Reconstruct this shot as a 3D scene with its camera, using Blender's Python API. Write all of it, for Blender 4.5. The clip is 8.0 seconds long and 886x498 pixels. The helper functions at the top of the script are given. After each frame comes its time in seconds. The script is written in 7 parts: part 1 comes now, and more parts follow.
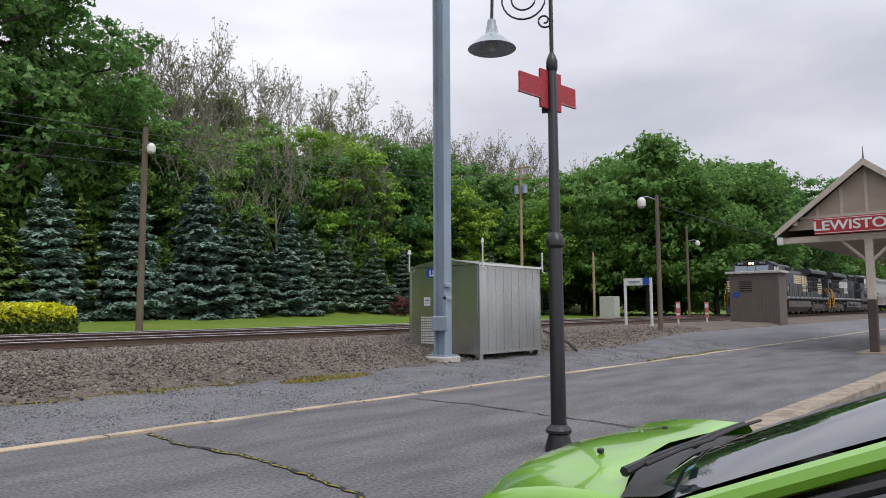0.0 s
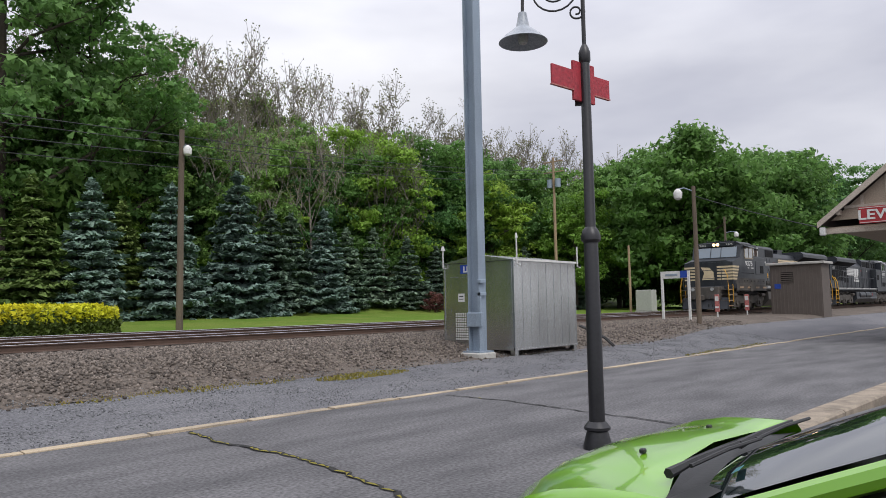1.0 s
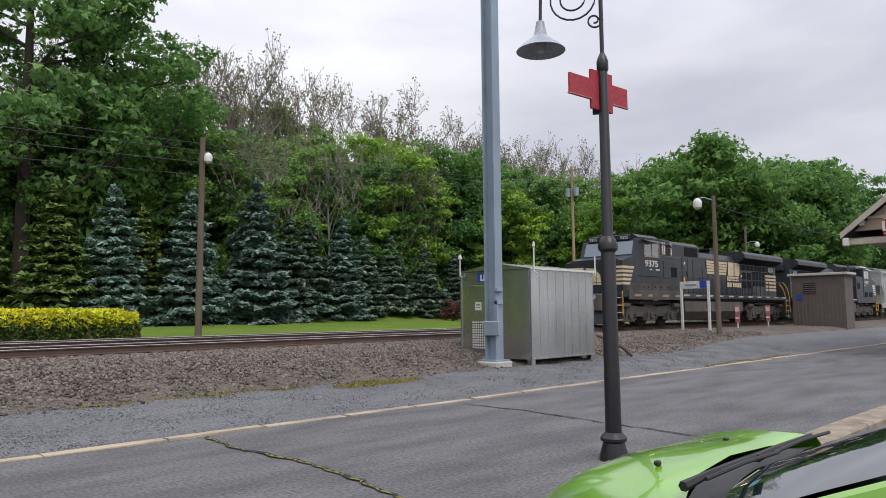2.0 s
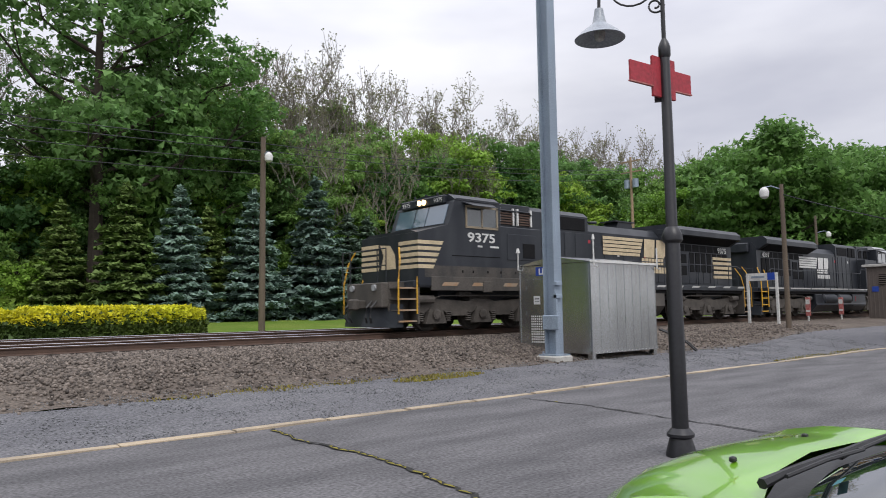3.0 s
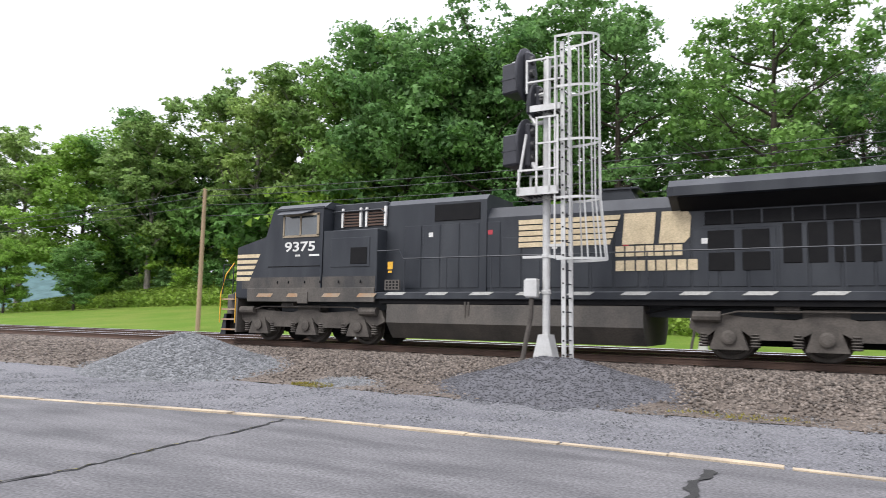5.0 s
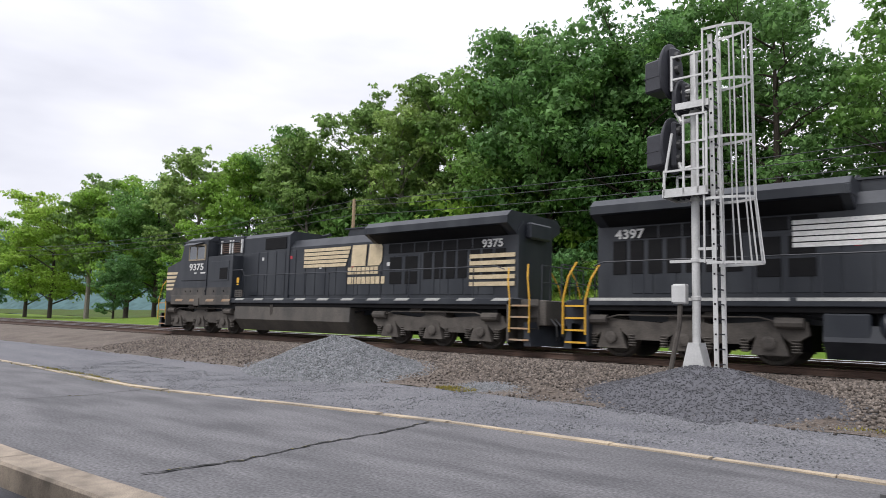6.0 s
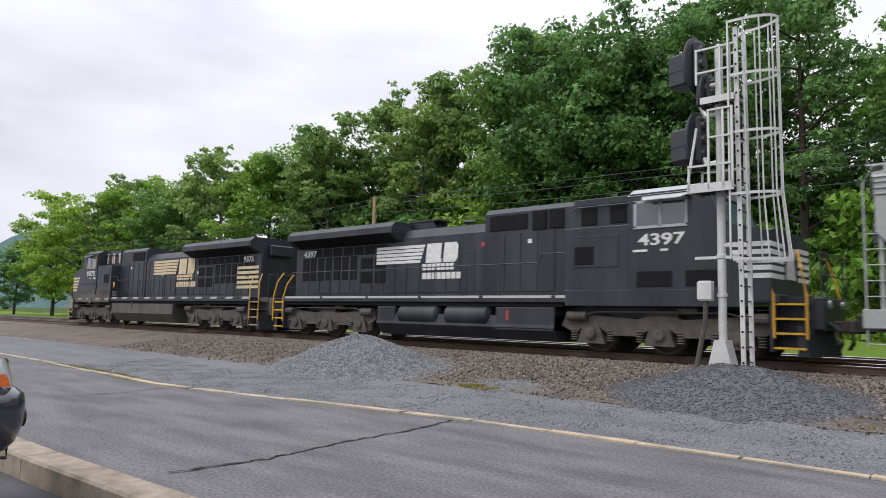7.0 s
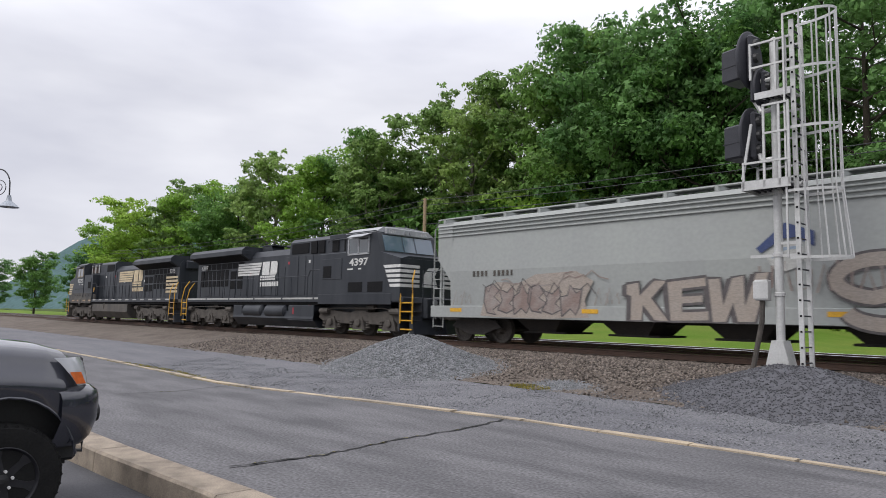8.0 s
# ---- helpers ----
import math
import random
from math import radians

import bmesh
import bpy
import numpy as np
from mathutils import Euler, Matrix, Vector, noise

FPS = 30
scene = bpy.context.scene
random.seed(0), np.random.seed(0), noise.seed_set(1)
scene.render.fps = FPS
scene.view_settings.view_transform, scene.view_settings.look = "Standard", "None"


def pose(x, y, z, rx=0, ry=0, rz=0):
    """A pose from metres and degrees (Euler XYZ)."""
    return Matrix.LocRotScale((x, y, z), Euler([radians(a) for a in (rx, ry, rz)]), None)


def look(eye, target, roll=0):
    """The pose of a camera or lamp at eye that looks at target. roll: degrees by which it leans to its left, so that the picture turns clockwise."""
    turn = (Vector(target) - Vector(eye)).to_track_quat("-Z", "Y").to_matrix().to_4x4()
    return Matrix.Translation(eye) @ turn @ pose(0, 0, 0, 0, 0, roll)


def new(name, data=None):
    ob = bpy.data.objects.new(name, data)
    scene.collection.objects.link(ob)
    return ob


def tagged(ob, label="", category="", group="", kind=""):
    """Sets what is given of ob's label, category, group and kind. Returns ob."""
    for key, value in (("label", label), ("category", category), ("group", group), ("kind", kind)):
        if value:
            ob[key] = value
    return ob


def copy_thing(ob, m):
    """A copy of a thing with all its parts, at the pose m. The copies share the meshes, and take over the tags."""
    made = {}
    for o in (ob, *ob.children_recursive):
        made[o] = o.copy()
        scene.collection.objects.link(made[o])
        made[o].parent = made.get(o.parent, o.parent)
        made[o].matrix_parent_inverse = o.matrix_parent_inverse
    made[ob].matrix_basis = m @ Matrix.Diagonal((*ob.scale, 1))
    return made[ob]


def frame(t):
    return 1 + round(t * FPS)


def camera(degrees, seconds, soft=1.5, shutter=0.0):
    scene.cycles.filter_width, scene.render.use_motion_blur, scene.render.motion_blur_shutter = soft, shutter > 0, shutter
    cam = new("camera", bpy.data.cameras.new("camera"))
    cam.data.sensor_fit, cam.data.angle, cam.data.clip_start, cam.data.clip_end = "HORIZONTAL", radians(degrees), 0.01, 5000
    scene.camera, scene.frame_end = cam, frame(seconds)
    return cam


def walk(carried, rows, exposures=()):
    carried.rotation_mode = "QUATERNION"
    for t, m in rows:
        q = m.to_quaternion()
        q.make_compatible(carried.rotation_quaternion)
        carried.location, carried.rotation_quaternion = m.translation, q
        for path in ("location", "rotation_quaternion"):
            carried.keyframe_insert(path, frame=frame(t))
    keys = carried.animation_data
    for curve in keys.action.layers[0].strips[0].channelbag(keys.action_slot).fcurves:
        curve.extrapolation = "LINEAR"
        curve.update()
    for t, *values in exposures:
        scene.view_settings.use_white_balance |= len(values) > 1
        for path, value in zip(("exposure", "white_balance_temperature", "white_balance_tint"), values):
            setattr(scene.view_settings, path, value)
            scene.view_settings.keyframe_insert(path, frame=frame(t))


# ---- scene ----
cam = camera(65.3, 8.0, 0.9, 0.15)
PATH = [
    (0, (0.41, -0.644, 1.669), (1.912, 0.665, 1.84), -0.3),
    (0.5, (0.424, -0.609, 1.675), (1.876, 0.757, 1.83), -0.3),
    (1, (0.44, -0.609, 1.684), (1.878, 0.772, 1.844), -1.0),
    (1.5, (0.456, -0.622, 1.685), (1.871, 0.78, 1.862), -0.7),
    (3, (0.449, -0.579, 1.674), (1.73, 0.948, 1.845), -0.8),
    (3.5, (0.381, -0.512, 1.664), (1.272, 1.269, 1.843), -0.9),
    (4, (0.024, -0.731, 1.749), (0.298, 1.243, 1.924), -0.8),
    (4.5, (0.11, -0.991, 1.807), (-0.344, 0.948, 1.989), -0.6),
    (5, (0.392, -0.883, 1.78), (-0.567, 0.861, 1.981), 1.1),
    (6.5, (0.454, -0.91, 1.796), (-0.864, 0.58, 1.998), 1.3),
    (7, (0.387, -0.898, 1.802), (-0.952, 0.575, 2.0), 1.4),
    (7.5, (0.455, -0.927, 1.806), (-0.947, 0.486, 2.002), 1.4),
    (8, (0.496, -0.981, 1.804), (-0.948, 0.389, 1.999), 1.3),
]
walk(cam, [(t, look(eye, target, roll)) for t, eye, target, roll in PATH],
     exposures=[(0, -0.1), (3.0, -0.05), (3.5, 0.0), (4.0, 0.1), (4.5, 0.6), (5.0, 0.65), (5.4, 0.45), (6.5, 0.12), (7.4, 0.1), (8.0, -0.05)])

# ---- world and light ----
world = bpy.data.worlds.new("overcast_sky")
scene.world = world
world.use_nodes = True
wn, wl = world.node_tree.nodes, world.node_tree.links
wn.clear()
SUN_EL, SUN_ROT = radians(52), radians(200)
w_out = wn.new("ShaderNodeOutputWorld")
w_bg = wn.new("ShaderNodeBackground")
w_sky = wn.new("ShaderNodeTexSky")
w_sky.sky_type, w_sky.sun_disc = "NISHITA", False
w_sky.sun_elevation, w_sky.sun_rotation = SUN_EL, SUN_ROT
w_sky.air_density, w_sky.dust_density = 1.0, 2.0
w_co = wn.new("ShaderNodeTexCoord")
w_map = wn.new("ShaderNodeMapping")
w_map.inputs["Scale"].default_value = (1.0, 1.0, 3.2)
w_n = wn.new("ShaderNodeTexNoise")
w_n.inputs["Scale"].default_value, w_n.inputs["Detail"].default_value, w_n.inputs["Roughness"].default_value = 1.6, 5.0, 0.5
w_ramp = wn.new("ShaderNodeValToRGB")
w_ramp.color_ramp.elements[0].position, w_ramp.color_ramp.elements[0].color = 0.32, (6.3, 6.4, 7.4, 1)
w_ramp.color_ramp.elements[1].position, w_ramp.color_ramp.elements[1].color = 0.66, (10.4, 10.4, 11.0, 1)
w_mix = wn.new("ShaderNodeMixRGB")
w_mix.inputs["Fac"].default_value = 0.93
wl.new(w_co.outputs["Generated"], w_map.inputs["Vector"])
wl.new(w_map.outputs["Vector"], w_n.inputs["Vector"])
wl.new(w_n.outputs["Fac"], w_ramp.inputs["Fac"])
wl.new(w_sky.outputs["Color"], w_mix.inputs[1])
wl.new(w_ramp.outputs["Color"], w_mix.inputs[2])
w_sep = wn.new("ShaderNodeSeparateXYZ")
wl.new(w_co.outputs["Generated"], w_sep.inputs[0])
w_up = wn.new("ShaderNodeMapRange")
w_up.inputs[1].default_value, w_up.inputs[2].default_value, w_up.inputs[3].default_value, w_up.inputs[4].default_value = 0.3, 1.0, 1.0, 2.3
wl.new(w_sep.outputs["Z"], w_up.inputs[0])
w_mul = wn.new("ShaderNodeMixRGB")
w_mul.blend_type, w_mul.inputs["Fac"].default_value = "MULTIPLY", 1.0
wl.new(w_mix.outputs["Color"], w_mul.inputs[1])
wl.new(w_up.outputs[0], w_mul.inputs[2])
wl.new(w_mul.outputs["Color"], w_bg.inputs["Color"])
wl.new(w_bg.outputs["Background"], w_out.inputs["Surface"])
w_bg.inputs["Strength"].default_value = 0.1

sun_data = bpy.data.lights.new("sun", "SUN")
sun_data.energy, sun_data.angle, sun_data.color = 1.5, radians(25), (1.0, 0.97, 0.93)
sun = new("sun", sun_data)
sun.matrix_world = look((0, 0, 50), (0 - 30 * math.sin(SUN_ROT) * math.cos(SUN_EL), 0 - 30 * math.cos(SUN_ROT) * math.cos(SUN_EL), 50 - 30 * math.sin(SUN_EL)))
scene.view_settings.exposure = 0.0

# ---- materials ----
def shader(name, colour, rough=0.6, metal=0.0, other=None, scale=3.0, amount=0.5, fine=40.0, bump=0.15, bump_size=0.01, random_tint=0.0, island=0.0, spec=0.5, streak=0.0, coat=0.0, grain=0.22, lay=0.0):
    """A surface with broad stains towards the colour other, fine grain and relief."""
    m = bpy.data.materials.new(name)
    m.use_nodes = True
    n, l = m.node_tree.nodes, m.node_tree.links
    p = n["Principled BSDF"]
    p.inputs["Roughness"].default_value, p.inputs["Metallic"].default_value = rough, metal
    p.inputs["Specular IOR Level"].default_value = spec
    p.inputs["Coat Weight"].default_value = coat
    other = other or tuple(c * 0.7 for c in colour)
    co = n.new("ShaderNodeTexCoord")
    src = co.outputs["Object"]
    if streak or lay:
        mp = n.new("ShaderNodeMapping")
        mp.inputs["Scale"].default_value = (lay or 1.0, 1.0, streak or 1.0)
        l.new(src, mp.inputs["Vector"])
        src = mp.outputs["Vector"]
    a = n.new("ShaderNodeTexNoise")
    a.inputs["Scale"].default_value, a.inputs["Detail"].default_value = scale, 6.0
    b = n.new("ShaderNodeTexNoise")
    b.inputs["Scale"].default_value, b.inputs["Detail"].default_value = fine, 3.0
    l.new(src, a.inputs["Vector"])
    l.new(co.outputs["Object"], b.inputs["Vector"])
    r = n.new("ShaderNodeMapRange")
    r.inputs[1].default_value, r.inputs[2].default_value, r.inputs[4].default_value = 0.38, 0.68, amount
    l.new(a.outputs["Fac"], r.inputs[0])
    mix = n.new("ShaderNodeMixRGB")
    mix.inputs[1].default_value, mix.inputs[2].default_value = (*colour, 1), (*other, 1)
    l.new(r.outputs[0], mix.inputs["Fac"])
    hs = n.new("ShaderNodeHueSaturation")
    l.new(mix.outputs[0], hs.inputs["Color"])
    r2 = n.new("ShaderNodeMapRange")
    r2.inputs[1].default_value, r2.inputs[2].default_value, r2.inputs[3].default_value, r2.inputs[4].default_value = 0.3, 0.7, 1 - grain, 1 + grain
    l.new(b.outputs["Fac"], r2.inputs[0])
    value = r2.outputs[0]
    if random_tint or island:
        src2 = n.new("ShaderNodeNewGeometry").outputs["Random Per Island"] if island else n.new("ShaderNodeObjectInfo").outputs["Random"]
        k = island or random_tint
        r3 = n.new("ShaderNodeMapRange")
        r3.inputs[3].default_value, r3.inputs[4].default_value = 1 - k, 1 + k
        l.new(src2, r3.inputs[0])
        mu = n.new("ShaderNodeMath")
        mu.operation = "MULTIPLY"
        l.new(value, mu.inputs[0])
        l.new(r3.outputs[0], mu.inputs[1])
        value = mu.outputs[0]
    l.new(value, hs.inputs["Value"])
    l.new(hs.outputs[0], p.inputs["Base Color"])
    if bump:
        bp = n.new("ShaderNodeBump")
        bp.inputs["Strength"].default_value, bp.inputs["Distance"].default_value = bump, bump_size
        l.new(b.outputs["Fac"], bp.inputs["Height"])
        l.new(bp.outputs[0], p.inputs["Normal"])
    return m


def leaf_shader(name, colour, other, through_light=0.46):
    m = bpy.data.materials.new(name)
    m.use_nodes = True
    n, l = m.node_tree.nodes, m.node_tree.links
    p = n["Principled BSDF"]
    p.inputs["Roughness"].default_value = 0.55
    p.inputs["Specular IOR Level"].default_value = 0.25
    g = n.new("ShaderNodeNewGeometry")
    oi = n.new("ShaderNodeObjectInfo")
    co = n.new("ShaderNodeTexCoord")
    a = n.new("ShaderNodeTexNoise")
    a.inputs["Scale"].default_value = 0.45
    l.new(co.outputs["Object"], a.inputs["Vector"])
    r = n.new("ShaderNodeMapRange")
    r.inputs[1].default_value, r.inputs[2].default_value = 0.35, 0.65
    l.new(a.outputs["Fac"], r.inputs[0])
    mix = n.new("ShaderNodeMixRGB")
    mix.inputs[1].default_value, mix.inputs[2].default_value = (*colour, 1), (*other, 1)
    l.new(r.outputs[0], mix.inputs["Fac"])
    hs = n.new("ShaderNodeHueSaturation")
    l.new(mix.outputs[0], hs.inputs["Color"])
    v = n.new("ShaderNodeMapRange")
    v.inputs[3].default_value, v.inputs[4].default_value = 0.62, 1.38
    l.new(g.outputs["Random Per Island"], v.inputs[0])
    h = n.new("ShaderNodeMapRange")
    h.inputs[3].default_value, h.inputs[4].default_value = 0.485, 0.515
    l.new(oi.outputs["Random"], h.inputs[0])
    tv = n.new("ShaderNodeMapRange")
    tv.inputs[3].default_value, tv.inputs[4].default_value = 1.2, 0.78
    l.new(oi.outputs["Random"], tv.inputs[0])
    vm = n.new("ShaderNodeMath")
    vm.operation = "MULTIPLY"
    l.new(v.outputs[0], vm.inputs[0])
    l.new(tv.outputs[0], vm.inputs[1])
    l.new(vm.outputs[0], hs.inputs["Value"])
    l.new(h.outputs[0], hs.inputs["Hue"])
    l.new(hs.outputs[0], p.inputs["Base Color"])
    t = n.new("ShaderNodeBsdfTranslucent")
    l.new(hs.outputs[0], t.inputs["Color"])
    ms = n.new("ShaderNodeMixShader")
    ms.inputs[0].default_value = through_light
    l.new(p.outputs[0], ms.inputs[1])
    l.new(t.outputs[0], ms.inputs[2])
    l.new(ms.outputs[0], n["Material Output"].inputs["Surface"])
    return m


def glow(name, colour, strength):
    m = bpy.data.materials.new(name)
    m.use_nodes = True
    p = m.node_tree.nodes["Principled BSDF"]
    p.inputs["Emission Color"].default_value, p.inputs["Emission Strength"].default_value = (*colour, 1), strength
    return m


def glass(name, colour, rough=0.03):
    m = bpy.data.materials.new(name)
    m.use_nodes = True
    p = m.node_tree.nodes["Principled BSDF"]
    p.inputs["Base Color"].default_value = (*colour, 1)
    p.inputs["Roughness"].default_value, p.inputs["Specular IOR Level"].default_value = rough, 0.9
    p.inputs["Coat Weight"].default_value = 1.0
    return m


ASPHALT = shader("asphalt", (0.120, 0.117, 0.122), 0.9, other=(0.060, 0.059, 0.063), scale=1.5, amount=0.9, fine=26, bump=0.7, bump_size=0.012, grain=0.45, lay=0.3)
LOT = shader("lot_asphalt", (0.075, 0.074, 0.08), 0.9, other=(0.05, 0.05, 0.055), scale=0.9, amount=0.7, fine=60, bump=0.5, bump_size=0.012)
GRAVEL = shader("grey_gravel", (0.135, 0.134, 0.143), 0.95, other=(0.10, 0.10, 0.11), scale=1.3, amount=0.95, fine=26, bump=0.9, bump_size=0.03, grain=0.5, lay=0.18)
BALLAST = shader("ballast", (0.118, 0.096, 0.078), 0.95, other=(0.075, 0.057, 0.045), scale=0.8, amount=0.85, fine=20, bump=1.0, bump_size=0.04, grain=0.55)
STONE = shader("ballast_stone", (0.15, 0.126, 0.107), 0.9, other=(0.09, 0.072, 0.06), scale=6, amount=0.7, fine=60, bump=0.2, island=0.65)
STONE_GREY = shader("grey_stone", (0.175, 0.18, 0.187), 0.9, other=(0.10, 0.105, 0.11), scale=5, amount=0.7, fine=60, bump=0.2, island=0.4)
STONE_DARK = shader("dark_stone", (0.085, 0.085, 0.095), 0.9, other=(0.055, 0.055, 0.06), scale=5, amount=0.7, fine=60, bump=0.2, island=0.4)
GRASS = shader("mown_grass", (0.095, 0.165, 0.022), 0.9, other=(0.15, 0.19, 0.04), scale=0.35, amount=0.8, fine=18, bump=0.8, bump_size=0.05, spec=0.1)
BANK = shader("bank_soil", (0.055, 0.09, 0.02), 0.95, other=(0.055, 0.06, 0.02), scale=0.3, amount=0.8, fine=6, bump=0.8, bump_size=0.1, spec=0.1)
CONCRETE = shader("kerb_concrete", (0.29, 0.24, 0.185), 0.9, other=(0.13, 0.108, 0.085), scale=3.4, amount=0.8, fine=70, bump=0.4, bump_size=0.008)
CONCRETE_PALE = shader("pale_concrete", (0.42, 0.41, 0.38), 0.9, other=(0.28, 0.27, 0.25), scale=5, amount=0.7, fine=70, bump=0.3)
EDGING = shader("worn_yellow_edging", (0.42, 0.34, 0.24), 0.9, other=(0.22, 0.19, 0.15), scale=1.3, amount=0.95, fine=50, bump=0.4, bump_size=0.01)
CRACK = shader("crack_dark", (0.018, 0.018, 0.018), 1.0, other=(0.03, 0.03, 0.028), scale=3, fine=30, bump=0.5)
MOSS = shader("moss", (0.24, 0.20, 0.05), 0.95, other=(0.12, 0.14, 0.03), scale=8, fine=60, bump=0.8, bump_size=0.02, spec=0.1)
RUST_RAIL = shader("rail_side_rust", (0.085, 0.05, 0.035), 0.8, other=(0.05, 0.032, 0.025), scale=4, fine=50, bump=0.3)
RAIL_TOP = shader("rail_head_steel", (0.62, 0.62, 0.64), 0.22, 1.0, other=(0.45, 0.45, 0.47), scale=3, fine=80, bump=0.05)
TIE = shader("tie_wood", (0.075, 0.055, 0.043), 0.9, other=(0.045, 0.034, 0.028), scale=5, amount=0.7, fine=35, bump=0.6, random_tint=0.3)
LOCO_BLACK = shader("locomotive_black_paint", (0.015, 0.018, 0.024), 0.42, other=(0.036, 0.040, 0.046), scale=1.4, amount=0.9, fine=30, bump=0.03, streak=0.25, grain=0.12, spec=0.4)
LOCO_DUST = shader("dusty_lower_paint", (0.088, 0.078, 0.067), 0.7, other=(0.030, 0.029, 0.028), scale=1.6, amount=0.7, fine=25, bump=0.1, streak=0.4)
DUST_FILM = shader("dust_film_on_black", (0.07, 0.062, 0.053), 0.65, other=(0.024, 0.024, 0.025), scale=1.8, amount=0.9, fine=25, bump=0.03, streak=0.5)
UNDERFRAME = shader("grimy_underframe", (0.082, 0.072, 0.062), 0.85, other=(0.038, 0.033, 0.029), scale=3, amount=0.8, fine=25, bump=0.25)
# near-black for small dark parts and for shade put in as colour
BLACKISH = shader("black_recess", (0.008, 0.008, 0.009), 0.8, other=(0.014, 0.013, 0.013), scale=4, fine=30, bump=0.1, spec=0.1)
GRILLE = shader("dark_grille", (0.007, 0.007, 0.008), 0.7, other=(0.012, 0.012, 0.012), scale=4, fine=60, bump=0.3, spec=0.15)
CREAM = shader("faded_cream_paint", (0.56, 0.46, 0.30), 0.6, other=(0.40, 0.32, 0.20), scale=4, amount=0.6, fine=40, bump=0.05)
DIRTY_CREAM = shader("dirty_cream_paint", (0.30, 0.245, 0.18), 0.7, other=(0.35, 0.17, 0.06), scale=3, amount=0.7, fine=40, bump=0.05)
WHITE = shader("white_lettering", (0.62, 0.62, 0.6), 0.55, other=(0.45, 0.44, 0.42), scale=5, amount=0.5, fine=40, bump=0.03)
CAB_ROOF_PALE = shader("pale_cab_roof", (0.36, 0.37, 0.38), 0.55, other=(0.24, 0.24, 0.25), scale=3, fine=40, bump=0.05)
YELLOW = shader("safety_yellow", (0.62, 0.34, 0.02), 0.55, other=(0.42, 0.23, 0.03), scale=6, amount=0.5, fine=40, bump=0.05)
BRASS_FRAME = shader("tan_window_frame", (0.27, 0.22, 0.15), 0.5, other=(0.18, 0.15, 0.11), scale=6, fine=40, bump=0.05)
ALU = shader("bare_aluminium", (0.60, 0.615, 0.62), 0.24, 0.95, other=(0.46, 0.47, 0.47), scale=1.0, amount=0.8, fine=12, bump=0.0, streak=0.3, grain=0.07)
ALU_SIGNAL = shader("signal_aluminium", (0.52, 0.52, 0.51), 0.5, 0.25, other=(0.38, 0.38, 0.37), scale=3, amount=0.6, fine=30, bump=0.0, grain=0.07)
GALV = shader("galvanised_blue_grey", (0.27, 0.33, 0.40), 0.55, 0.25, other=(0.20, 0.24, 0.29), scale=2.5, amount=0.7, fine=30, bump=0.06, streak=0.3)
BLACK_PAINT = shader("black_lamp_paint", (0.011, 0.011, 0.014), 0.4, other=(0.019, 0.019, 0.022), scale=5, fine=30, bump=0.08)
SIGNAL_BLACK = shader("signal_head_black", (0.022, 0.023, 0.030), 0.6, other=(0.035, 0.036, 0.045), scale=4, fine=30, bump=0.05)
LAMP_GREY = shader("lamp_shade_enamel", (0.30, 0.33, 0.37), 0.35, other=(0.24, 0.26, 0.29), scale=6, fine=40, bump=0.03)
LAMP_INNER = shader("lamp_shade_inside", (0.42, 0.42, 0.40), 0.5, other=(0.3, 0.3, 0.28), scale=6, fine=40, bump=0.03)
RED_SIGN = shader("faded_red_sign", (0.36, 0.025, 0.04), 0.6, other=(0.25, 0.03, 0.04), scale=5, amount=0.6, fine=30, bump=0.05)
RED_WORN = shader("chipped_sign_rim", (0.42, 0.16, 0.14), 0.7, other=(0.3, 0.04, 0.05), scale=12, amount=0.9, fine=30, bump=0.05)
WOOD_POLE = shader("weathered_pole", (0.13, 0.10, 0.072), 0.9, other=(0.075, 0.06, 0.047), scale=4, amount=0.7, fine=35, bump=0.4, streak=0.12)
POLE_PALE = shader("pale_pole", (0.33, 0.24, 0.15), 0.9, other=(0.22, 0.16, 0.11), scale=4, fine=35, bump=0.4, streak=0.12)
HOPPER_GREY = shader("hopper_grey_paint", (0.31, 0.325, 0.31), 0.6, other=(0.275, 0.285, 0.28), scale=0.7, amount=0.6, fine=9, bump=0.02, streak=0.35, grain=0.06)
HOPPER_DARK = shader("hopper_grime", (0.030, 0.027, 0.025), 0.85, other=(0.05, 0.04, 0.033), scale=3, fine=25, bump=0.2)
GRAFFITI_TAN = shader("graffiti_tan", (0.31, 0.265, 0.225), 0.6, other=(0.30, 0.27, 0.245), scale=2, fine=30, bump=0.03)
GRAFFITI_RUST = shader("graffiti_rust", (0.21, 0.155, 0.135), 0.6, other=(0.29, 0.26, 0.24), scale=2.4, amount=0.9, fine=30, bump=0.03)
GRAFFITI_DARK = shader("graffiti_outline", (0.075, 0.065, 0.065), 0.6, other=(0.15, 0.14, 0.14), scale=5, fine=30, bump=0.03)
NAVY = shader("navy_emblem", (0.03, 0.05, 0.14), 0.5, other=(0.05, 0.07, 0.15), scale=5, fine=30, bump=0.02)
LIME = shader("lime_car_paint", (0.145, 0.35, 0.012), 0.28, other=(0.14, 0.335, 0.012), scale=2, amount=0.3, fine=8, bump=0.0, coat=1.0, grain=0.02)
CHARCOAL = shader("charcoal_truck_paint", (0.022, 0.024, 0.034), 0.25, other=(0.02, 0.022, 0.03), scale=2, amount=0.3, fine=8, bump=0.0, coat=1.0, grain=0.02)
BLACK_PLASTIC = shader("black_plastic", (0.012, 0.012, 0.013), 0.5, other=(0.02, 0.02, 0.021), scale=6, fine=50, bump=0.08)
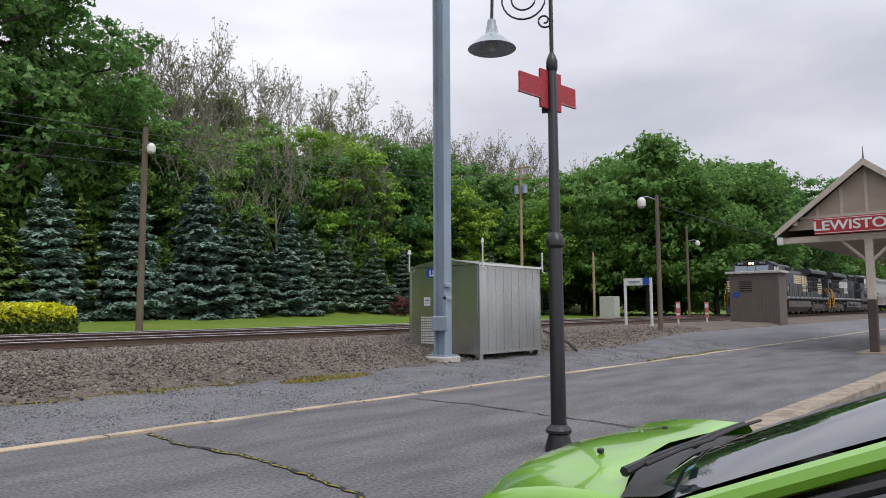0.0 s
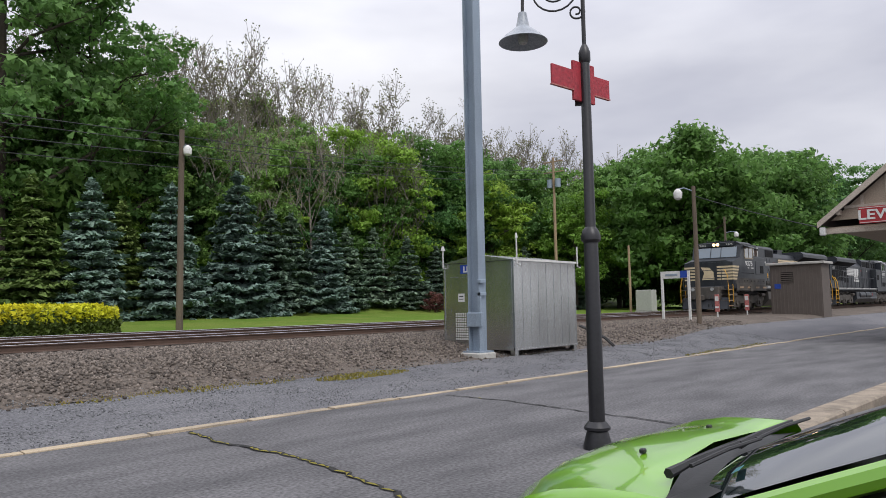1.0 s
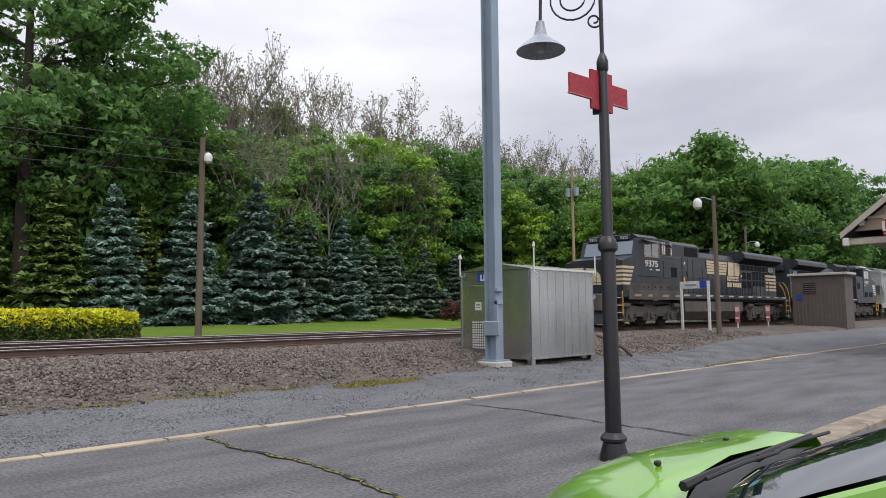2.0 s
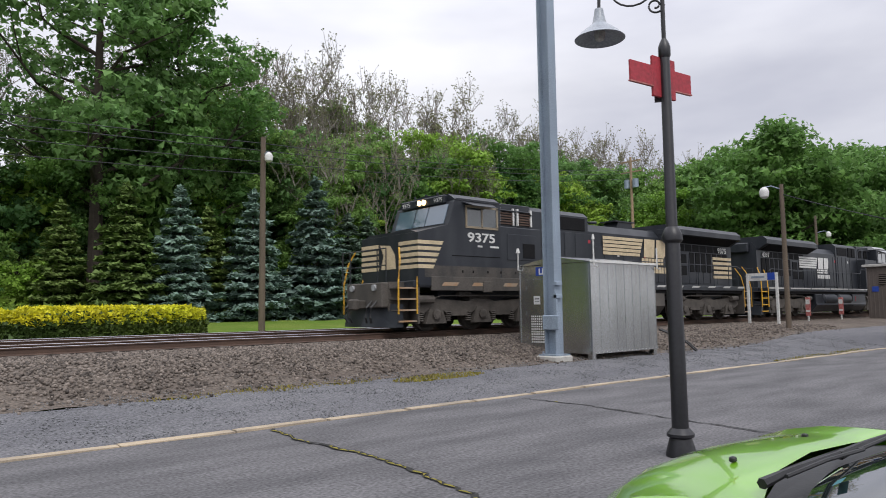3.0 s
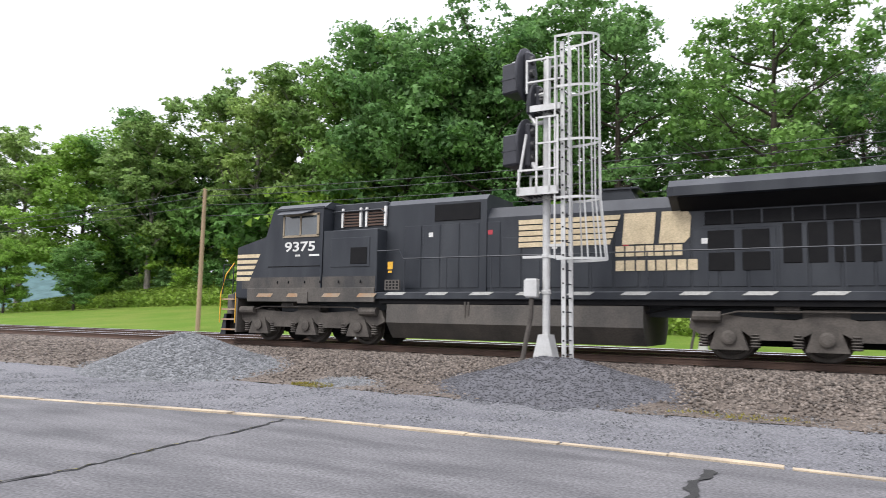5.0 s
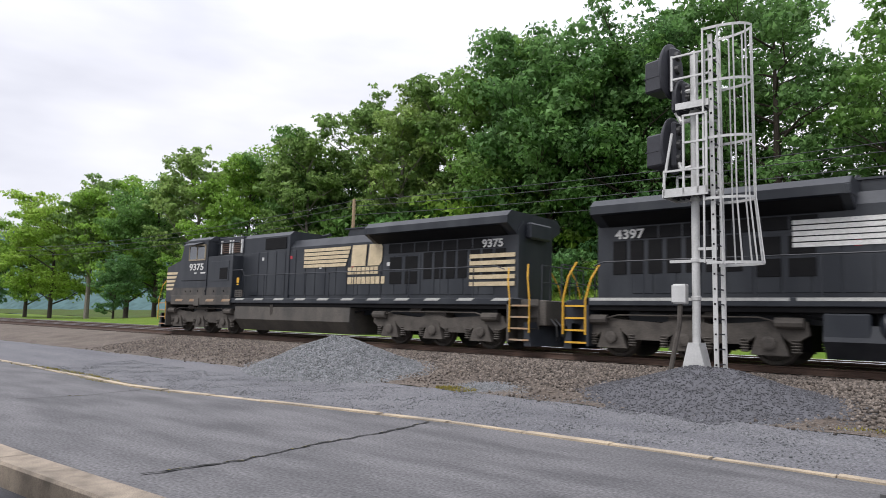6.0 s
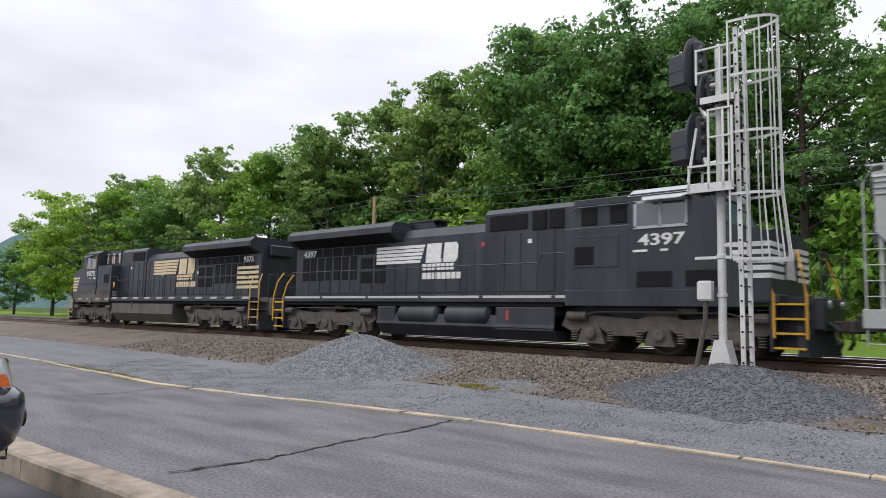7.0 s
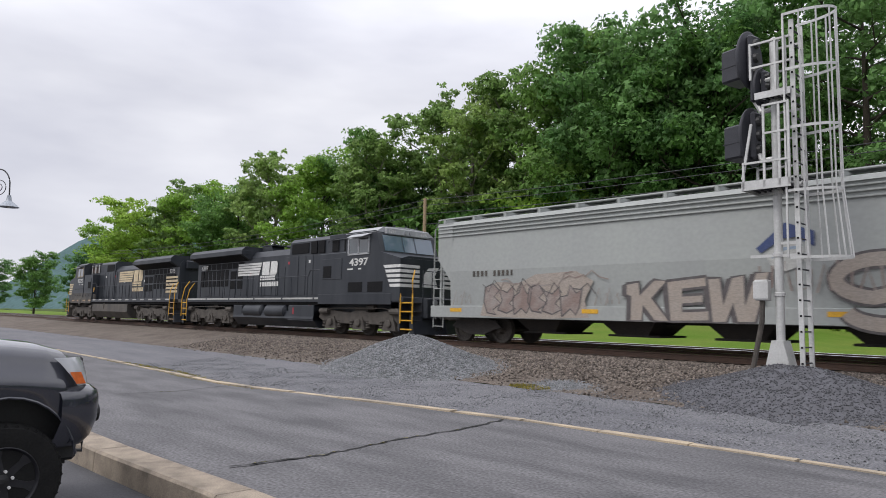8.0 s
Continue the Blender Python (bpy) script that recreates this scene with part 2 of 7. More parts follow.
RUBBER = shader("tyre_rubber", (0.010, 0.010, 0.010), 0.85, other=(0.017, 0.017, 0.016), scale=6, fine=50, bump=0.2, spec=0.2)
CAR_GLASS = glass("car_glass", (0.012, 0.02, 0.02))
CAB_GLASS = glass("cab_glass", (0.035, 0.045, 0.048), 0.12)
CAB_GLASS_BLUE = glass("tinted_windscreen", (0.07, 0.11, 0.15), 0.08)
HEADLIGHT_GLASS = glass("headlamp_lens", (0.35, 0.36, 0.37), 0.1)
AMBER = shader("amber_lens", (0.55, 0.12, 0.02), 0.25, other=(0.5, 0.1, 0.02), scale=4, fine=20, bump=0.0)
BLUE_SIGN = shader("blue_sign", (0.012, 0.05, 0.30), 0.5, other=(0.015, 0.06, 0.33), scale=5, fine=40, bump=0.02)
HUT_BROWN = shader("hut_brown", (0.115, 0.095, 0.082), 0.8, other=(0.085, 0.07, 0.06), scale=2, fine=30, bump=0.1)
TAN_WALL = shader("tan_station_boards", (0.33, 0.27, 0.21), 0.8, other=(0.26, 0.21, 0.165), scale=3, fine=30, bump=0.15)
TAN_TRIM = shader("pale_station_trim", (0.44, 0.38, 0.32), 0.75, other=(0.34, 0.29, 0.24), scale=4, fine=30, bump=0.1)
ROOF_DARK = shader("station_roof", (0.06, 0.045, 0.04), 0.85, other=(0.035, 0.028, 0.026), scale=3, fine=30, bump=0.3)
RED_STATION = shader("station_sign_red", (0.34, 0.02, 0.025), 0.55, other=(0.28, 0.02, 0.025), scale=4, fine=40, bump=0.02)
BARK = shader("bark", (0.055, 0.043, 0.034), 0.95, other=(0.03, 0.024, 0.02), scale=5, fine=20, bump=0.7, bump_size=0.03)
BARK_PALE = shader("pale_bark", (0.24, 0.215, 0.185), 0.95, other=(0.085, 0.075, 0.065), scale=5, fine=20, bump=0.5, bump_size=0.03)
LEAF = leaf_shader("leaf_mid", (0.14, 0.265, 0.07), (0.175, 0.31, 0.075))
LEAF_DARK = leaf_shader("leaf_dark", (0.112, 0.23, 0.078), (0.145, 0.28, 0.085))
LEAF_BRIGHT = leaf_shader("leaf_bright", (0.195, 0.34, 0.055), (0.23, 0.38, 0.06))
LEAF_OLIVE = leaf_shader("leaf_olive", (0.205, 0.32, 0.095), (0.23, 0.335, 0.095))
LEAF_TWIG = leaf_shader("leaf_brown", (0.20, 0.19, 0.11), (0.18, 0.20, 0.09))
NEEDLE = leaf_shader("blue_spruce_needles", (0.19, 0.27, 0.235), (0.14, 0.215, 0.17), 0.15)
NEEDLE_DARK = leaf_shader("dark_spruce_needles", (0.125, 0.19, 0.135), (0.165, 0.235, 0.16), 0.15)
NEEDLE_YEL = leaf_shader("yellowing_conifer", (0.185, 0.255, 0.075), (0.15, 0.22, 0.06), 0.2)
# hedge leaf colour goes by position: bright yellow on top, very dark green sides
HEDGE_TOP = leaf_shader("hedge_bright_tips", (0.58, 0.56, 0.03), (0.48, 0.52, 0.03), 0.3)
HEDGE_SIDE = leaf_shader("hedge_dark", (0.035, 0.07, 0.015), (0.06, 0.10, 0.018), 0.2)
WEED = leaf_shader("weed_leaves", (0.13, 0.235, 0.035), (0.17, 0.28, 0.045))
# the ridge's distance haze is mixed into this blue-green colour
HILL = shader("far_wooded_hill", (0.075, 0.125, 0.125), 0.95, other=(0.06, 0.11, 0.115), scale=0.02, fine=0.2, bump=0.0, spec=0.1)
HEADLIGHT = glow("lit_headlight", (1.0, 0.62, 0.25), 6.0)


# ---- mesh tools ----
class Shape:
    """Vertices and faces of one part."""

    def __init__(self):
        self.v, self.f = [], []

    def add(self, verts, faces):
        k = len(self.v)
        self.v.extend(tuple(p) for p in verts)
        self.f.extend(tuple(k + i for i in q) for q in faces)
        return self

    def box(self, x0, x1, y0, y1, z0, z1, c=0.0):
        """A box, with its edges cut off by c."""
        c = min(c, abs(x1 - x0) * 0.4, abs(y1 - y0) * 0.4, abs(z1 - z0) * 0.4)
        if c <= 0:
            p = [(x, y, z) for x in (x0, x1) for y in (y0, y1) for z in (z0, z1)]
            return self.add(p, [(0, 1, 3, 2), (4, 6, 7, 5), (0, 4, 5, 1), (2, 3, 7, 6), (0, 2, 6, 4), (1, 5, 7, 3)])
        bm = bmesh.new()
        bmesh.ops.create_cube(bm, size=1)
        for q in bm.verts:
            q.co = ((x0 + x1) / 2 + q.co.x * (x1 - x0), (y0 + y1) / 2 + q.co.y * (y1 - y0), (z0 + z1) / 2 + q.co.z * (z1 - z0))
        bmesh.ops.bevel(bm, geom=bm.edges[:], offset=c, segments=1, affect="EDGES")
        bm.verts.index_update()
        self.add([q.co[:] for q in bm.verts], [[q.index for q in g.verts] for g in bm.faces])
        bm.free()
        return self

    def tube(self, points, r, n=8, caps=True):
        """A round bar along points; r a number or one per point."""
        pts = [Vector(p) for p in points]
        rs = r if isinstance(r, (list, tuple)) else [r] * len(pts)
        k0, up = len(self.v), Vector((0, 0, 1))
        for i, p in enumerate(pts):
            d = (pts[min(i + 1, len(pts) - 1)] - pts[max(i - 1, 0)]).normalized()
            a = d.cross(up if abs(d.z) < 0.95 else Vector((1, 0, 0))).normalized()
            b = d.cross(a)
            for j in range(n):
                t = 2 * math.pi * j / n
                self.v.append(tuple(p + rs[i] * (math.cos(t) * a + math.sin(t) * b)))
        for i in range(len(pts) - 1):
            for j in range(n):
                u, w = k0 + i * n + j, k0 + i * n + (j + 1) % n
                self.f.append((u, w, w + n, u + n))
        if caps:
            self.f.append(tuple(k0 + j for j in range(n)))
            self.f.append(tuple(k0 + (len(pts) - 1) * n + j for j in reversed(range(n))))
        return self

    def turned(self, profile, x=0, y=0, n=20, axis="z", cz=0):
        """A turned form from (radius, height) pairs round an upright or, with axis y, a level axis."""
        k0 = len(self.v)
        for r, h in profile:
            for j in range(n):
                t = 2 * math.pi * j / n
                if axis == "z":
                    self.v.append((x + r * math.cos(t), y + r * math.sin(t), h))
                else:
                    self.v.append((x + r * math.cos(t), y + h, cz + r * math.sin(t)))
        for i in range(len(profile) - 1):
            for j in range(n):
                u, w = k0 + i * n + j, k0 + i * n + (j + 1) % n
                self.f.append((u, w, w + n, u + n))
        self.f.append(tuple(k0 + j for j in range(n)))
        self.f.append(tuple(k0 + (len(profile) - 1) * n + j for j in range(n)))
        return self

    def prism(self, outline, y0, y1):
        """An outline in x and z, drawn out from y0 to y1."""
        m = len(outline)
        k0 = len(self.v)
        self.v.extend((x, y0, z) for x, z in outline)
        self.v.extend((x, y1, z) for x, z in outline)
        self.f.append(tuple(k0 + i for i in range(m)))
        self.f.append(tuple(k0 + m + i for i in reversed(range(m))))
        for i in range(m):
            j = (i + 1) % m
            self.f.append((k0 + i, k0 + m + i, k0 + m + j, k0 + j))
        return self

    def along(self, outline, x0, x1):
        """An outline in y and z, drawn out from x0 to x1."""
        m = len(outline)
        k0 = len(self.v)
        self.v.extend((x0, y, z) for y, z in outline)
        self.v.extend((x1, y, z) for y, z in outline)
        self.f.append(tuple(k0 + i for i in range(m)))
        self.f.append(tuple(k0 + m + i for i in reversed(range(m))))
        for i in range(m):
            j = (i + 1) % m
            self.f.append((k0 + i, k0 + m + i, k0 + m + j, k0 + j))
        return self


def solid(name, shape, material, smooth=False):
    me = bpy.data.meshes.new(name)
    me.from_pydata(shape.v, [], shape.f)
    bm = bmesh.new()
    bm.from_mesh(me)
    bmesh.ops.remove_doubles(bm, verts=bm.verts, dist=1e-5)
    bmesh.ops.recalc_face_normals(bm, faces=bm.faces)
    bm.to_mesh(me)
    bm.free()
    me.materials.append(material)
    if smooth:
        me.polygons.foreach_set("use_smooth", [True] * len(me.polygons))
        me.set_sharp_from_angle(angle=radians(38))
    return me


def part(name, shape, material, parent=None, label="", smooth=False, at=None):
    ob = new(name, solid(name, shape, material, smooth))
    if parent:
        ob.parent = parent
    if at:
        ob.location = at
    if label:
        tagged(ob, label)
    return ob


def empty(name, m, label, category, group="", kind=""):
    ob = new(name)
    ob.empty_display_size = 0.2
    ob.matrix_basis = m
    return tagged(ob, label, category, group, kind)


def writing(name, words, material, parent, m, height, stretch=1.0, bold=0.0, label=""):
    """Letters of that cap height, standing in the local x-z plane of the pose m."""
    cu = bpy.data.curves.new(name, "FONT")
    cu.body, cu.size, cu.extrude, cu.align_x, cu.offset = words, height / 0.7, 0.003, "CENTER", bold
    cu.materials.append(material)
    tmp = bpy.data.objects.new(name, cu)
    scene.collection.objects.link(tmp)
    me = bpy.data.meshes.new_from_object(tmp.evaluated_get(bpy.context.evaluated_depsgraph_get()))
    bpy.data.objects.remove(tmp)
    ob = new(name, me)
    ob.parent = parent
    ob.matrix_basis = m @ pose(0, 0, 0, 90, 0, 0) @ Matrix.Diagonal((stretch, 1, 1, 1))
    if label:
        tagged(ob, label)
    return ob


def raw_mesh(name, verts, faces, materials, smooth=False, index=None):
    """A mesh from numpy arrays: verts n x 3, faces m x k."""
    me = bpy.data.meshes.new(name)
    k = faces.shape[1]
    me.vertices.add(len(verts))
    me.vertices.foreach_set("co", np.asarray(verts, dtype=np.float32).ravel())
    me.loops.add(faces.size)
    me.loops.foreach_set("vertex_index", faces.astype(np.int32).ravel())
    me.polygons.add(len(faces))
    me.polygons.foreach_set("loop_start", np.arange(0, faces.size, k, dtype=np.int32))
    if index is not None:
        me.polygons.foreach_set("material_index", index.astype(np.int32))
    me.update(calc_edges=True)
    for m in materials:
        me.materials.append(m)
    if smooth:
        me.polygons.foreach_set("use_smooth", [True] * len(me.polygons))
    return me


# ---- the lie of the land ----
RAIL_Z, TRACK_Y, TRACK2_Y = 0.97, 17.32, 21.4
EDGE_X = [-300, -60, -28, -19, -16, -8, -2, 3, 15, 40, 300]
EDGE_Y = [8.0, 8.0, 7.6, 7.25, 7.1, 8.62, 8.95, 8.75, 8.62, 8.35, 8.0]
MOUNDS = [(-4.6, 13.1, 2.75, 1.75, 0.58), (-15.3, 12.7, 3.4, 2.0, 0.84), (-9.3, 12.2, 1.1, 0.6, 0.06)]


def step(a, b, t):
    s = np.clip((t - a) / (b - a), 0, 1)
    return s * s * (3 - 2 * s)


def land(x, y):
    """Height of the ground at x, y (numbers or arrays)."""
    x, y = np.asarray(x, dtype=float), np.asarray(y, dtype=float)
    near = np.interp(y, [8.8, 9.6, 11.4, 13.6, 15.0, 15.9, 23.0, 24.6], [-0.01, 0.02, 0.18, 0.50, 0.70, 0.765, 0.765, 0.45])
    yard = np.interp(y, [8.5, 10.0, 12.5, 15.0], [0.0, 0.25, 0.70, 0.765])
    west = step(24, 31, x)
    near = np.where(y < 15, near * (1 - west) + yard * west, near)
    rise_r = np.interp(y, [24.6, 47, 56, 75, 140], [0.0, 0.55, 3.0, 9.0, 24.0])
    rise_l = np.interp(y, [24.6, 44, 54, 75, 140], [0.0, 2.1, 5.6, 9.0, 24.0])
    k = step(-4, -26, x)
    far = rise_r * (1 - k) + rise_l * k
    low = step(-45, -110, x) * 0.9
    return near + far * (1 - low) * (1 - 0.8 * step(60, 130, x))


def rumple(x, y, a=0.02, s=1.3):
    return a * np.sin(x * s * 2.1 + 1.7 * np.sin(y * s * 1.3)) * np.cos(y * s * 1.9 + np.sin(x * s * 0.7))


def sheet(name, xs, ys, height, material, label, category, kind="structure"):
    X, Y = np.meshgrid(xs, ys, indexing="ij")
    Z = height(X, Y)
    v = np.stack([X, Y, Z], -1).reshape(-1, 3)
    i, j = np.meshgrid(np.arange(len(xs) - 1), np.arange(len(ys) - 1), indexing="ij")
    a = (i * len(ys) + j).ravel()
    f = np.stack([a, a + len(ys), a + len(ys) + 1, a + 1], -1)
    return tagged(new(name, raw_mesh(name, v, f, [material], True)), label, category, "", kind)


def strip_sheet(name, xs, fr, lo, hi, height, material, label, category):
    """A strip between two lines lo(x) and hi(x), cut at the fractions fr."""
    X = np.repeat(np.asarray(xs)[:, None], len(fr), 1)
    Y = lo(X) + (hi(X) - lo(X)) * np.asarray(fr)[None, :]
    v = np.stack([X, Y, height(X, Y)], -1).reshape(-1, 3)
    i, j = np.meshgrid(np.arange(len(xs) - 1), np.arange(len(fr) - 1), indexing="ij")
    a = (i * len(fr) + j).ravel()
    f = np.stack([a, a + len(fr), a + len(fr) + 1, a + 1], -1)
    return tagged(new(name, raw_mesh(name, v, f, [material], True)), label, category, "", "structure")


def edge_y(x):
    return np.interp(x, EDGE_X, EDGE_Y)


def kerb_y(x):
    return np.interp(x, [-300, -10, -5, 11, 21, 300], [2.3, 2.42, 2.70, 2.78, 2.58, 1.5])


XS = np.unique(np.concatenate([np.linspace(-300, -60, 25), np.linspace(-60, -25, 40), np.linspace(-25, 30, 180), np.linspace(30, 80, 50), np.linspace(80, 300, 25)]))
sheet("ground", np.linspace(-3000, 3000, 7), np.linspace(-3000, 3000, 7), lambda x, y: x * 0 - 1.6, BANK, "dark green earth reaching to the horizon", "ground")
strip_sheet("parking_lot", XS, [0, 0.5, 1], lambda x: x * 0 - 60, lambda x: kerb_y(x) - 0.44, lambda x, y: x * 0 - 0.24, LOT, "dark worn asphalt parking lot below the kerb", "parking lot")
strip_sheet("pavement", XS, np.linspace(0, 1, 16), lambda x: kerb_y(x) - 0.01, lambda x: edge_y(x), lambda x, y: rumple(x, y, 0.006, 0.9), ASPHALT, "grey cracked asphalt platform pavement with worn patches", "pavement")
strip_sheet("gravel_track_bed", XS, np.linspace(0, 1, 60), lambda x: edge_y(x) + 0.1, lambda x: x * 0 + 11.6, lambda x, y: land(x, y) + rumple(x, y, 0.012, 1.7) - 0.01, GRAVEL, "grey crushed gravel strip beside the platform edge", "gravel")
strip_sheet("ballast_bed", XS, np.linspace(0, 1, 70), lambda x: x * 0 + 11.6, lambda x: x * 0 + 24.8, lambda x, y: land(x, y) + rumple(x, y, 0.02, 1.9) * step(15.6, 14.5, y) - 0.01, BALLAST, "brown stone ballast bed sloping up to the tracks", "ballast")
strip_sheet("lawn", XS, np.linspace(0, 1, 24), lambda x: x * 0 + 24.7, lambda x: x * 0 + 50, lambda x, y: land(x, y) + rumple(x, y, 0.05, 0.4), GRASS, "mown green grass rising towards the woods", "lawn")
strip_sheet("wooded_bank", XS, np.linspace(0, 1, 24), lambda x: x * 0 + 49.8, lambda x: x * 0 + 140, lambda x, y: land(x, y) + rumple(x, y, 0.3, 0.2) - 0.05, BANK, "dark overgrown slope under the trees", "hillside")

# the far ridge
rx = np.linspace(-900, 200, 40)
rv, rf = [], []
for i, x in enumerate(rx):
    h = 62 * math.exp(-((x + 760) / 300) ** 2) + 20 + 6 * math.sin(x * 0.02)
    rv += [(x, 230 + 0.1 * x, -2), (x, 330 + 0.1 * x, h)]
    if i:
        rf.append((2 * i - 2, 2 * i, 2 * i + 1, 2 * i - 1))
tagged(new("backdrop", raw_mesh("backdrop", np.array(rv), np.array(rf), [HILL])), "hazy blue-green wooded ridge in the distance", "hill", "", "structure")

# kerb in cast lengths
kerb = empty("kerb", pose(0, 0, 0), "tan weathered concrete kerb along the parking lot", "kerb", "", "structure")
for i in range(-12, 18):
    x0, x1 = i * 3.0, i * 3.0 + 2.985
    y0, y1 = float(kerb_y(x0)), float(kerb_y(x1))
    s = Shape()
    out = [(-0.45, -0.4), (-0.44, 0.0), (-0.41, 0.028), (-0.03, 0.03), (0.0, 0.0), (0.0, -0.4)]
    s.add([(x0, y0 + a, b) for a, b in out] + [(x1, y1 + a, b) for a, b in out],
          [tuple(range(6)), tuple(range(11, 5, -1))] + [(k, k + 6, (k + 1) % 6 + 6, (k + 1) % 6) for k in range(6)])
    part("kerb_stone", s, CONCRETE, kerb)

# platform edging
edging = empty("platform_edging", pose(0, 0, 0), "worn yellow-painted concrete edging of the platform", "edging", "", "structure")
random.seed(4)
for i in range(-40, 44):
    x0, x1 = i * 1.5, i * 1.5 + random.uniform(1.40, 1.49)
    y0, y1 = float(edge_y(x0)) + random.uniform(-0.012, 0.012), float(edge_y(x1)) + random.uniform(-0.012, 0.012)
    s, h, w = Shape(), random.uniform(0.008, 0.03), random.uniform(0.14, 0.22)
    s.add([(x0, y0 - 0.01, -0.2), (x0, y0, h), (x0, y0 + w, h), (x0, y0 + w + 0.01, -0.2), (x1, y1 - 0.01, -0.2), (x1, y1, h), (x1, y1 + w, h), (x1, y1 + w + 0.01, -0.2)],
          [(0, 1, 2, 3), (7, 6, 5, 4), (0, 4, 5, 1), (1, 5, 6, 2), (2, 6, 7, 3)])
    part("edging_length", s, EDGING, edging)


def crack(points, width, moss_from=2.0, seed=1):
    rnd = random.Random(seed)
    thing = empty("pavement_crack", pose(0, 0, 0), "dark jagged crack with moss in the asphalt", "crack")
    s, mo = Shape(), Shape()
    pts = []
    for (a, b), (c, d) in zip(points, points[1:]):
        n = max(2, int(math.hypot(c - a, d - b) / 0.12))
        for k in range(n):
            t = k / n
            pts.append((a + (c - a) * t + rnd.uniform(-0.035, 0.035), b + (d - b) * t + rnd.uniform(-0.035, 0.035), rnd.uniform(0.5, 1.25) * width))
    for (x0, y0, w0), (x1, y1, w1) in zip(pts, pts[1:]):
        L = math.hypot(x1 - x0, y1 - y0) or 1
        nx, ny = -(y1 - y0) / L, (x1 - x0) / L
        s.add([(x0 - nx * w0, y0 - ny * w0, 0.011), (x1 - nx * w1, y1 - ny * w1, 0.011), (x1 + nx * w1, y1 + ny * w1, 0.011), (x0 + nx * w0, y0 + ny * w0, 0.011)], [(0, 1, 2, 3)])
        if rnd.random() < moss_from:
            q = rnd.uniform(0.5, 1.1)
            mo.add([(x0 - nx * w0 * q, y0 - ny * w0 * q, 0.014), (x1 - nx * w1 * q, y1 - ny * w1 * q, 0.014), ((x0 + x1) / 2, (y0 + y1) / 2, 0.022), (x0 + nx * w0 * 0.4, y0 + ny * w0 * 0.4, 0.014)], [(0, 1, 2), (0, 2, 3)])
    part("crack_gap", s, CRACK, thing)
    if mo.f:
        tagged(part("moss", mo, MOSS, thing, "yellow-green moss tufts"), kind="stuff")


crack([(4.96, 8.6), (4.85, 7.6), (4.98, 6.3), (4.9, 5.2), (4.69, 4.06), (4.2, 2.9)], 0.035, 0.75, 2)
crack([(9.86, 8.4), (9.9, 7.0), (9.7, 5.3), (9.57, 3.92), (9.5, 2.8)], 0.022, 0.1, 3)
crack([(-7.79, 8.5), (-7.5, 6.9), (-7.38, 5.6), (-7.1, 4.2), (-7.18, 2.8)], 0.03, 0.45, 4)
crack([(-15.5, 7.0), (-15.0, 5.6), (-15.1, 4.2)], 0.02, 0.1, 5)
patch = Shape()


def tar_line(k):
    return -0.9 + 0.05 * math.sin(k * 0.7) + 0.02 * math.sin(k * 1.9), 0.035 + 0.04 * (0.5 + 0.5 * math.sin(k * 0.9)) + 0.02 * math.sin(k * 2.3), 8.3 - k * 0.13


for k in range(30):
    (xa, wa, ya), (xb, wb, yb) = tar_line(k), tar_line(k + 1)
    patch.add([(xa - wa, ya, 0.010), (xa + wa, ya, 0.010), (xb + wb, yb, 0.010), (xb - wb, yb, 0.010)], [(0, 1, 2, 3)])
tagged(part("tar_patch", patch, CRACK), "dark tar repair across the asphalt", "tar patch")

# ---- tracks ----
def track(name, yc, x0, x1, ties):
    t = empty(name, pose(0, 0, 0), "railway track of shiny rails on dark wooden ties", "railway track", "tracks", "structure")
    for side in (-0.7525, 0.7525):
        y = yc + side
        s = Shape()
        s.along([(y - 0.075, RAIL_Z - 0.17), (y + 0.075, RAIL_Z - 0.17), (y + 0.07, RAIL_Z - 0.155), (y + 0.012, RAIL_Z - 0.14), (y + 0.012, RAIL_Z - 0.045), (y + 0.037, RAIL_Z - 0.035), (y + 0.037, RAIL_Z - 0.006), (y - 0.037, RAIL_Z - 0.006), (y - 0.037, RAIL_Z - 0.035), (y - 0.012, RAIL_Z - 0.045), (y - 0.012, RAIL_Z - 0.14), (y - 0.07, RAIL_Z - 0.155)], x0, x1)
        r = part("rail", s, RUST_RAIL, t)
        part("railhead", Shape().along([(y - 0.033, RAIL_Z - 0.0058), (y + 0.033, RAIL_Z - 0.0058), (y + 0.027, RAIL_Z), (y - 0.027, RAIL_Z)], x0, x1), RAIL_TOP, r, "polished steel running surface")
    me = solid("tie", Shape().box(-0.115, 0.115, -1.3, 1.3, RAIL_Z - 0.36, RAIL_Z - 0.172, 0.012), TIE)
    rnd = random.Random(9)
    for k in range(ties):
        ob = new("tie", me)
        ob.parent = t
        ob.location = (-68 + k * 0.52, yc + rnd.uniform(-0.06, 0.06), rnd.uniform(-0.012, 0.008))
        ob.rotation_euler = (0, 0, rnd.uniform(-0.015, 0.015))


track("railway_track", TRACK_Y, -300, 320, 270)
track("railway_track", TRACK2_Y, -300, 320, 200)


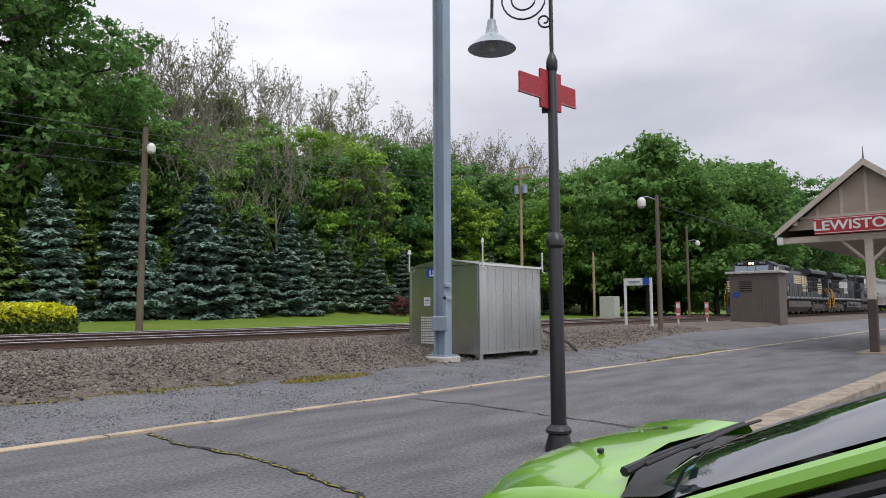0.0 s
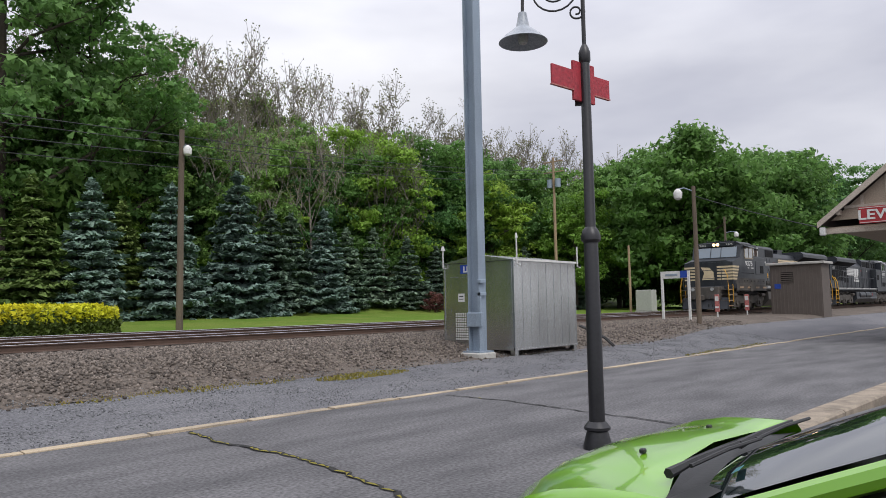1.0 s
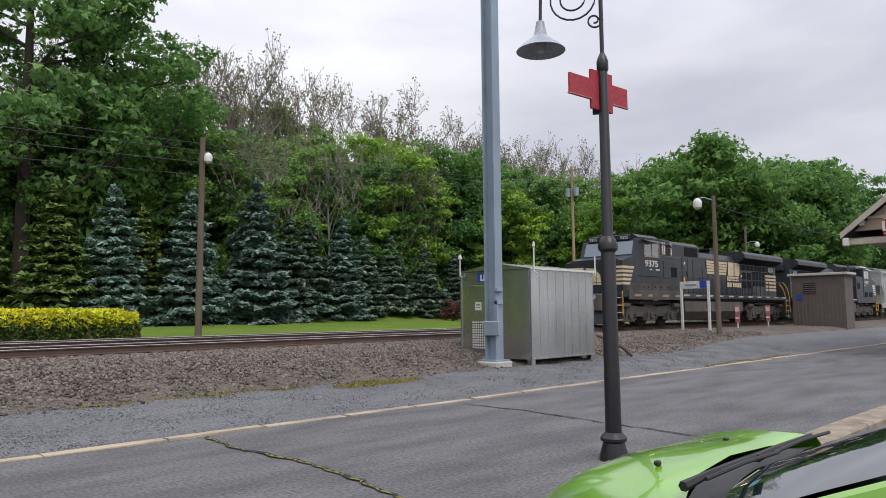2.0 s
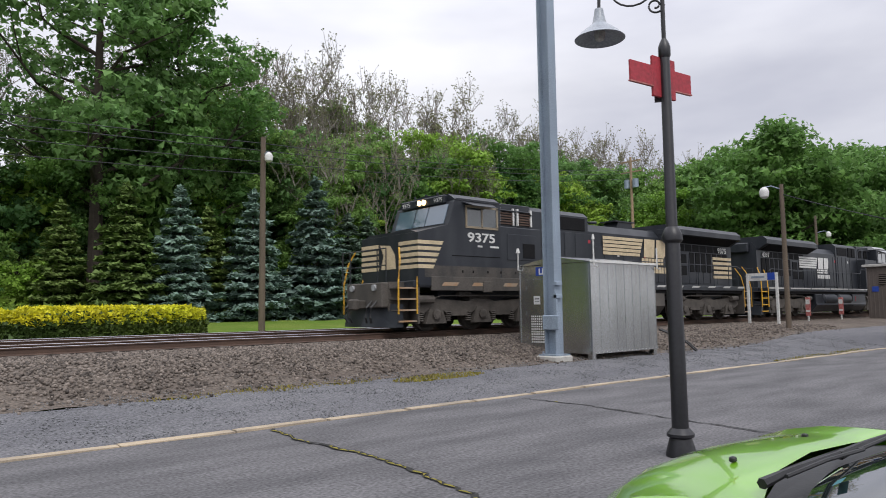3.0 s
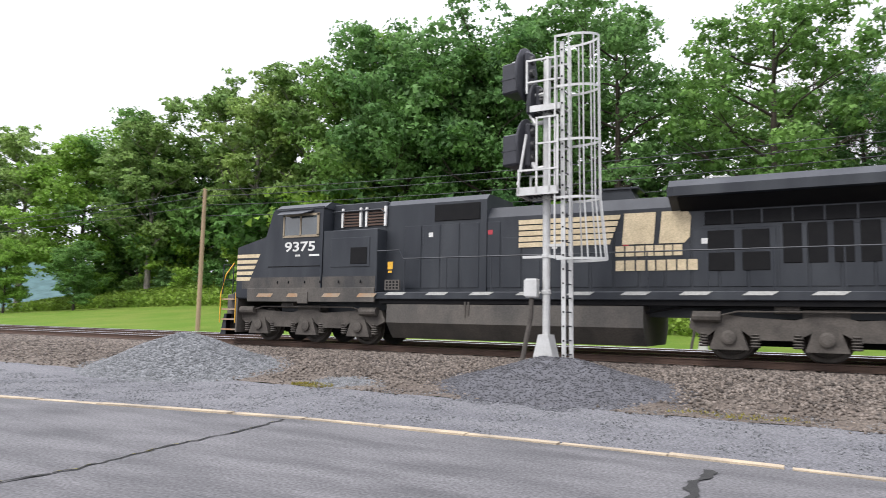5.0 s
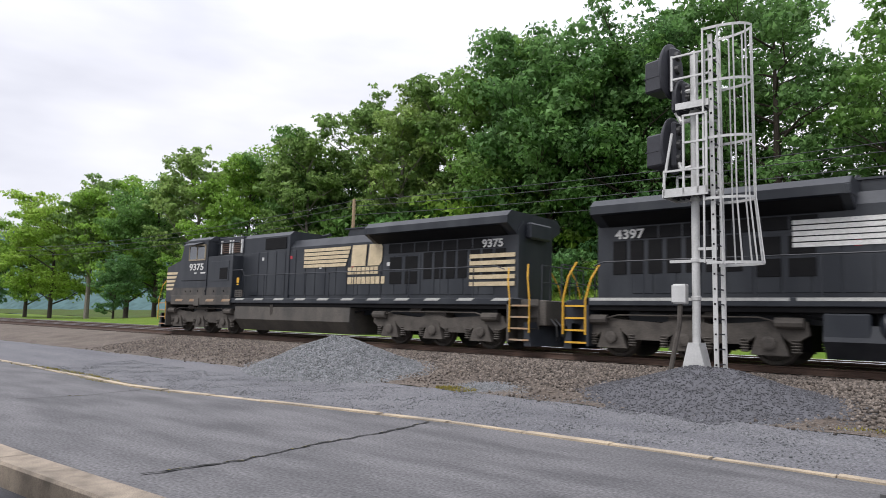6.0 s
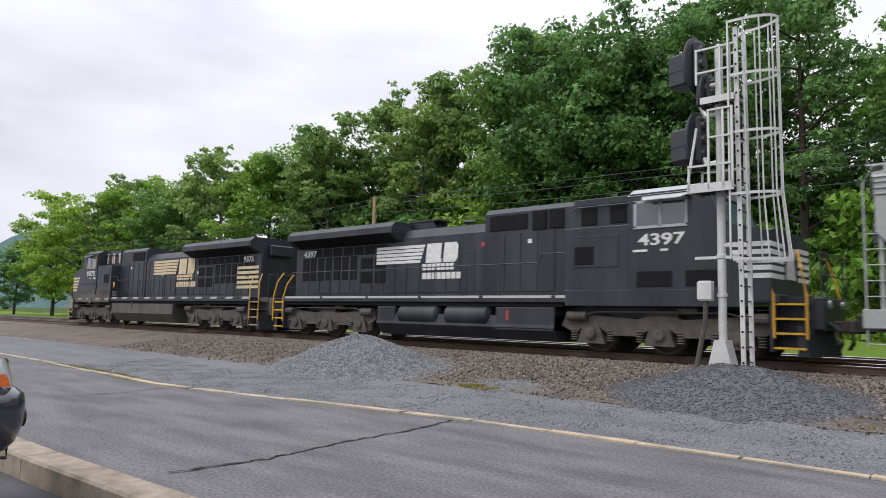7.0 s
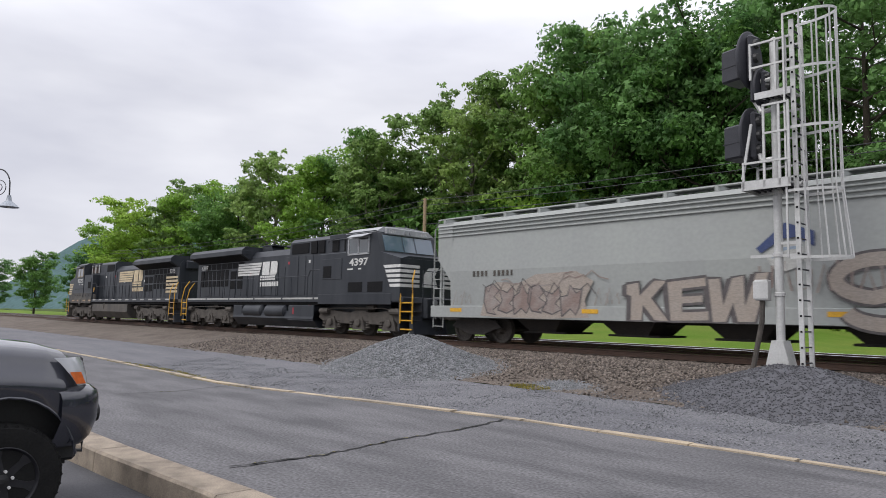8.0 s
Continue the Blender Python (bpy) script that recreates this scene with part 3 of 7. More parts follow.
def stones(name, xs, ys, zs, size, material, label, seed):
    """Loose broken stones, each a lumpy eight-sided piece."""
    g = np.random.default_rng(seed)
    n = len(xs)
    base = np.array([(1, 0, 0), (-1, 0, 0), (0, 1, 0), (0, -1, 0), (0, 0, 0.8), (0, 0, -0.8)])
    tri = np.array([(0, 2, 4), (2, 1, 4), (1, 3, 4), (3, 0, 4), (2, 0, 5), (1, 2, 5), (3, 1, 5), (0, 3, 5)])
    q = g.normal(size=(n, 3, 3))
    q, _ = np.linalg.qr(q)
    p = base[None] * g.uniform(0.55, 1.3, (n, 6, 1)) * (size * g.uniform(0.6, 1.4, (n, 1, 1)))
    p = np.einsum("nij,nkj->nki", q, p) + np.stack([xs, ys, zs], -1)[:, None, :]
    f = tri[None] + 6 * np.arange(n)[:, None, None]
    return tagged(new(name, raw_mesh(name, p.reshape(-1, 3), f.reshape(-1, 3), [material])), label, "stones", "", "stuff")


g0 = np.random.default_rng(3)
n = 60000
sx = g0.uniform(-30, 34, n)
sy = 11.4 + 4.7 * np.sqrt(g0.uniform(0, 1, n))
stones("ballast_stones", sx, sy, land(sx, sy) + 0.004, 0.040, STONE, "brown-grey broken ballast stones on the track bed", 5)
n = 26000
sx = g0.uniform(-24, 30, n)
sy = edge_y(sx) + 0.15 + 3.2 * g0.uniform(0, 1, n) ** 0.8
stones("loose_gravel", sx, sy, land(sx, sy) - 0.006, 0.015, STONE_GREY, "small grey gravel stones lying beside the platform", 6)

for (mx, my, ra, rb, h), (mat, lab, cnt, sz) in zip(MOUNDS, [(STONE_DARK, "low mound of dark grey gravel round the signal foot", 9000, 0.022), (STONE_GREY, "heap of pale grey crushed stone beside the track", 16000, 0.034), (STONE_GREY, "small flat patch of pale gravel", 2500, 0.02)]):
    thing = empty("gravel_mound" if h > 0.3 else "gravel_patch", pose(0, 0, 0), lab, "gravel heap")
    th, rr = np.meshgrid(np.linspace(0, 2 * np.pi, 41)[:-1], np.linspace(0, 1.02, 14), indexing="ij")
    prof = (np.cos(np.clip(rr, 0, 1) * np.pi) * 0.5 + 0.5) ** 0.85
    X, Y = mx + rr * ra * np.cos(th), my + rr * rb * np.sin(th)
    Z = land(X, Y) - 0.02 + h * prof * (1 + 0.06 * np.sin(3 * th + 5 * rr))
    v = np.stack([X, Y, Z], -1).reshape(-1, 3)
    f = []
    for i in range(40):
        for j in range(13):
            a, b = i * 14 + j, ((i + 1) % 40) * 14 + j
            f.append((a, b, b + 1, a + 1))
    ob = new("heap", raw_mesh("heap", v, np.array(f), [mat], True))
    ob.parent = thing
    g1 = np.random.default_rng(int(cnt))
    t1, r1 = g1.uniform(0, 2 * np.pi, cnt), np.sqrt(g1.uniform(0, 1, cnt)) * 1.06
    X, Y = mx + r1 * ra * np.cos(t1), my + r1 * rb * np.sin(t1)
    Z = land(X, Y) - 0.018 + h * (np.cos(np.clip(r1, 0, 1) * np.pi) * 0.5 + 0.5) ** 0.85 * (1 + 0.06 * np.sin(3 * t1 + 5 * r1))
    so = stones("loose_stones", X, Y, Z, sz, mat, lab, cnt)
    so.parent = thing
    del so["category"]

# grass tufts and moss on the gravel
def tufts(name, areas, material, label, seed, h=0.08):
    g = np.random.default_rng(seed)
    P = []
    for (cx, cy, rx_, ry_, n_) in areas:
        a, r = g.uniform(0, 2 * np.pi, n_), np.sqrt(g.uniform(0, 1, n_))
        P.append(np.stack([cx + rx_ * r * np.cos(a), cy + ry_ * r * np.sin(a)], -1))
    P = np.concatenate(P)
    z = land(P[:, 0], P[:, 1]) - 0.015
    n_ = len(P)
    a = g.uniform(0, np.pi, n_)
    w, hh = g.uniform(0.01, 0.03, n_), g.uniform(0.3, 1, n_) * h
    d = np.stack([np.cos(a), np.sin(a)], -1)
    lean = g.normal(0, 0.4, (n_, 2)) * hh[:, None]
    v = np.zeros((n_, 3, 3))
    v[:, 0, :2], v[:, 1, :2], v[:, 2, :2] = P - d * w[:, None], P + d * w[:, None], P + lean
    v[:, 0, 2], v[:, 1, 2], v[:, 2, 2] = z, z, z + hh
    f = np.arange(3 * n_).reshape(-1, 3)
    return tagged(new(name, raw_mesh(name, v.reshape(-1, 3), f, [material])), label, "grass", "", "stuff")


tufts("mossy_tufts", [(10.3, 11.3, 1.3, 0.28, 1200), (6.5, 11.6, 2.5, 0.2, 500), (-9.9, 11.75, 0.6, 0.2, 500), (24.5, 8.9, 3.5, 0.25, 500), (-17.5, 7.3, 3.0, 0.25, 900), (-1.0, 11.9, 1.2, 0.15, 200), (-22, 7.6, 4, 0.3, 900)], MOSS, "yellow-green moss and weeds in the gravel", 12, 0.06)

# ---- signals ----
def signal(m, label):
    """A mast with a caged ladder, two small platforms and three heads turned up the line."""
    t = empty("railway_signal", m, label, "railway signal", "signals")
    s = Shape().prism([(-0.26, 0), (0.26, 0), (0.11, 0.62), (-0.11, 0.62)], -0.2, 0.2).box(-0.36, 0.36, -0.28, 0.28, -0.3, 0.05, 0.02)
    part("base", s, ALU_SIGNAL, t, "flared pale concrete-grey foot")
    part("mast", Shape().tube([(0, 0, 0.5), (0, 0, 6.85)], 0.085, 14), ALU_SIGNAL, t, smooth=True)
    part("mast_cap", Shape().turned([(0.1, 6.83), (0.1, 6.88), (0.02, 6.93)], n=14), ALU_SIGNAL, t)
    for z in (1.5, 2.3, 3.6, 5.5):
        part("mast_band", Shape().turned([(0.088, z), (0.105, z + 0.01), (0.105, z + 0.08), (0.088, z + 0.09)], n=14), ALU_SIGNAL, t)

    # ladder, leaning a little towards the mast
    def lx(z):
        return 0.50 - 0.008 * z
    for y in (-0.27, 0.23):
        st = Shape()
        a, b = -0.045, 0.045
        st.add([(lx(-0.1) + q, y + w, -0.1) for q, w in ((a, -0.02), (b, -0.02), (b, 0.02), (a, 0.02))] + [(lx(7.1) + q, y + w, 7.1) for q, w in ((a, -0.02), (b, -0.02), (b, 0.02), (a, 0.02))], [(0, 1, 2, 3), (7, 6, 5, 4), (0, 4, 5, 1), (1, 5, 6, 2), (2, 6, 7, 3), (3, 7, 4, 0)])
        rail = part("ladder_rail", st, ALU_SIGNAL, t)
        if y < 0:
            for k in range(23):
                z = 0.2 + k * 0.305
                part("bolt_head", Shape().box(lx(z) - 0.018, lx(z) + 0.018, y - 0.032, y - 0.02, z - 0.018, z + 0.018), BLACKISH, rail)
    for k in range(23):
        z = 0.2 + k * 0.305
        part("rung", Shape().tube([(lx(z), -0.27, z), (lx(z), 0.23, z)], 0.016, 6), SIGNAL_BLACK, t)
    # safety cage, wider at its foot

    def cage(a, z):
        flare = 0.13 * max(0.0, (3.6 - z) / 1.35)
        return lx(z) + 0.02 + (0.74 + flare) * math.sin(a), -0.02 - (0.37 + 0.2 * flare) * math.cos(a)
    for z in (2.25, 3.58, 4.85, 6.05, 7.2):
        arc = [(lx(z) - 0.12, -0.39)] + [cage(math.pi * j / 14, z) for j in range(15)] + [(lx(z) - 0.12, 0.35)]
        sh = Shape()
        m_ = len(arc)
        mid_x = lx(z) + 0.3
        inner = [(mid_x + (x - mid_x) * 0.985, -0.02 + (y + 0.02) * 0.97) for x, y in arc]
        sh.add([(x, y, z - 0.028) for x, y in arc] + [(x, y, z + 0.028) for x, y in arc] + [(x, y, z - 0.028) for x, y in inner] + [(x, y, z + 0.028) for x, y in inner],
               [(i, i + 1, m_ + i + 1, m_ + i) for i in range(m_ - 1)] + [(2 * m_ + i, 3 * m_ + i, 3 * m_ + i + 1, 2 * m_ + i + 1) for i in range(m_ - 1)] + [(m_ + i, m_ + i + 1, 3 * m_ + i + 1, 3 * m_ + i) for i in range(m_ - 1)] + [(i, 2 * m_ + i, 2 * m_ + i + 1, i + 1) for i in range(m_ - 1)])
        part("cage_hoop", sh, ALU_SIGNAL, t)
    for k in range(7):
        a = math.pi * (k + 0.5) / 7
        pts = [cage(a, z) + (z,) for z in (2.23, 3.58, 5.2, 7.22)]
        part("cage_bar", Shape().tube(pts, 0.017, 4), ALU_SIGNAL, t)
    part("cage_bar", Shape().box(lx(5) - 0.15, lx(5) - 0.115, -0.41, -0.38, 2.25, 7.22), ALU_SIGNAL, t)
    # lower platform with its rails
    pf = part("platform", Shape().box(-0.5, 0.42, -0.42, 0.3, 3.74, 3.77).box(-0.52, 0.42, -0.45, -0.41, 3.66, 3.84).box(-0.52, 0.42, 0.27, 0.31, 3.66, 3.84).box(-0.54, -0.5, -0.45, 0.31, 3.66, 3.84), ALU_SIGNAL, t, "open grating platform")
    for k in range(8):
        part("grating_bar", Shape().box(-0.46 + k * 0.115, -0.43 + k * 0.115, -0.41, 0.27, 3.7, 3.745), SIGNAL_BLACK, pf)
    for x, z0, z1 in ((-0.5, 3.7, 4.25), (-0.08, 3.7, 5.4), (0.22, 3.7, 5.4), (0.4, 3.7, 5.4)):
        part("rail_post", Shape().box(x - 0.022, x + 0.022, -0.45, -0.41, z0, z1), ALU_SIGNAL, t)
    for x, z1 in ((-0.5, 4.25), (0.12, 5.4), (0.4, 5.4)):
        part("rail_post", Shape().box(x - 0.022, x + 0.022, 0.27, 0.31, 3.7, z1), ALU_SIGNAL, t)
    for z, x0 in ((4.22, -0.52), (4.8, -0.1), (5.38, -0.1)):
        part("guard_rail", Shape().box(x0, 0.42, -0.455, -0.415, z - 0.02, z + 0.02), ALU_SIGNAL, t)
        part("guard_rail", Shape().box(x0, 0.42, 0.27, 0.31, z - 0.02, z + 0.02), ALU_SIGNAL, t)
    part("brace", Shape().tube([(-0.52, -0.43, 3.9), (-0.42, -0.2, 5.1)], 0.03, 6), ALU_SIGNAL, t)
    # upper platform
    up = part("upper_step", Shape().box(-0.28, 0.42, -0.32, 0.24, 5.62, 5.65).box(-0.28, 0.42, -0.35, -0.32, 5.56, 5.7), ALU_SIGNAL, t)
    for k in range(6):
        part("grating_bar", Shape().box(-0.24 + k * 0.115, -0.21 + k * 0.115, -0.31, 0.22, 5.58, 5.625), SIGNAL_BLACK, up)
    for z in (6.25, 6.75):
        part("guard_rail", Shape().box(-0.38, 0.42, -0.35, -0.31, z - 0.02, z + 0.02), ALU_SIGNAL, t)
        part("guard_rail", Shape().box(-0.1, 0.42, 0.2, 0.24, z - 0.02, z + 0.02), ALU_SIGNAL, t)
    for x, z0 in ((-0.36, 6.0), (0.14, 5.6), (0.34, 5.6)):
        part("rail_post", Shape().box(x - 0.02, x + 0.02, -0.35, -0.31, z0, 6.78), ALU_SIGNAL, t)
    for z in (2.3, 2.55):
        part("stand_off", Shape().box(-0.55 if z < 2.5 else 0.05, 0.46, -0.05, -0.01, z, z + 0.06), ALU_SIGNAL, t)
    for z in (6.6, 5.95, 4.9):
        part("head_bracket", Shape().tube([(0, 0, z - 0.55), (-0.3, 0.05, z - 0.55), (-0.42, 0.08, z - 0.25)], [0.06, 0.06, 0.09], 8), ALU_SIGNAL, t, smooth=True)
    # three heads with oval backboards
    for z, ry, rz, x0, long in ((6.6, 0.42, 0.64, -0.58, 0.46), (4.9, 0.42, 0.64, -0.55, 0.46), (5.93, 0.27, 0.43, -0.34, 0.12)):
        h = Shape().turned([(0.02, 0.0), (0.97, 0.0), (1.0, 0.02), (1.0, 0.05), (0.95, 0.07), (0.02, 0.075)], 0, 0, 28, "y", 0)
        h.v = [(y, x * ry, zz * rz) for x, y, zz in h.v]
        head = part("signal_backboard", h, SIGNAL_BLACK, t, "black oval backboard", smooth=True)
        head.matrix_basis = pose(x0, 0.1, z, 0, 0, -14)
        part("lamp_case", Shape().box(0.06, 0.2, -ry * 0.4, ry * 0.4, -rz * 0.8, rz * 0.8, 0.05), SIGNAL_BLACK, head)
        for k in (-0.6, 0.0, 0.6):
            part("lamp_cover", Shape().tube([(0.18, 0, k * rz * 0.8), (0.26, 0, k * rz * 0.8)], [rz * 0.2, rz * 0.13], 12), BLACK_PLASTIC, head)
        part("visor", Shape().box(-long, 0.0, -ry * 0.72, ry * 0.72, -rz * 0.72, rz * 0.42, 0.04).box(-long - 0.01, -0.02, -ry * 0.74, ry * 0.74, -rz * 0.2, -rz * 0.17), SIGNAL_BLACK, head, "long black visor over the lenses")
    # junction box and conduit
    part("junction_box", Shape().box(-0.42, -0.16, -0.22, 0.0, 1.42, 1.84, 0.015).box(-0.44, -0.14, -0.235, -0.22, 1.45, 1.81, 0.01), ALU_SIGNAL, t)
    part("conduit", Shape().tube([(-0.3, -0.12, 1.42), (-0.31, -0.13, 1.0), (-0.52, -0.15, -0.05)], 0.055, 8), UNDERFRAME, t, "grey-brown cable conduit", smooth=True)
    return t


sig = signal(pose(-4.95, 13.6, 0.86), "aluminium railway signal mast with ladder cage and black heads")
sig2 = copy_thing(sig, pose(-3.83, 28.4, 0.42))
tagged(sig2, "aluminium signal mast standing in the grass beyond the tracks")


# ---- the train ----
def stripes(t, u0, y, z, w, h, gap, slant, rows, material, name, sign=-1):
    """Bars one above another with slanted ends on the plane y."""
    for k in range(rows):
        zz = z - k * (h + gap)
        part(name, Shape().prism([(u0, zz), (u0 + w - slant * k, zz), (u0 + w - slant * (k + 0.7), zz - h), (u0, zz - h)], y, y + sign * 0.004), material, t)


def truck(parent, axles, sg):
    t = part("truck_frame", Shape(), UNDERFRAME, parent, "grimy cast truck frame with coil springs")
    c = axles[1]
    s = Shape()
    a0, a2 = axles[0], axles[2]
    for sd in (-1, 1):
        y0, y1 = sd * 1.10, sd * 1.28
        out = [(a0 - 0.85, 0.72), (a0 - 0.8, 1.02), (a0 - 0.2, 1.05), (a0 + 0.35, 0.98), (c - 0.6, 0.92), (c - 0.3, 1.0), (c + 0.3, 1.0), (c + 0.6, 0.92), (a2 - 0.35, 0.98), (a2 + 0.2, 1.05), (a2 + 0.8, 1.02), (a2 + 0.95, 0.7),
               (a2 + 0.5, 0.5), (a2 + 0.3, 0.66), (a2 - 0.3, 0.66), (a2 - 0.55, 0.47), (c + 0.6, 0.47), (c + 0.3, 0.64), (c - 0.3, 0.64), (c - 0.6, 0.47), (a0 + 0.55, 0.47), (a0 + 0.3, 0.66), (a0 - 0.3, 0.66), (a0 - 0.5, 0.5)]
        s.prism(out, y0, y1)
        s.tube([(a0 - 0.75, sd * 1.34, 0.98), (a0 - 0.15, sd * 1.34, 0.98)], 0.13, 10)
        s.tube([(a2 + 0.1, sd * 1.34, 0.98), (a2 + 0.7, sd * 1.34, 0.98)], 0.13, 10)
    s.box(c - 0.45, c + 0.45, -1.2, 1.2, 0.85, 1.15)
    s.box(a0 - 0.4, a2 + 0.4, -0.55, 0.55, 0.7, 1.0)
    me = solid("truck_frame", s, UNDERFRAME)
    t.data = me
    part("motor_casing", Shape().box(a0 - 0.7, a2 + 0.7, -0.62, 0.62, 0.32, 1.2, 0.05), BLACKISH, t, "dark traction motor casing")
    for a in axles:
        for sd in (-1, 1):
            b = Shape().prism([(a - 0.42, 0.24), (a + 0.42, 0.24), (a + 0.24, 0.76), (a - 0.24, 0.76)], sd * 1.16, sd * 1.32)
            b.turned([(0.15, sd * 1.3), (0.16, sd * 1.38), (0.10, sd * 1.40)], a, 0, 14, "y", 0.52)
            part("journal_box", b, UNDERFRAME, t)
            for du in (-0.55, 0.55):
                sp = Shape()
                for k in range(5):
                    sp.turned([(0.09, 0.30 + k * 0.065), (0.115, 0.325 + k * 0.065), (0.09, 0.35 + k * 0.065)], a + du, sd * 1.22, 10)
                part("coil_spring", sp, UNDERFRAME, t)
    part("brake_rod", Shape().tube([(a0 - 0.6, -1.36, 0.9), (a0 + 0.2, -1.36, 1.1), (a2 - 0.2, -1.36, 1.1), (a2 + 0.5, -1.36, 0.92)], 0.022, 6), UNDERFRAME, t)
    part("brake_cylinder", Shape().tube([(c - 1.0, -1.25, 1.15), (c - 0.5, -1.25, 1.15)], 0.1, 10), UNDERFRAME, t)
    wheels = []
    for a in axles:
        w = Shape()
        for sd in (-1, 1):
            w.turned([(0.1, sd * 0.70), (0.5, sd * 0.68), (0.56, sd * 0.68), (0.53, sd * 0.71), (0.52, sd * 0.82), (0.44, sd * 0.82), (0.40, sd * 0.77), (0.16, sd * 0.77), (0.14, sd * 0.86), (0.02, sd * 0.86)], 0, 0, 26, "y", 0)
        w.tube([(0, -0.9, 0), (0, 0.9, 0)], 0.09, 10)
        ob = part("wheelset", w, UNDERFRAME, t, "steel wheels on an axle", smooth=True)
        ob.location = (a, 0, 0.525)
        wheels.append((ob, a, sg))
    return wheels


WHEELS = []


def emblem(t, u, z, sg, material, big, h):
    """A striped bar and two block shapes standing for the railway's mark, with two bars below."""
    def on(u0, z0):
        return (u + (u0 if big else (4.42 - u0) * 0.9), z + z0 * (1.0 if big else 0.85))
    y = -0.985
    n_ = 5
    for k in range(n_):
        zz = 0.62 - k * 0.155
        part("mark_stripe", Shape().prism([on(0, zz), on(2.75 - 0.06 * k, zz), on(2.72 - 0.06 * k, zz - 0.12), on(0, zz - 0.12)], y, y - 0.004), material, t)
    # two plain slanted blocks
    part("mark_block", Shape().prism([on(2.85, 0.64), on(3.62, 0.64), on(3.55, -0.14), on(2.78, -0.14)], y, y - 0.004), material, t)
    part("mark_block", Shape().prism([on(3.76, 0.64), on(4.36, 0.64), on(4.44, 0.5), on(4.4, 0.0), on(4.28, -0.14), on(3.68, -0.14)], y, y - 0.004), material, t)
    for z1, u1, ws in ((-0.42, 2.62, (0.25, 0.25, 0.24, 0.22, 0.24, 0.2, 0.24)), (-0.78, 2.62, (0.25, 0.26, 0.25, 0.24, 0.25, 0.24, 0.24, 0.26))):
        p = u1
        for w in ws:
            part("name_bar", Shape().prism([on(p, z1 - 0.02), on(p + w * 0.84, z1 - 0.02), on(p + w * 0.84, z1 + 0.24), on(p, z1 + 0.24)], y, y - 0.004), material, t)
            p += w


def locomotive(m, label, second, axles_r, end):
    """A six-axle diesel; x runs to its rear, z from the rail head. Its front is at x = -1.9."""
    t = empty("diesel_locomotive", m, label, "locomotive", "locomotives")
    sg = -1
    mark = WHITE if second else CREAM
    # frame and walkways
    part("frame", Shape().box(-1.0, end - 1.0, -1.5, 1.5, 1.34, 1.55, 0.02).box(0.5, end - 2.0, -0.8, 0.8, 0.95, 1.34), LOCO_BLACK, t)
    # solid black strip drawn in place of the shade below the walkway
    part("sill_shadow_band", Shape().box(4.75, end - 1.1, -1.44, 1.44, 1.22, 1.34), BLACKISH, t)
    if second:
        for k in range(7):
            u = -0.2 + k * 2.65
            part("sill_stripe", Shape().box(u, min(u + 2.5, end - 1.2), -1.508, -1.5, 1.47, 1.545), LAMP_INNER, t, "pale reflective stripe")
    else:
        u, k = 4.95, 0
        while u < end - 1.6:
            part("sill_stripe", Shape().prism([(u + 0.14, 1.545), (u + 0.75, 1.545), (u + 0.61, 1.46), (u, 1.46)], -1.5, -1.508), LAMP_INNER, t)
            u += 1.36
    # long hood
    hl = 7.95
    hood = part("long_hood", Shape().along([(-0.95, 1.55), (-0.95, 3.62), (-0.72, 3.93), (-0.3, 4.0), (0.3, 4.0), (0.72, 3.93), (0.95, 3.62), (0.95, 1.55)], hl, end - 1.15), LOCO_BLACK, t)
    part("equipment_hood", Shape().along([(-1.0, 1.55), (-1.0, 4.15), (-0.8, 4.32), (0.8, 4.32), (1.0, 4.15), (1.0, 1.55)], 4.65, hl), LOCO_BLACK, t)
    # doors along the hood
    k = 0
    u = 5.3
    while u < end - 2.4:
        top = 3.5 if u < hl else 3.05
        yy = -1.0 if u < hl - 0.3 else -0.95
        part("hood_door", Shape().box(u, u + 0.56, yy - 0.02, yy, 1.68, top, 0.012), LOCO_BLACK, hood)
        if k % 3 == 1:
            part("door_latch", Shape().box(u + 0.2, u + 0.34, yy - 0.026, yy - 0.02, top - 0.35, top - 0.22), WHITE if (k % 2) else RED_SIGN, hood)
        u += 0.62
        k += 1
    # dark screens
    part("intake_screen", Shape().box(6.3, 7.75, -1.03, -0.98, 3.6, 4.08, 0.01), GRILLE, hood)
    for i in range(2):
        for j in range(2):
            part("vent_screen", Shape().box(end - 6.6 + i * 0.75, end - 6.02 + i * 0.75, -0.985, -0.95, 2.05 + j * 0.52, 2.48 + j * 0.52, 0.01), GRILLE, hood)
    for k in range(7):
        part("lower_screen", Shape().box(end - 5.0 + k * 0.5, end - 4.62 + k * 0.5, -0.985, -0.95, 2.2, 3.1, 0.01), GRILLE, hood)
    # radiator with wide overhanging wings
    rad = part("radiator", Shape().along([(-0.95, 3.5), (-1.5, 3.8), (-1.5, 4.02), (-1.3, 4.2), (1.3, 4.2), (1.5, 4.02), (1.5, 3.8), (0.95, 3.5)], end - 7.4, end - 1.2), LOCO_BLACK, t)
    part("radiator_grille", Shape().add([(end - 7.2, -0.99, 3.495), (end - 1.5, -0.99, 3.495), (end - 1.5, -1.47, 3.757), (end - 7.2, -1.47, 3.757)], [(0, 1, 2, 3)]), GRILLE, rad)
    part("exhaust_stack", Shape().prism([(10.7, 3.95), (11.9, 3.95), (11.75, 4.28), (10.85, 4.28)], -0.35, 0.35).box(10.6, 11.95, -0.4, 0.4, 4.26, 4.31), LOCO_BLACK, t)
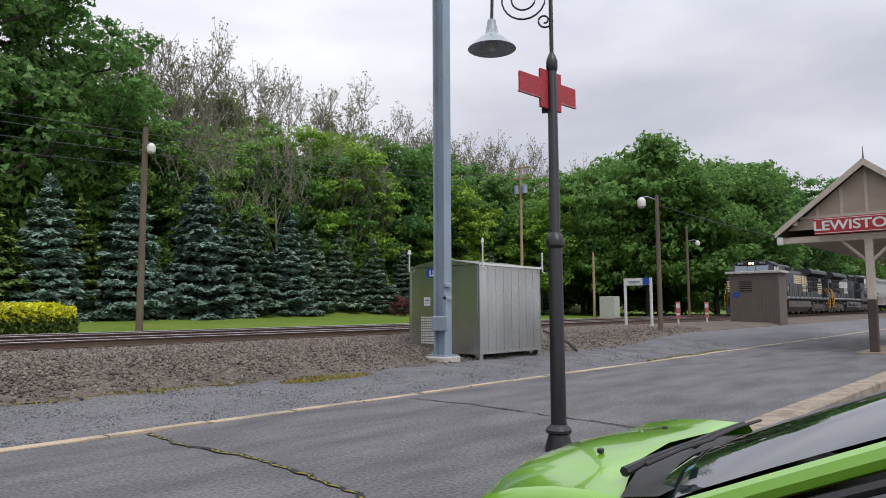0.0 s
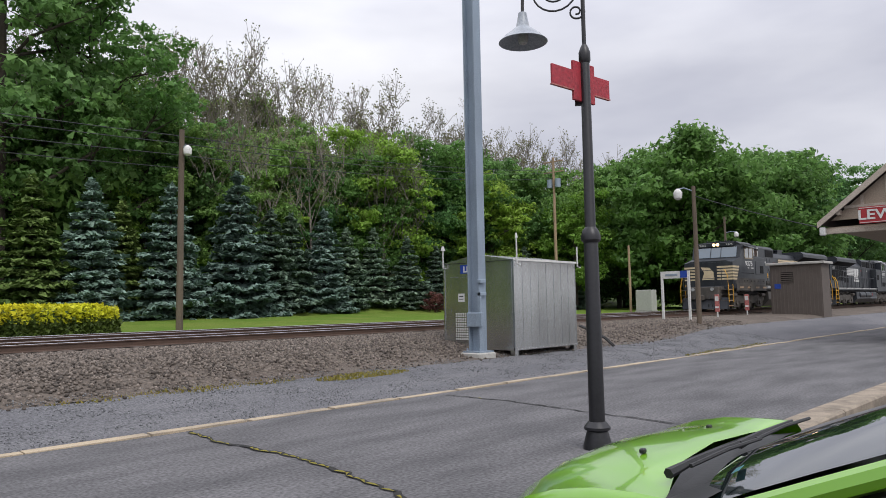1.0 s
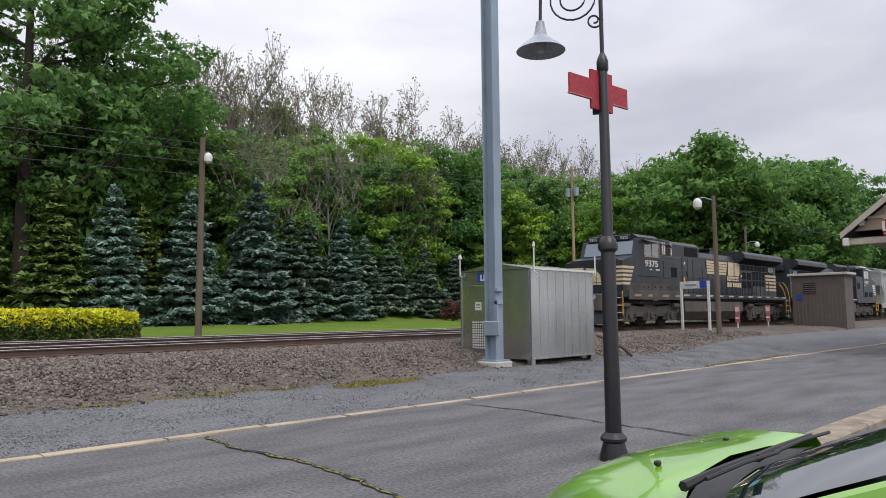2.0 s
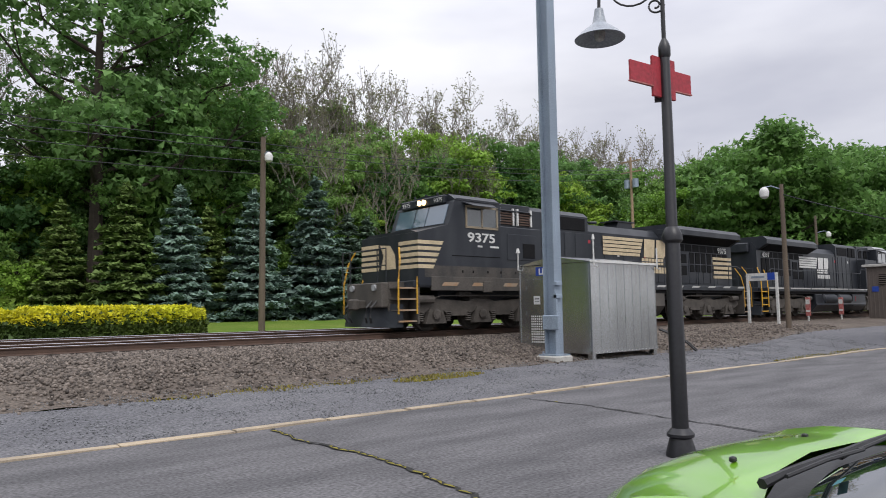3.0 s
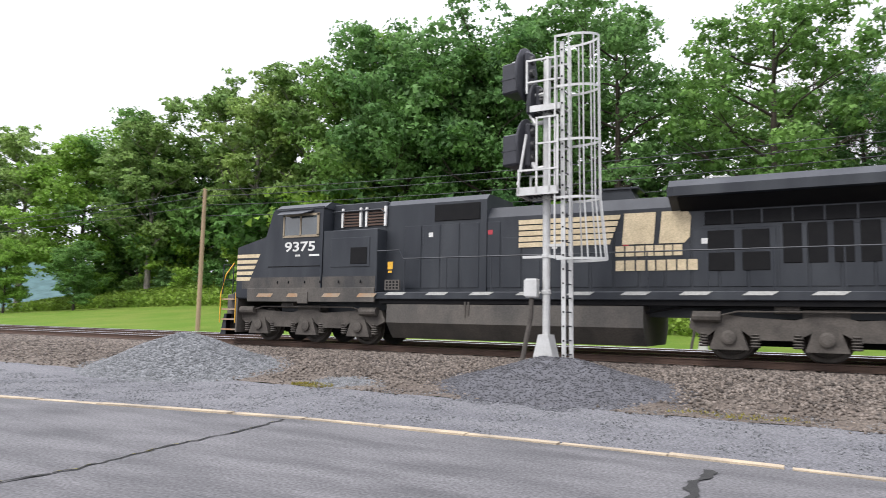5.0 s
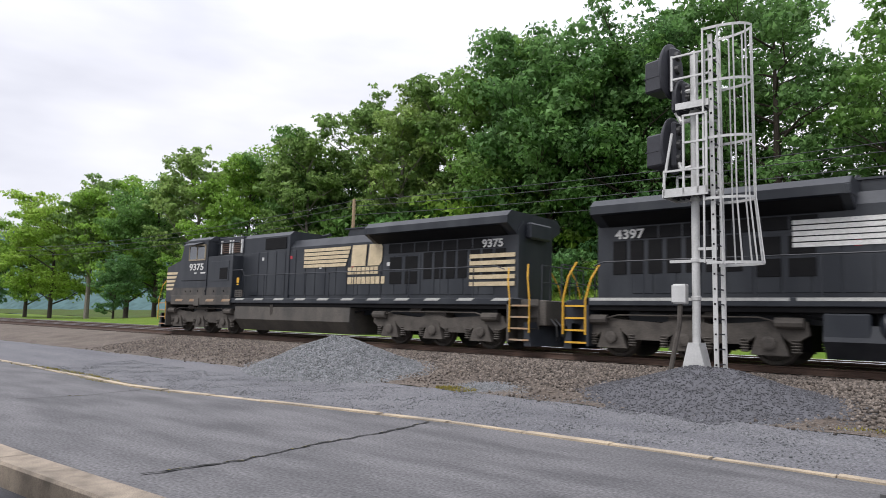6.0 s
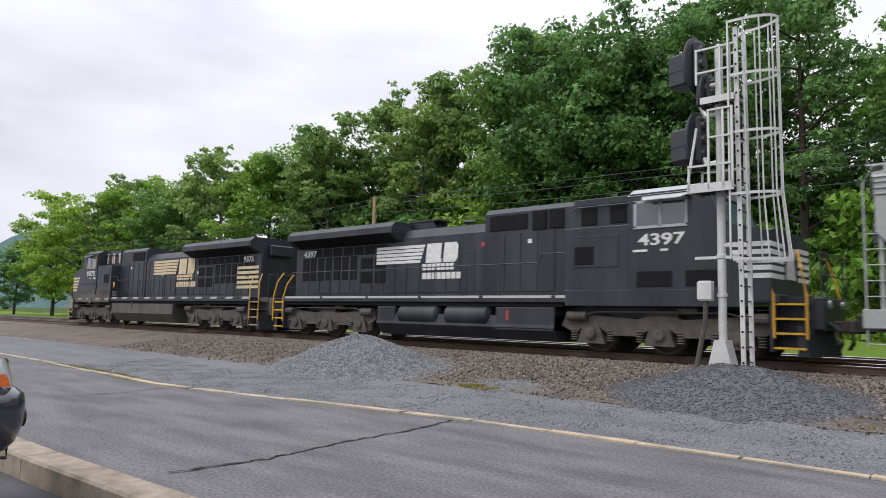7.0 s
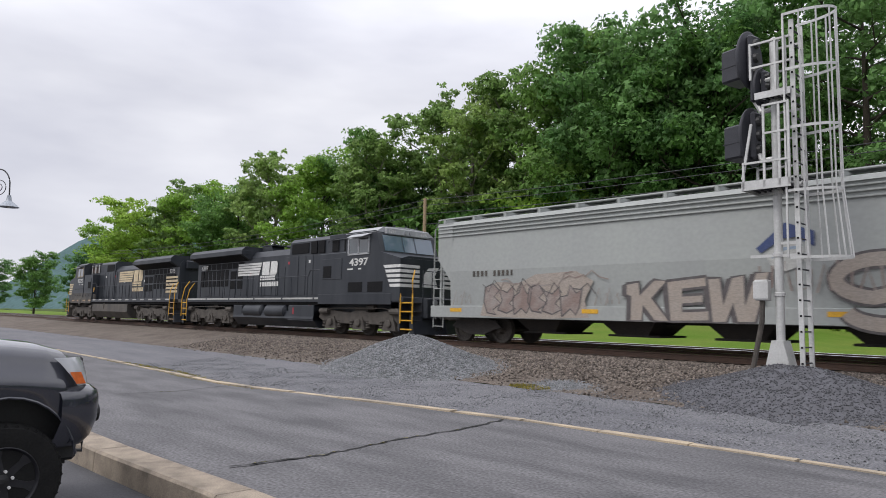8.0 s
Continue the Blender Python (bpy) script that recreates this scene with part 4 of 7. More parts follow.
    part("horn", Shape().tube([(9.0, -0.2, 4.0), (9.0, -0.2, 4.12), (9.5, -0.2, 4.14)], [0.03, 0.03, 0.07], 8), LOCO_BLACK, t)
    # rear end
    part("wing_rib", Shape().box(end - 7.42, end - 7.3, -1.51, 1.51, 3.78, 4.0, 0.01), LOCO_BLACK, rad)
    part("side_screen", Shape().box(end - 6.7, end - 2.2, -0.975, -0.95, 3.14, 3.46, 0.01), GRILLE, rad)
    for k in range(8):
        part("screen_bar", Shape().box(end - 6.7 + k * 0.63, end - 6.66 + k * 0.63, -0.985, -0.975, 3.14, 3.46), LOCO_BLACK, rad)
    part("rear_number_box", Shape().box(end - 1.15, end - 0.95, -0.6, 0.6, 3.4, 3.9, 0.05), LOCO_BLACK, t)
    if not second:
        stripes(t, end - 3.0, -0.99, 2.95, 1.75, 0.13, 0.09, -0.0, 5, mark, "rear_stripe")
    writing("rear_number", "4397" if second else "9375", WHITE, t, pose(end - 2.1, -0.995, 3.16, 0, 0, 0), 0.24, 1.2, 0.008)
    # cab with its nose
    cab = part("cab", Shape().prism([(-0.85, 1.4), (-0.85, 3.02), (0.36, 3.32), (0.62, 4.08), (0.72, 4.2), (2.66, 4.2), (2.66, 1.4)], -1.53, 1.53), LOCO_BLACK, t)
    roof_m = CAB_ROOF_PALE if second else LOCO_BLACK
    part("cab_roof", Shape().along([(-1.55, 4.14), (-1.2, 4.36), (0, 4.44), (1.2, 4.36), (1.55, 4.14)], 0.66, 2.7), roof_m, cab)
    part("nose_top", Shape().along([(-1.5, 3.0), (-1.1, 3.12), (1.1, 3.12), (1.5, 3.0), (1.5, 2.9), (-1.5, 2.9)], -0.82, 0.3), LOCO_BLACK, cab)
    for ya, yb in ((-1.545, -1.47), (1.47, 1.545)):
        part("apron", Shape().box(-0.35, 4.62, ya, yb, 1.25, 1.68, 0.01), LOCO_DUST if not second else LOCO_BLACK, cab, "dust-browned lower side panel" if not second else "")
    if not second:
        part("dusty_skirt", Shape().box(-0.6, 2.62, -1.536, -1.53, 1.66, 2.02), DUST_FILM, cab, "lower cab side filmed with brown dust")
        part("dusty_skirt", Shape().box(2.68, 4.62, -1.507, -1.5, 1.66, 2.02), DUST_FILM, cab, "lower side panel filmed with brown dust")
        for u in (0.9, 1.35, 2.0, 2.6, 3.3, 4.1):
            part("rivet_plate", Shape().box(u, u + 0.05, -1.555, -1.536, 1.82, 1.9, 0.01), BLACKISH, cab)
        part("seam", Shape().box(0.5, 2.6, -1.54, -1.53, 2.34, 2.365), BLACKISH, cab)
    part("cab_rear_box", Shape().box(2.66, 4.66, -1.5, 1.5, 1.55, 3.42, 0.02).box(2.66, 4.66, -1.02, 1.02, 3.4, 4.3, 0.02), LOCO_BLACK, cab)
    part("blower_panel", Shape().box(2.98, 4.4, -1.52, -1.5, 2.3, 3.18, 0.01), LOCO_BLACK, cab)
    part("blower_grille", Shape().box(3.72, 4.32, -1.535, -1.515, 2.38, 2.88, 0.01), GRILLE, cab)
    # side louvres behind the cab
    if not second:
        for u in (3.02, 3.92):
            lv = part("louvre_frame", Shape().box(u, u + 0.07, -1.1, -1.03, 3.55, 4.15), WHITE, cab)
            part("louvre_frame", Shape().box(u + 0.68, u + 0.75, -1.1, -1.03, 3.55, 4.15), WHITE, cab)
            for k in range(6):
                part("louvre_slat", Shape().box(u + 0.07, u + 0.68, -1.08, -1.02, 3.58 + k * 0.09, 3.63 + k * 0.09), RUST_RAIL, lv)
    else:
        for u in (3.0, 3.9, 5.0, 5.6):
            part("louvre_frame", Shape().box(u, u + 0.5, -1.05, -1.0, 3.55, 4.12, 0.01), GRILLE, cab)
    # side window
    win = part("side_window", Shape().box(1.08, 1.14, -1.56, -1.5, 3.3, 3.98).box(2.44, 2.52, -1.56, -1.5, 3.3, 3.98).box(1.08, 2.52, -1.56, -1.5, 3.26, 3.33).box(1.08, 2.52, -1.56, -1.5, 3.93, 4.0).box(1.76, 1.82, -1.56, -1.5, 3.3, 3.98), CAB_ROOF_PALE if second else BRASS_FRAME, cab)
    part("pane", Shape().box(1.14, 1.77, -1.545, -1.52, 3.33, 3.93), CAB_GLASS, win)
    part("pane", Shape().box(1.81, 2.45, -1.545, -1.52, 3.33, 3.93), CAB_GLASS, win)
    part("awning", Shape().add([(0.95, -1.53, 4.08), (2.3, -1.53, 4.08), (2.12, -1.9, 3.93), (1.12, -1.9, 3.93), (0.95, -1.53, 4.11), (2.3, -1.53, 4.11), (2.12, -1.9, 3.95), (1.12, -1.9, 3.95)], [(0, 1, 2, 3), (7, 6, 5, 4), (3, 2, 6, 7), (1, 5, 6, 2), (0, 3, 7, 4)]), roof_m, win, "tilted window awning")
    # windscreen on the sloping front
    for y0, y1 in ((-1.3, -0.35), (0.35, 1.3), (-0.3, 0.3)):
        w = Shape().add([(0.355, y0, 3.38), (0.355, y1, 3.38), (0.575, y1, 4.02), (0.575, y0, 4.02), (0.385, y0, 3.37), (0.385, y1, 3.37), (0.605, y1, 4.01), (0.605, y0, 4.01)], [(0, 1, 2, 3), (7, 6, 5, 4), (3, 2, 6, 7), (0, 4, 5, 1), (0, 3, 7, 4), (1, 5, 6, 2)])
        part("windscreen", w, CAB_GLASS_BLUE, cab)
    nb = part("number_board", Shape().box(0.52, 0.75, -1.15, 1.15, 4.06, 4.34, 0.03), LOCO_BLACK if not second else CAB_ROOF_PALE, cab)
    for y in (-0.12, 0.12):
        part("headlight", Shape().tube([(0.53, y, 4.2), (0.49, y, 4.2)], 0.09, 14), HEADLIGHT_GLASS if second else HEADLIGHT, nb, "lit headlight" if not second else "unlit headlight")
    for y in (-0.85, 0.85):
        wr = writing("board_number", "4397" if second else "9375", WHITE, nb, pose(0.515, y, 4.13, 0, 0, -90), 0.14, 1.1)
    for k in range(9):
        part("roof_aerial", Shape().box(0.7 + (k % 3) * 0.5, 0.76 + (k % 3) * 0.5, -0.6 + (k // 3) * 0.6, -0.54 + (k // 3) * 0.6, 4.4, 4.5), LOCO_BLACK, cab)
    # nose stripes, round the front corner
    for k in range(5):
        zz = 2.78 - k * 0.185
        w = 1.0 - 0.09 * k
        part("nose_stripe", Shape().prism([(-0.852, zz), (-0.85 + w, zz), (-0.85 + w - 0.07, zz - 0.115), (-0.852, zz - 0.115)], -1.532, -1.537), mark, cab)
        for ya, yb in ((-1.532, -0.55), (0.55, 1.532)):
            part("nose_stripe", Shape().box(-0.856, -0.85, ya, yb, zz - 0.115, zz), mark, cab)
    part("nose_emblem", Shape().prism([(-0.4, 1.95), (0.4, 1.95), (0.25, 2.4), (0.45, 2.75), (-0.1, 2.7), (-0.35, 2.4)], 0, 0.004), mark, cab).matrix_basis = pose(-0.857, 0, 0, 0, 0, 90)
    writing("cab_number", "4397" if second else "9375", WHITE, cab, pose(1.78, -1.538, 2.83), 0.29, 1.5, 0.008)
    part("class_mark", Shape().box(1.6, 1.8, -1.534, -1.538, 2.66, 2.72).box(2.15, 2.55, -1.534, -1.538, 2.66, 2.72), WHITE, cab)
    if not second:
        for u in (0.05, 1.3, 2.7, 4.0):
            part("apron_stripe", Shape().prism([(u, 1.40), (u + 0.62, 1.40), (u + 0.72, 1.51), (u + 0.1, 1.51)], -1.545, -1.55), DIRTY_CREAM, cab)
        part("jack_pad", Shape().box(1.78, 2.18, -1.58, -1.54, 1.2, 1.55, 0.01), LOCO_DUST, cab)
        part("fuel_sign", Shape().box(5.05, 5.22, -1.51, -1.5, 2.2, 2.42).box(5.07, 5.2, -1.511, -1.51, 2.1, 2.16), YELLOW, t, "small yellow placard")
        part("perforated_step", Shape().box(4.95, 5.45, -1.5, -1.44, 1.6, 1.9), LOCO_DUST, t)
        for i in range(4):
            for j in range(3):
                part("hole", Shape().box(5.0 + i * 0.115, 5.06 + i * 0.115, -1.505, -1.5, 1.64 + j * 0.085, 1.69 + j * 0.085), BLACKISH, t)
    else:
        for u in (0.2, 1.5):
            part("cab_vent", Shape().box(u, u + 0.95, -1.545, -1.53, 1.75, 2.15, 0.01), GRILLE, cab)
    emblem(t, 8.9 if not second else 9.1, 2.88 if not second else 2.82, sg, mark, not second, 0)
    # pipe handrails along the walkway
    pts = [(4.6, -1.47, 2.75), (5.4, -1.47, 2.75), (5.55, -1.47, 2.5), (end - 1.6, -1.47, 2.5), (end - 1.3, -1.47, 2.4)]
    hr = part("handrail", Shape().tube(pts, 0.02, 6), LOCO_BLACK, t)
    u = 5.6
    while u < end - 1.5:
        part("stanchion", Shape().tube([(u, -1.47, 1.5), (u, -1.47, 2.5)], 0.018, 6), LOCO_BLACK, hr)
        u += 1.36
    part("roof_pipe", Shape().tube([(2.7, -1.12, 4.05), (4.5, -1.12, 4.05), (4.62, -1.12, 3.95)], 0.025, 6), LOCO_BLACK, t)
    # fuel tank
    if second:
        tank = part("fuel_tank", Shape().along([(-1.45, 0.95), (-1.52, 0.6), (-1.2, 0.22), (1.2, 0.22), (1.52, 0.6), (1.45, 0.95)], 5.0, 12.4).box(5.0, 7.1, -1.5, 1.5, 0.5, 1.2, 0.03).box(11.5, 12.4, -1.5, 1.5, 0.6, 1.2, 0.03), LOCO_BLACK, t)
        for u in (7.35, 9.5):
            part("air_reservoir", Shape().tube([(u, -1.28, 0.92), (u + 0.1, -1.28, 0.92), (u + 1.75, -1.28, 0.92), (u + 1.85, -1.28, 0.92)], [0.2, 0.33, 0.33, 0.2], 18), LOCO_BLACK, tank, "black cylindrical air reservoir", smooth=True)
        part("fuel_gauge", Shape().box(6.6, 6.7, -1.508, -1.5, 0.8, 1.1), RED_SIGN, tank)
        part("filler_cap", Shape().tube([(5.6, -1.3, 1.2), (5.6, -1.3, 1.3)], 0.08, 10), RED_SIGN, tank)
    else:
        tank = part("fuel_tank", Shape().along([(-1.5, 1.2), (-1.52, 0.68), (-1.15, 0.24), (1.15, 0.24), (1.52, 0.68), (1.5, 1.2)], 5.05, 12.3), LOCO_DUST, t, "dusty brown-black fuel tank")
        part("tank_bracket", Shape().box(7.55, 7.6, -1.53, -1.5, 0.85, 1.28).box(7.65, 7.7, -1.53, -1.5, 0.9, 1.28), UNDERFRAME, tank)
    part("air_pipe", Shape().tube([(4.7, -1.3, 1.27), (12.9, -1.3, 1.27)], 0.04, 6), BLACKISH, t)
    part("air_pipe", Shape().tube([(12.3, -1.25, 1.05), (13.2, -1.25, 1.2), (end - 2.5, -1.25, 1.2)], 0.035, 6), BLACKISH, t)
    WHEELS.extend(truck(t, (0.0, 1.95, 3.92), sg))
    WHEELS.extend(truck(t, axles_r, sg))
    # ends: steps, pilots, couplers, rails
    for e, d in ((-0.85, -1), (end - 1.1, 1)):
        for sd in (-1, 1):
            st = part("step_well", Shape().box(min(e, e + d * 0.72), max(e, e + d * 0.72), sd * 0.95 if sd > 0 else -1.02, sd * 1.02 if sd > 0 else -0.95, 0.3, 1.52).box(min(e - d * 0.06, e), max(e - d * 0.06, e), min(sd * 0.95, sd * 1.5), max(sd * 0.95, sd * 1.5), 0.25, 1.55), LOCO_DUST if not second else LOCO_BLACK, t)
            for k in range(4):
                part("step", Shape().box(min(e, e + d * 0.7), max(e, e + d * 0.7), min(sd * 1.0, sd * 1.45), max(sd * 1.0, sd * 1.45), 0.32 + k * 0.33, 0.35 + k * 0.33), LOCO_DUST, st)
                part("step_edge", Shape().box(min(e + d * 0.02, e + d * 0.68), max(e + d * 0.02, e + d * 0.68), min(sd * 1.44, sd * 1.47), max(sd * 1.44, sd * 1.47), 0.31 + k * 0.33, 0.36 + k * 0.33), YELLOW if second else DIRTY_CREAM, st)
            for du, b in ((0.03, 2.45), (0.72, 2.55)):
                part("grab_rail", Shape().tube([(e + d * du, sd * 1.5, 0.55), (e + d * du, sd * 1.5, 1.5), (e + d * (du - 0.12), sd * 1.42, b - 0.4), (e + d * (du - 0.25), sd * 1.2, b)], 0.028 if second else 0.022, 6), YELLOW, st, "yellow grab rail")
        part("pilot_beam", Shape().box(min(e, e + d * 0.95), max(e, e + d * 0.95), -0.98, 0.98, 0.75, 1.5, 0.03), LOCO_DUST if not second else LOCO_BLACK, t)
        part("pilot_plow", Shape().add([(e + d * 0.75, -1.42, 0.16), (e + d * 1.05, 0, 0.16), (e + d * 0.75, 1.42, 0.16), (e + d * 0.6, -1.42, 0.85), (e + d * 0.85, 0, 0.85), (e + d * 0.6, 1.42, 0.85), (e + d * 0.5, -1.42, 0.16), (e + d * 0.5, 1.42, 0.16), (e + d * 0.5, -1.42, 0.85), (e + d * 0.5, 1.42, 0.85)], [(0, 1, 4, 3), (1, 2, 5, 4), (0, 3, 8, 6), (2, 7, 9, 5), (3, 4, 5, 9, 8), (0, 6, 7, 2, 1)]), LOCO_BLACK, t)
        part("coupler", Shape().box(min(e + d * 0.9, e + d * 1.25), max(e + d * 0.9, e + d * 1.25), -0.12, 0.12, 0.72, 0.98, 0.03).box(min(e + d * 1.2, e + d * 1.42), max(e + d * 1.2, e + d * 1.42), -0.18, 0.18, 0.68, 1.02, 0.05), UNDERFRAME, t)
        for y in (-0.7, -0.45, 0.45, 0.7):
            part("air_hose", Shape().tube([(e + d * 0.95, y, 0.95), (e + d * 1.15, y, 0.75), (e + d * 1.18, y, 0.45), (e + d * 1.1, y * 0.9, 0.3)], 0.03, 6), BLACK_PLASTIC, t)
        for y in (-1.2, -0.75, 0.75, 1.2):
            part("end_railing", Shape().tube([(e + d * 0.95, y, 1.5), (e + d * 0.95, y, 2.5)], 0.02, 6), LOCO_BLACK, t)
        part("end_rail_top", Shape().tube([(e + d * 0.95, -1.2, 2.5), (e + d * 0.95, 1.2, 2.5)], 0.02, 6).tube([(e + d * 0.95, -1.2, 2.0), (e + d * 0.95, 1.2, 2.0)], 0.016, 6), LOCO_BLACK, t)
    for y in (-0.6, 0.6):
        part("ditch_light", Shape().tube([(-1.8, y, 1.35), (-1.86, y, 1.35)], 0.1, 12), HEADLIGHT_GLASS, t)
    if second:
        # the same form the other way round, its writing kept readable
        done = set()
        for o in t.children_recursive:
            if "number" in o.name and o.name.split(".")[0] in ("rear_number", "board_number", "cab_number"):
                o.matrix_basis = pose(0.515, o.location.y, 4.13, 0, 0, 90) @ pose(0, 0, 0, 90, 0, 0) if o.name.startswith("board") else Matrix.Translation((-2 * o.location.x, 0, 0)) @ o.matrix_basis
                if o.name.startswith("board"):
                    o.location.x = -0.515
                continue
            if o.name.startswith("nose_emblem"):
                o.location.x = 0.857
                continue
            if o.data.name not in done:
                done.add(o.data.name)
                o.data.transform(Matrix.Diagonal((-1, 1, 1, 1)))
                o.data.flip_normals()
            o.location.x = -o.location.x
    return t


def hopper(m):
    """A covered hopper; x runs to its rear, z from the rail head."""
    t = empty("hopper_wagon", m, "grey covered grain hopper with faded graffiti", "freight wagon", "hopper wagons")
    L = 18.2
    body = part("body", Shape().prism([(0.35, 2.9), (0.35, 4.1), (L - 0.35, 4.1), (L - 0.35, 2.9), (L - 2.0, 1.25), (2.0, 1.25)], -1.5, 1.5), HOPPER_GREY, t)
    part("side_bulge", Shape().along([(-1.5, 1.2), (-1.57, 2.4), (-1.5, 3.85), (1.5, 3.85), (1.57, 2.4), (1.5, 1.2)], 1.0, L - 1.0), HOPPER_GREY, body)
    part("end_slope", Shape().prism([(0.33, 2.85), (0.33, 4.12), (1.05, 4.12), (1.05, 2.0)], -1.53, 1.53), HOPPER_GREY, body)
    part("end_slope", Shape().prism([(L - 0.33, 2.85), (L - 0.33, 4.12), (L - 1.05, 4.12), (L - 1.05, 2.0)], -1.53, 1.53), HOPPER_GREY, body)
    for z in (3.62, 3.75, 3.88):
        part("roof_rib", Shape().box(0.33, L - 0.33, -1.56, 1.56, z, z + 0.045, 0.01), HOPPER_GREY, body)
    part("roof", Shape().along([(-1.56, 4.0), (-1.5, 4.12), (-0.6, 4.32), (0.6, 4.32), (1.5, 4.12), (1.56, 4.0)], 0.3, L - 0.3), HOPPER_GREY, body)
    ww = part("running_board", Shape().box(0.1, L - 0.1, -1.0, -0.45, 4.36, 4.4), HOPPER_GREY, body)
    part("roof_rail", Shape().tube([(0.2, -1.42, 4.28), (L - 0.2, -1.42, 4.28)], 0.022, 6), HOPPER_GREY, body)
    for k in range(13):
        part("roof_bracket", Shape().box(0.5 + k * 1.42, 0.6 + k * 1.42, -1.46, -0.4, 4.08, 4.3), HOPPER_GREY, body)
    sill = part("side_sill", Shape().box(0.05, L - 0.05, -1.58, -1.5, 0.82, 1.22, 0.015).box(0.05, L - 0.05, 1.5, 1.58, 0.82, 1.22, 0.015), HOPPER_GREY, t)
    part("centre_sill", Shape().box(-0.3, L + 0.3, -0.3, 0.3, 0.75, 1.1), HOPPER_DARK, t)
    for u in (1.05, 6.5, 9.6, 13.0, 16.0):
        part("reflector", Shape().box(u, u + 0.55, -1.59, -1.58, 1.02, 1.14), YELLOW, sill)
    for u in (4.4, 7.6, 10.8, 14.0):
        part("discharge_gate", Shape().add([(u - 1.25, -1.2, 1.2), (u + 1.25, -1.2, 1.2), (u + 1.25, 1.2, 1.2), (u - 1.25, 1.2, 1.2), (u - 0.5, -0.7, 0.42), (u + 0.5, -0.7, 0.42), (u + 0.5, 0.7, 0.42), (u - 0.5, 0.7, 0.42)], [(0, 1, 5, 4), (1, 2, 6, 5), (2, 3, 7, 6), (3, 0, 4, 7), (4, 5, 6, 7), (0, 3, 2, 1)]).box(u - 0.75, u + 0.9, -0.75, 0.75, 0.38, 0.44), HOPPER_DARK, t)
    # ends: ladders, platform, air gear
    for e, d in ((0.12, 1), (L - 0.12, -1)):
        lad = part("ladder", Shape().tube([(e, -1.5, 0.45), (e, -1.5, 3.9), (e + d * 0.2, -1.5, 4.25), (e + d * 0.3, -1.3, 4.3)], 0.022, 6).tube([(e + d * 0.5, -1.5, 0.45), (e + d * 0.5, -1.5, 2.6)], 0.022, 6), HOPPER_GREY, t)
        for k in range(8):
            part("rung", Shape().tube([(e, -1.5, 0.5 + k * 0.33), (e + d * 0.5, -1.5, 0.5 + k * 0.33)], 0.016, 6), HOPPER_GREY, lad)
        part("end_platform", Shape().box(min(e, e + d * 1.9), max(e, e + d * 1.9), -1.45, 1.45, 1.1, 1.16), HOPPER_DARK, t)
        for ya in (-1.45, 1.38):
            part("end_post", Shape().box(min(e + d * 0.25, e + d * 0.33), max(e + d * 0.25, e + d * 0.33), ya, ya + 0.07, 1.1, 4.0), HOPPER_GREY, t)
        part("air_reservoir", Shape().tube([(e + d * 0.9, -0.5, 1.45), (e + d * 0.9, 0.6, 1.45)], 0.2, 12), HOPPER_DARK, t)
        part("coupler", Shape().box(min(e - d * 0.1, e - d * 0.55), max(e - d * 0.1, e - d * 0.55), -0.13, 0.13, 0.7, 0.98, 0.04), UNDERFRAME, t)
        for side in (-1, 1):
            c = e + d * 1.75
            fr = part("bogie_frame", Shape().prism([(c - 1.15, 0.52), (c - 0.9, 0.72), (c - 0.3, 0.82), (c + 0.3, 0.82), (c + 0.9, 0.72), (c + 1.15, 0.52), (c + 0.8, 0.44), (c + 0.35, 0.26), (c - 0.35, 0.26), (c - 0.8, 0.44)], side * 1.0, side * 1.14), HOPPER_DARK, t)
        for a in (c - 0.88, c + 0.88):
            w = Shape()
            for sd in (-1, 1):
                w.turned([(0.1, sd * 0.70), (0.44, sd * 0.68), (0.48, sd * 0.68), (0.46, sd * 0.71), (0.455, sd * 0.82), (0.38, sd * 0.82), (0.34, sd * 0.77), (0.14, sd * 0.77), (0.12, sd * 0.98), (0.02, sd * 0.98)], 0, 0, 24, "y", 0)
            w.tube([(0, -0.9, 0), (0, 0.9, 0)], 0.08, 10)
            ob = part("wheelset", w, UNDERFRAME, t, "rusty steel wheels on an axle", smooth=True)
            ob.location = (a, 0, 0.46)
            WHEELS.append((ob, a, -1))
    # emblem: a navy roof shape over a pale half disc
    u = 12.2
    part("emblem", Shape().prism([(u - 0.72, 2.62), (u - 0.05, 3.2), (u + 0.58, 2.96), (u + 0.58, 2.6), (u + 0.2, 2.84), (u - 0.12, 2.82), (u - 0.6, 2.5)], -1.585, -1.59), NAVY, body)
    part("emblem_disc", Shape().prism([(u - 0.5, 2.46), (u - 0.2, 2.72), (u + 0.18, 2.74), (u + 0.34, 2.6), (u + 0.36, 2.35), (u + 0.2, 2.14), (u - 0.05, 2.06), (u - 0.34, 2.14)], -1.582, -1.586), LAMP_INNER, body)
    part("emblem_arc", Shape().prism([(u - 0.4, 2.42), (u - 0.1, 2.62), (u + 0.3, 2.64), (u + 0.3, 2.58), (u - 0.06, 2.55), (u - 0.34, 2.36)], -1.586, -1.589), GALV, body)
    for k, w in enumerate((0.13, 0.13, 0.14, 0.12, 0, 0.13, 0.13, 0.13, 0.13, 0.1)):
        if w:
            part("mark_bar", Shape().box(2.1 + k * 0.185, 2.1 + k * 0.185 + w * 0.8, -1.565, -1.575, 2.2, 2.38), UNDERFRAME, body)

    # graffiti along the lower side, sprayed in strokes
    def patch_of(name, pts, material, y):
        part(name, Shape().prism(pts, y, y - 0.003), material, body, "sprayed graffiti shape")

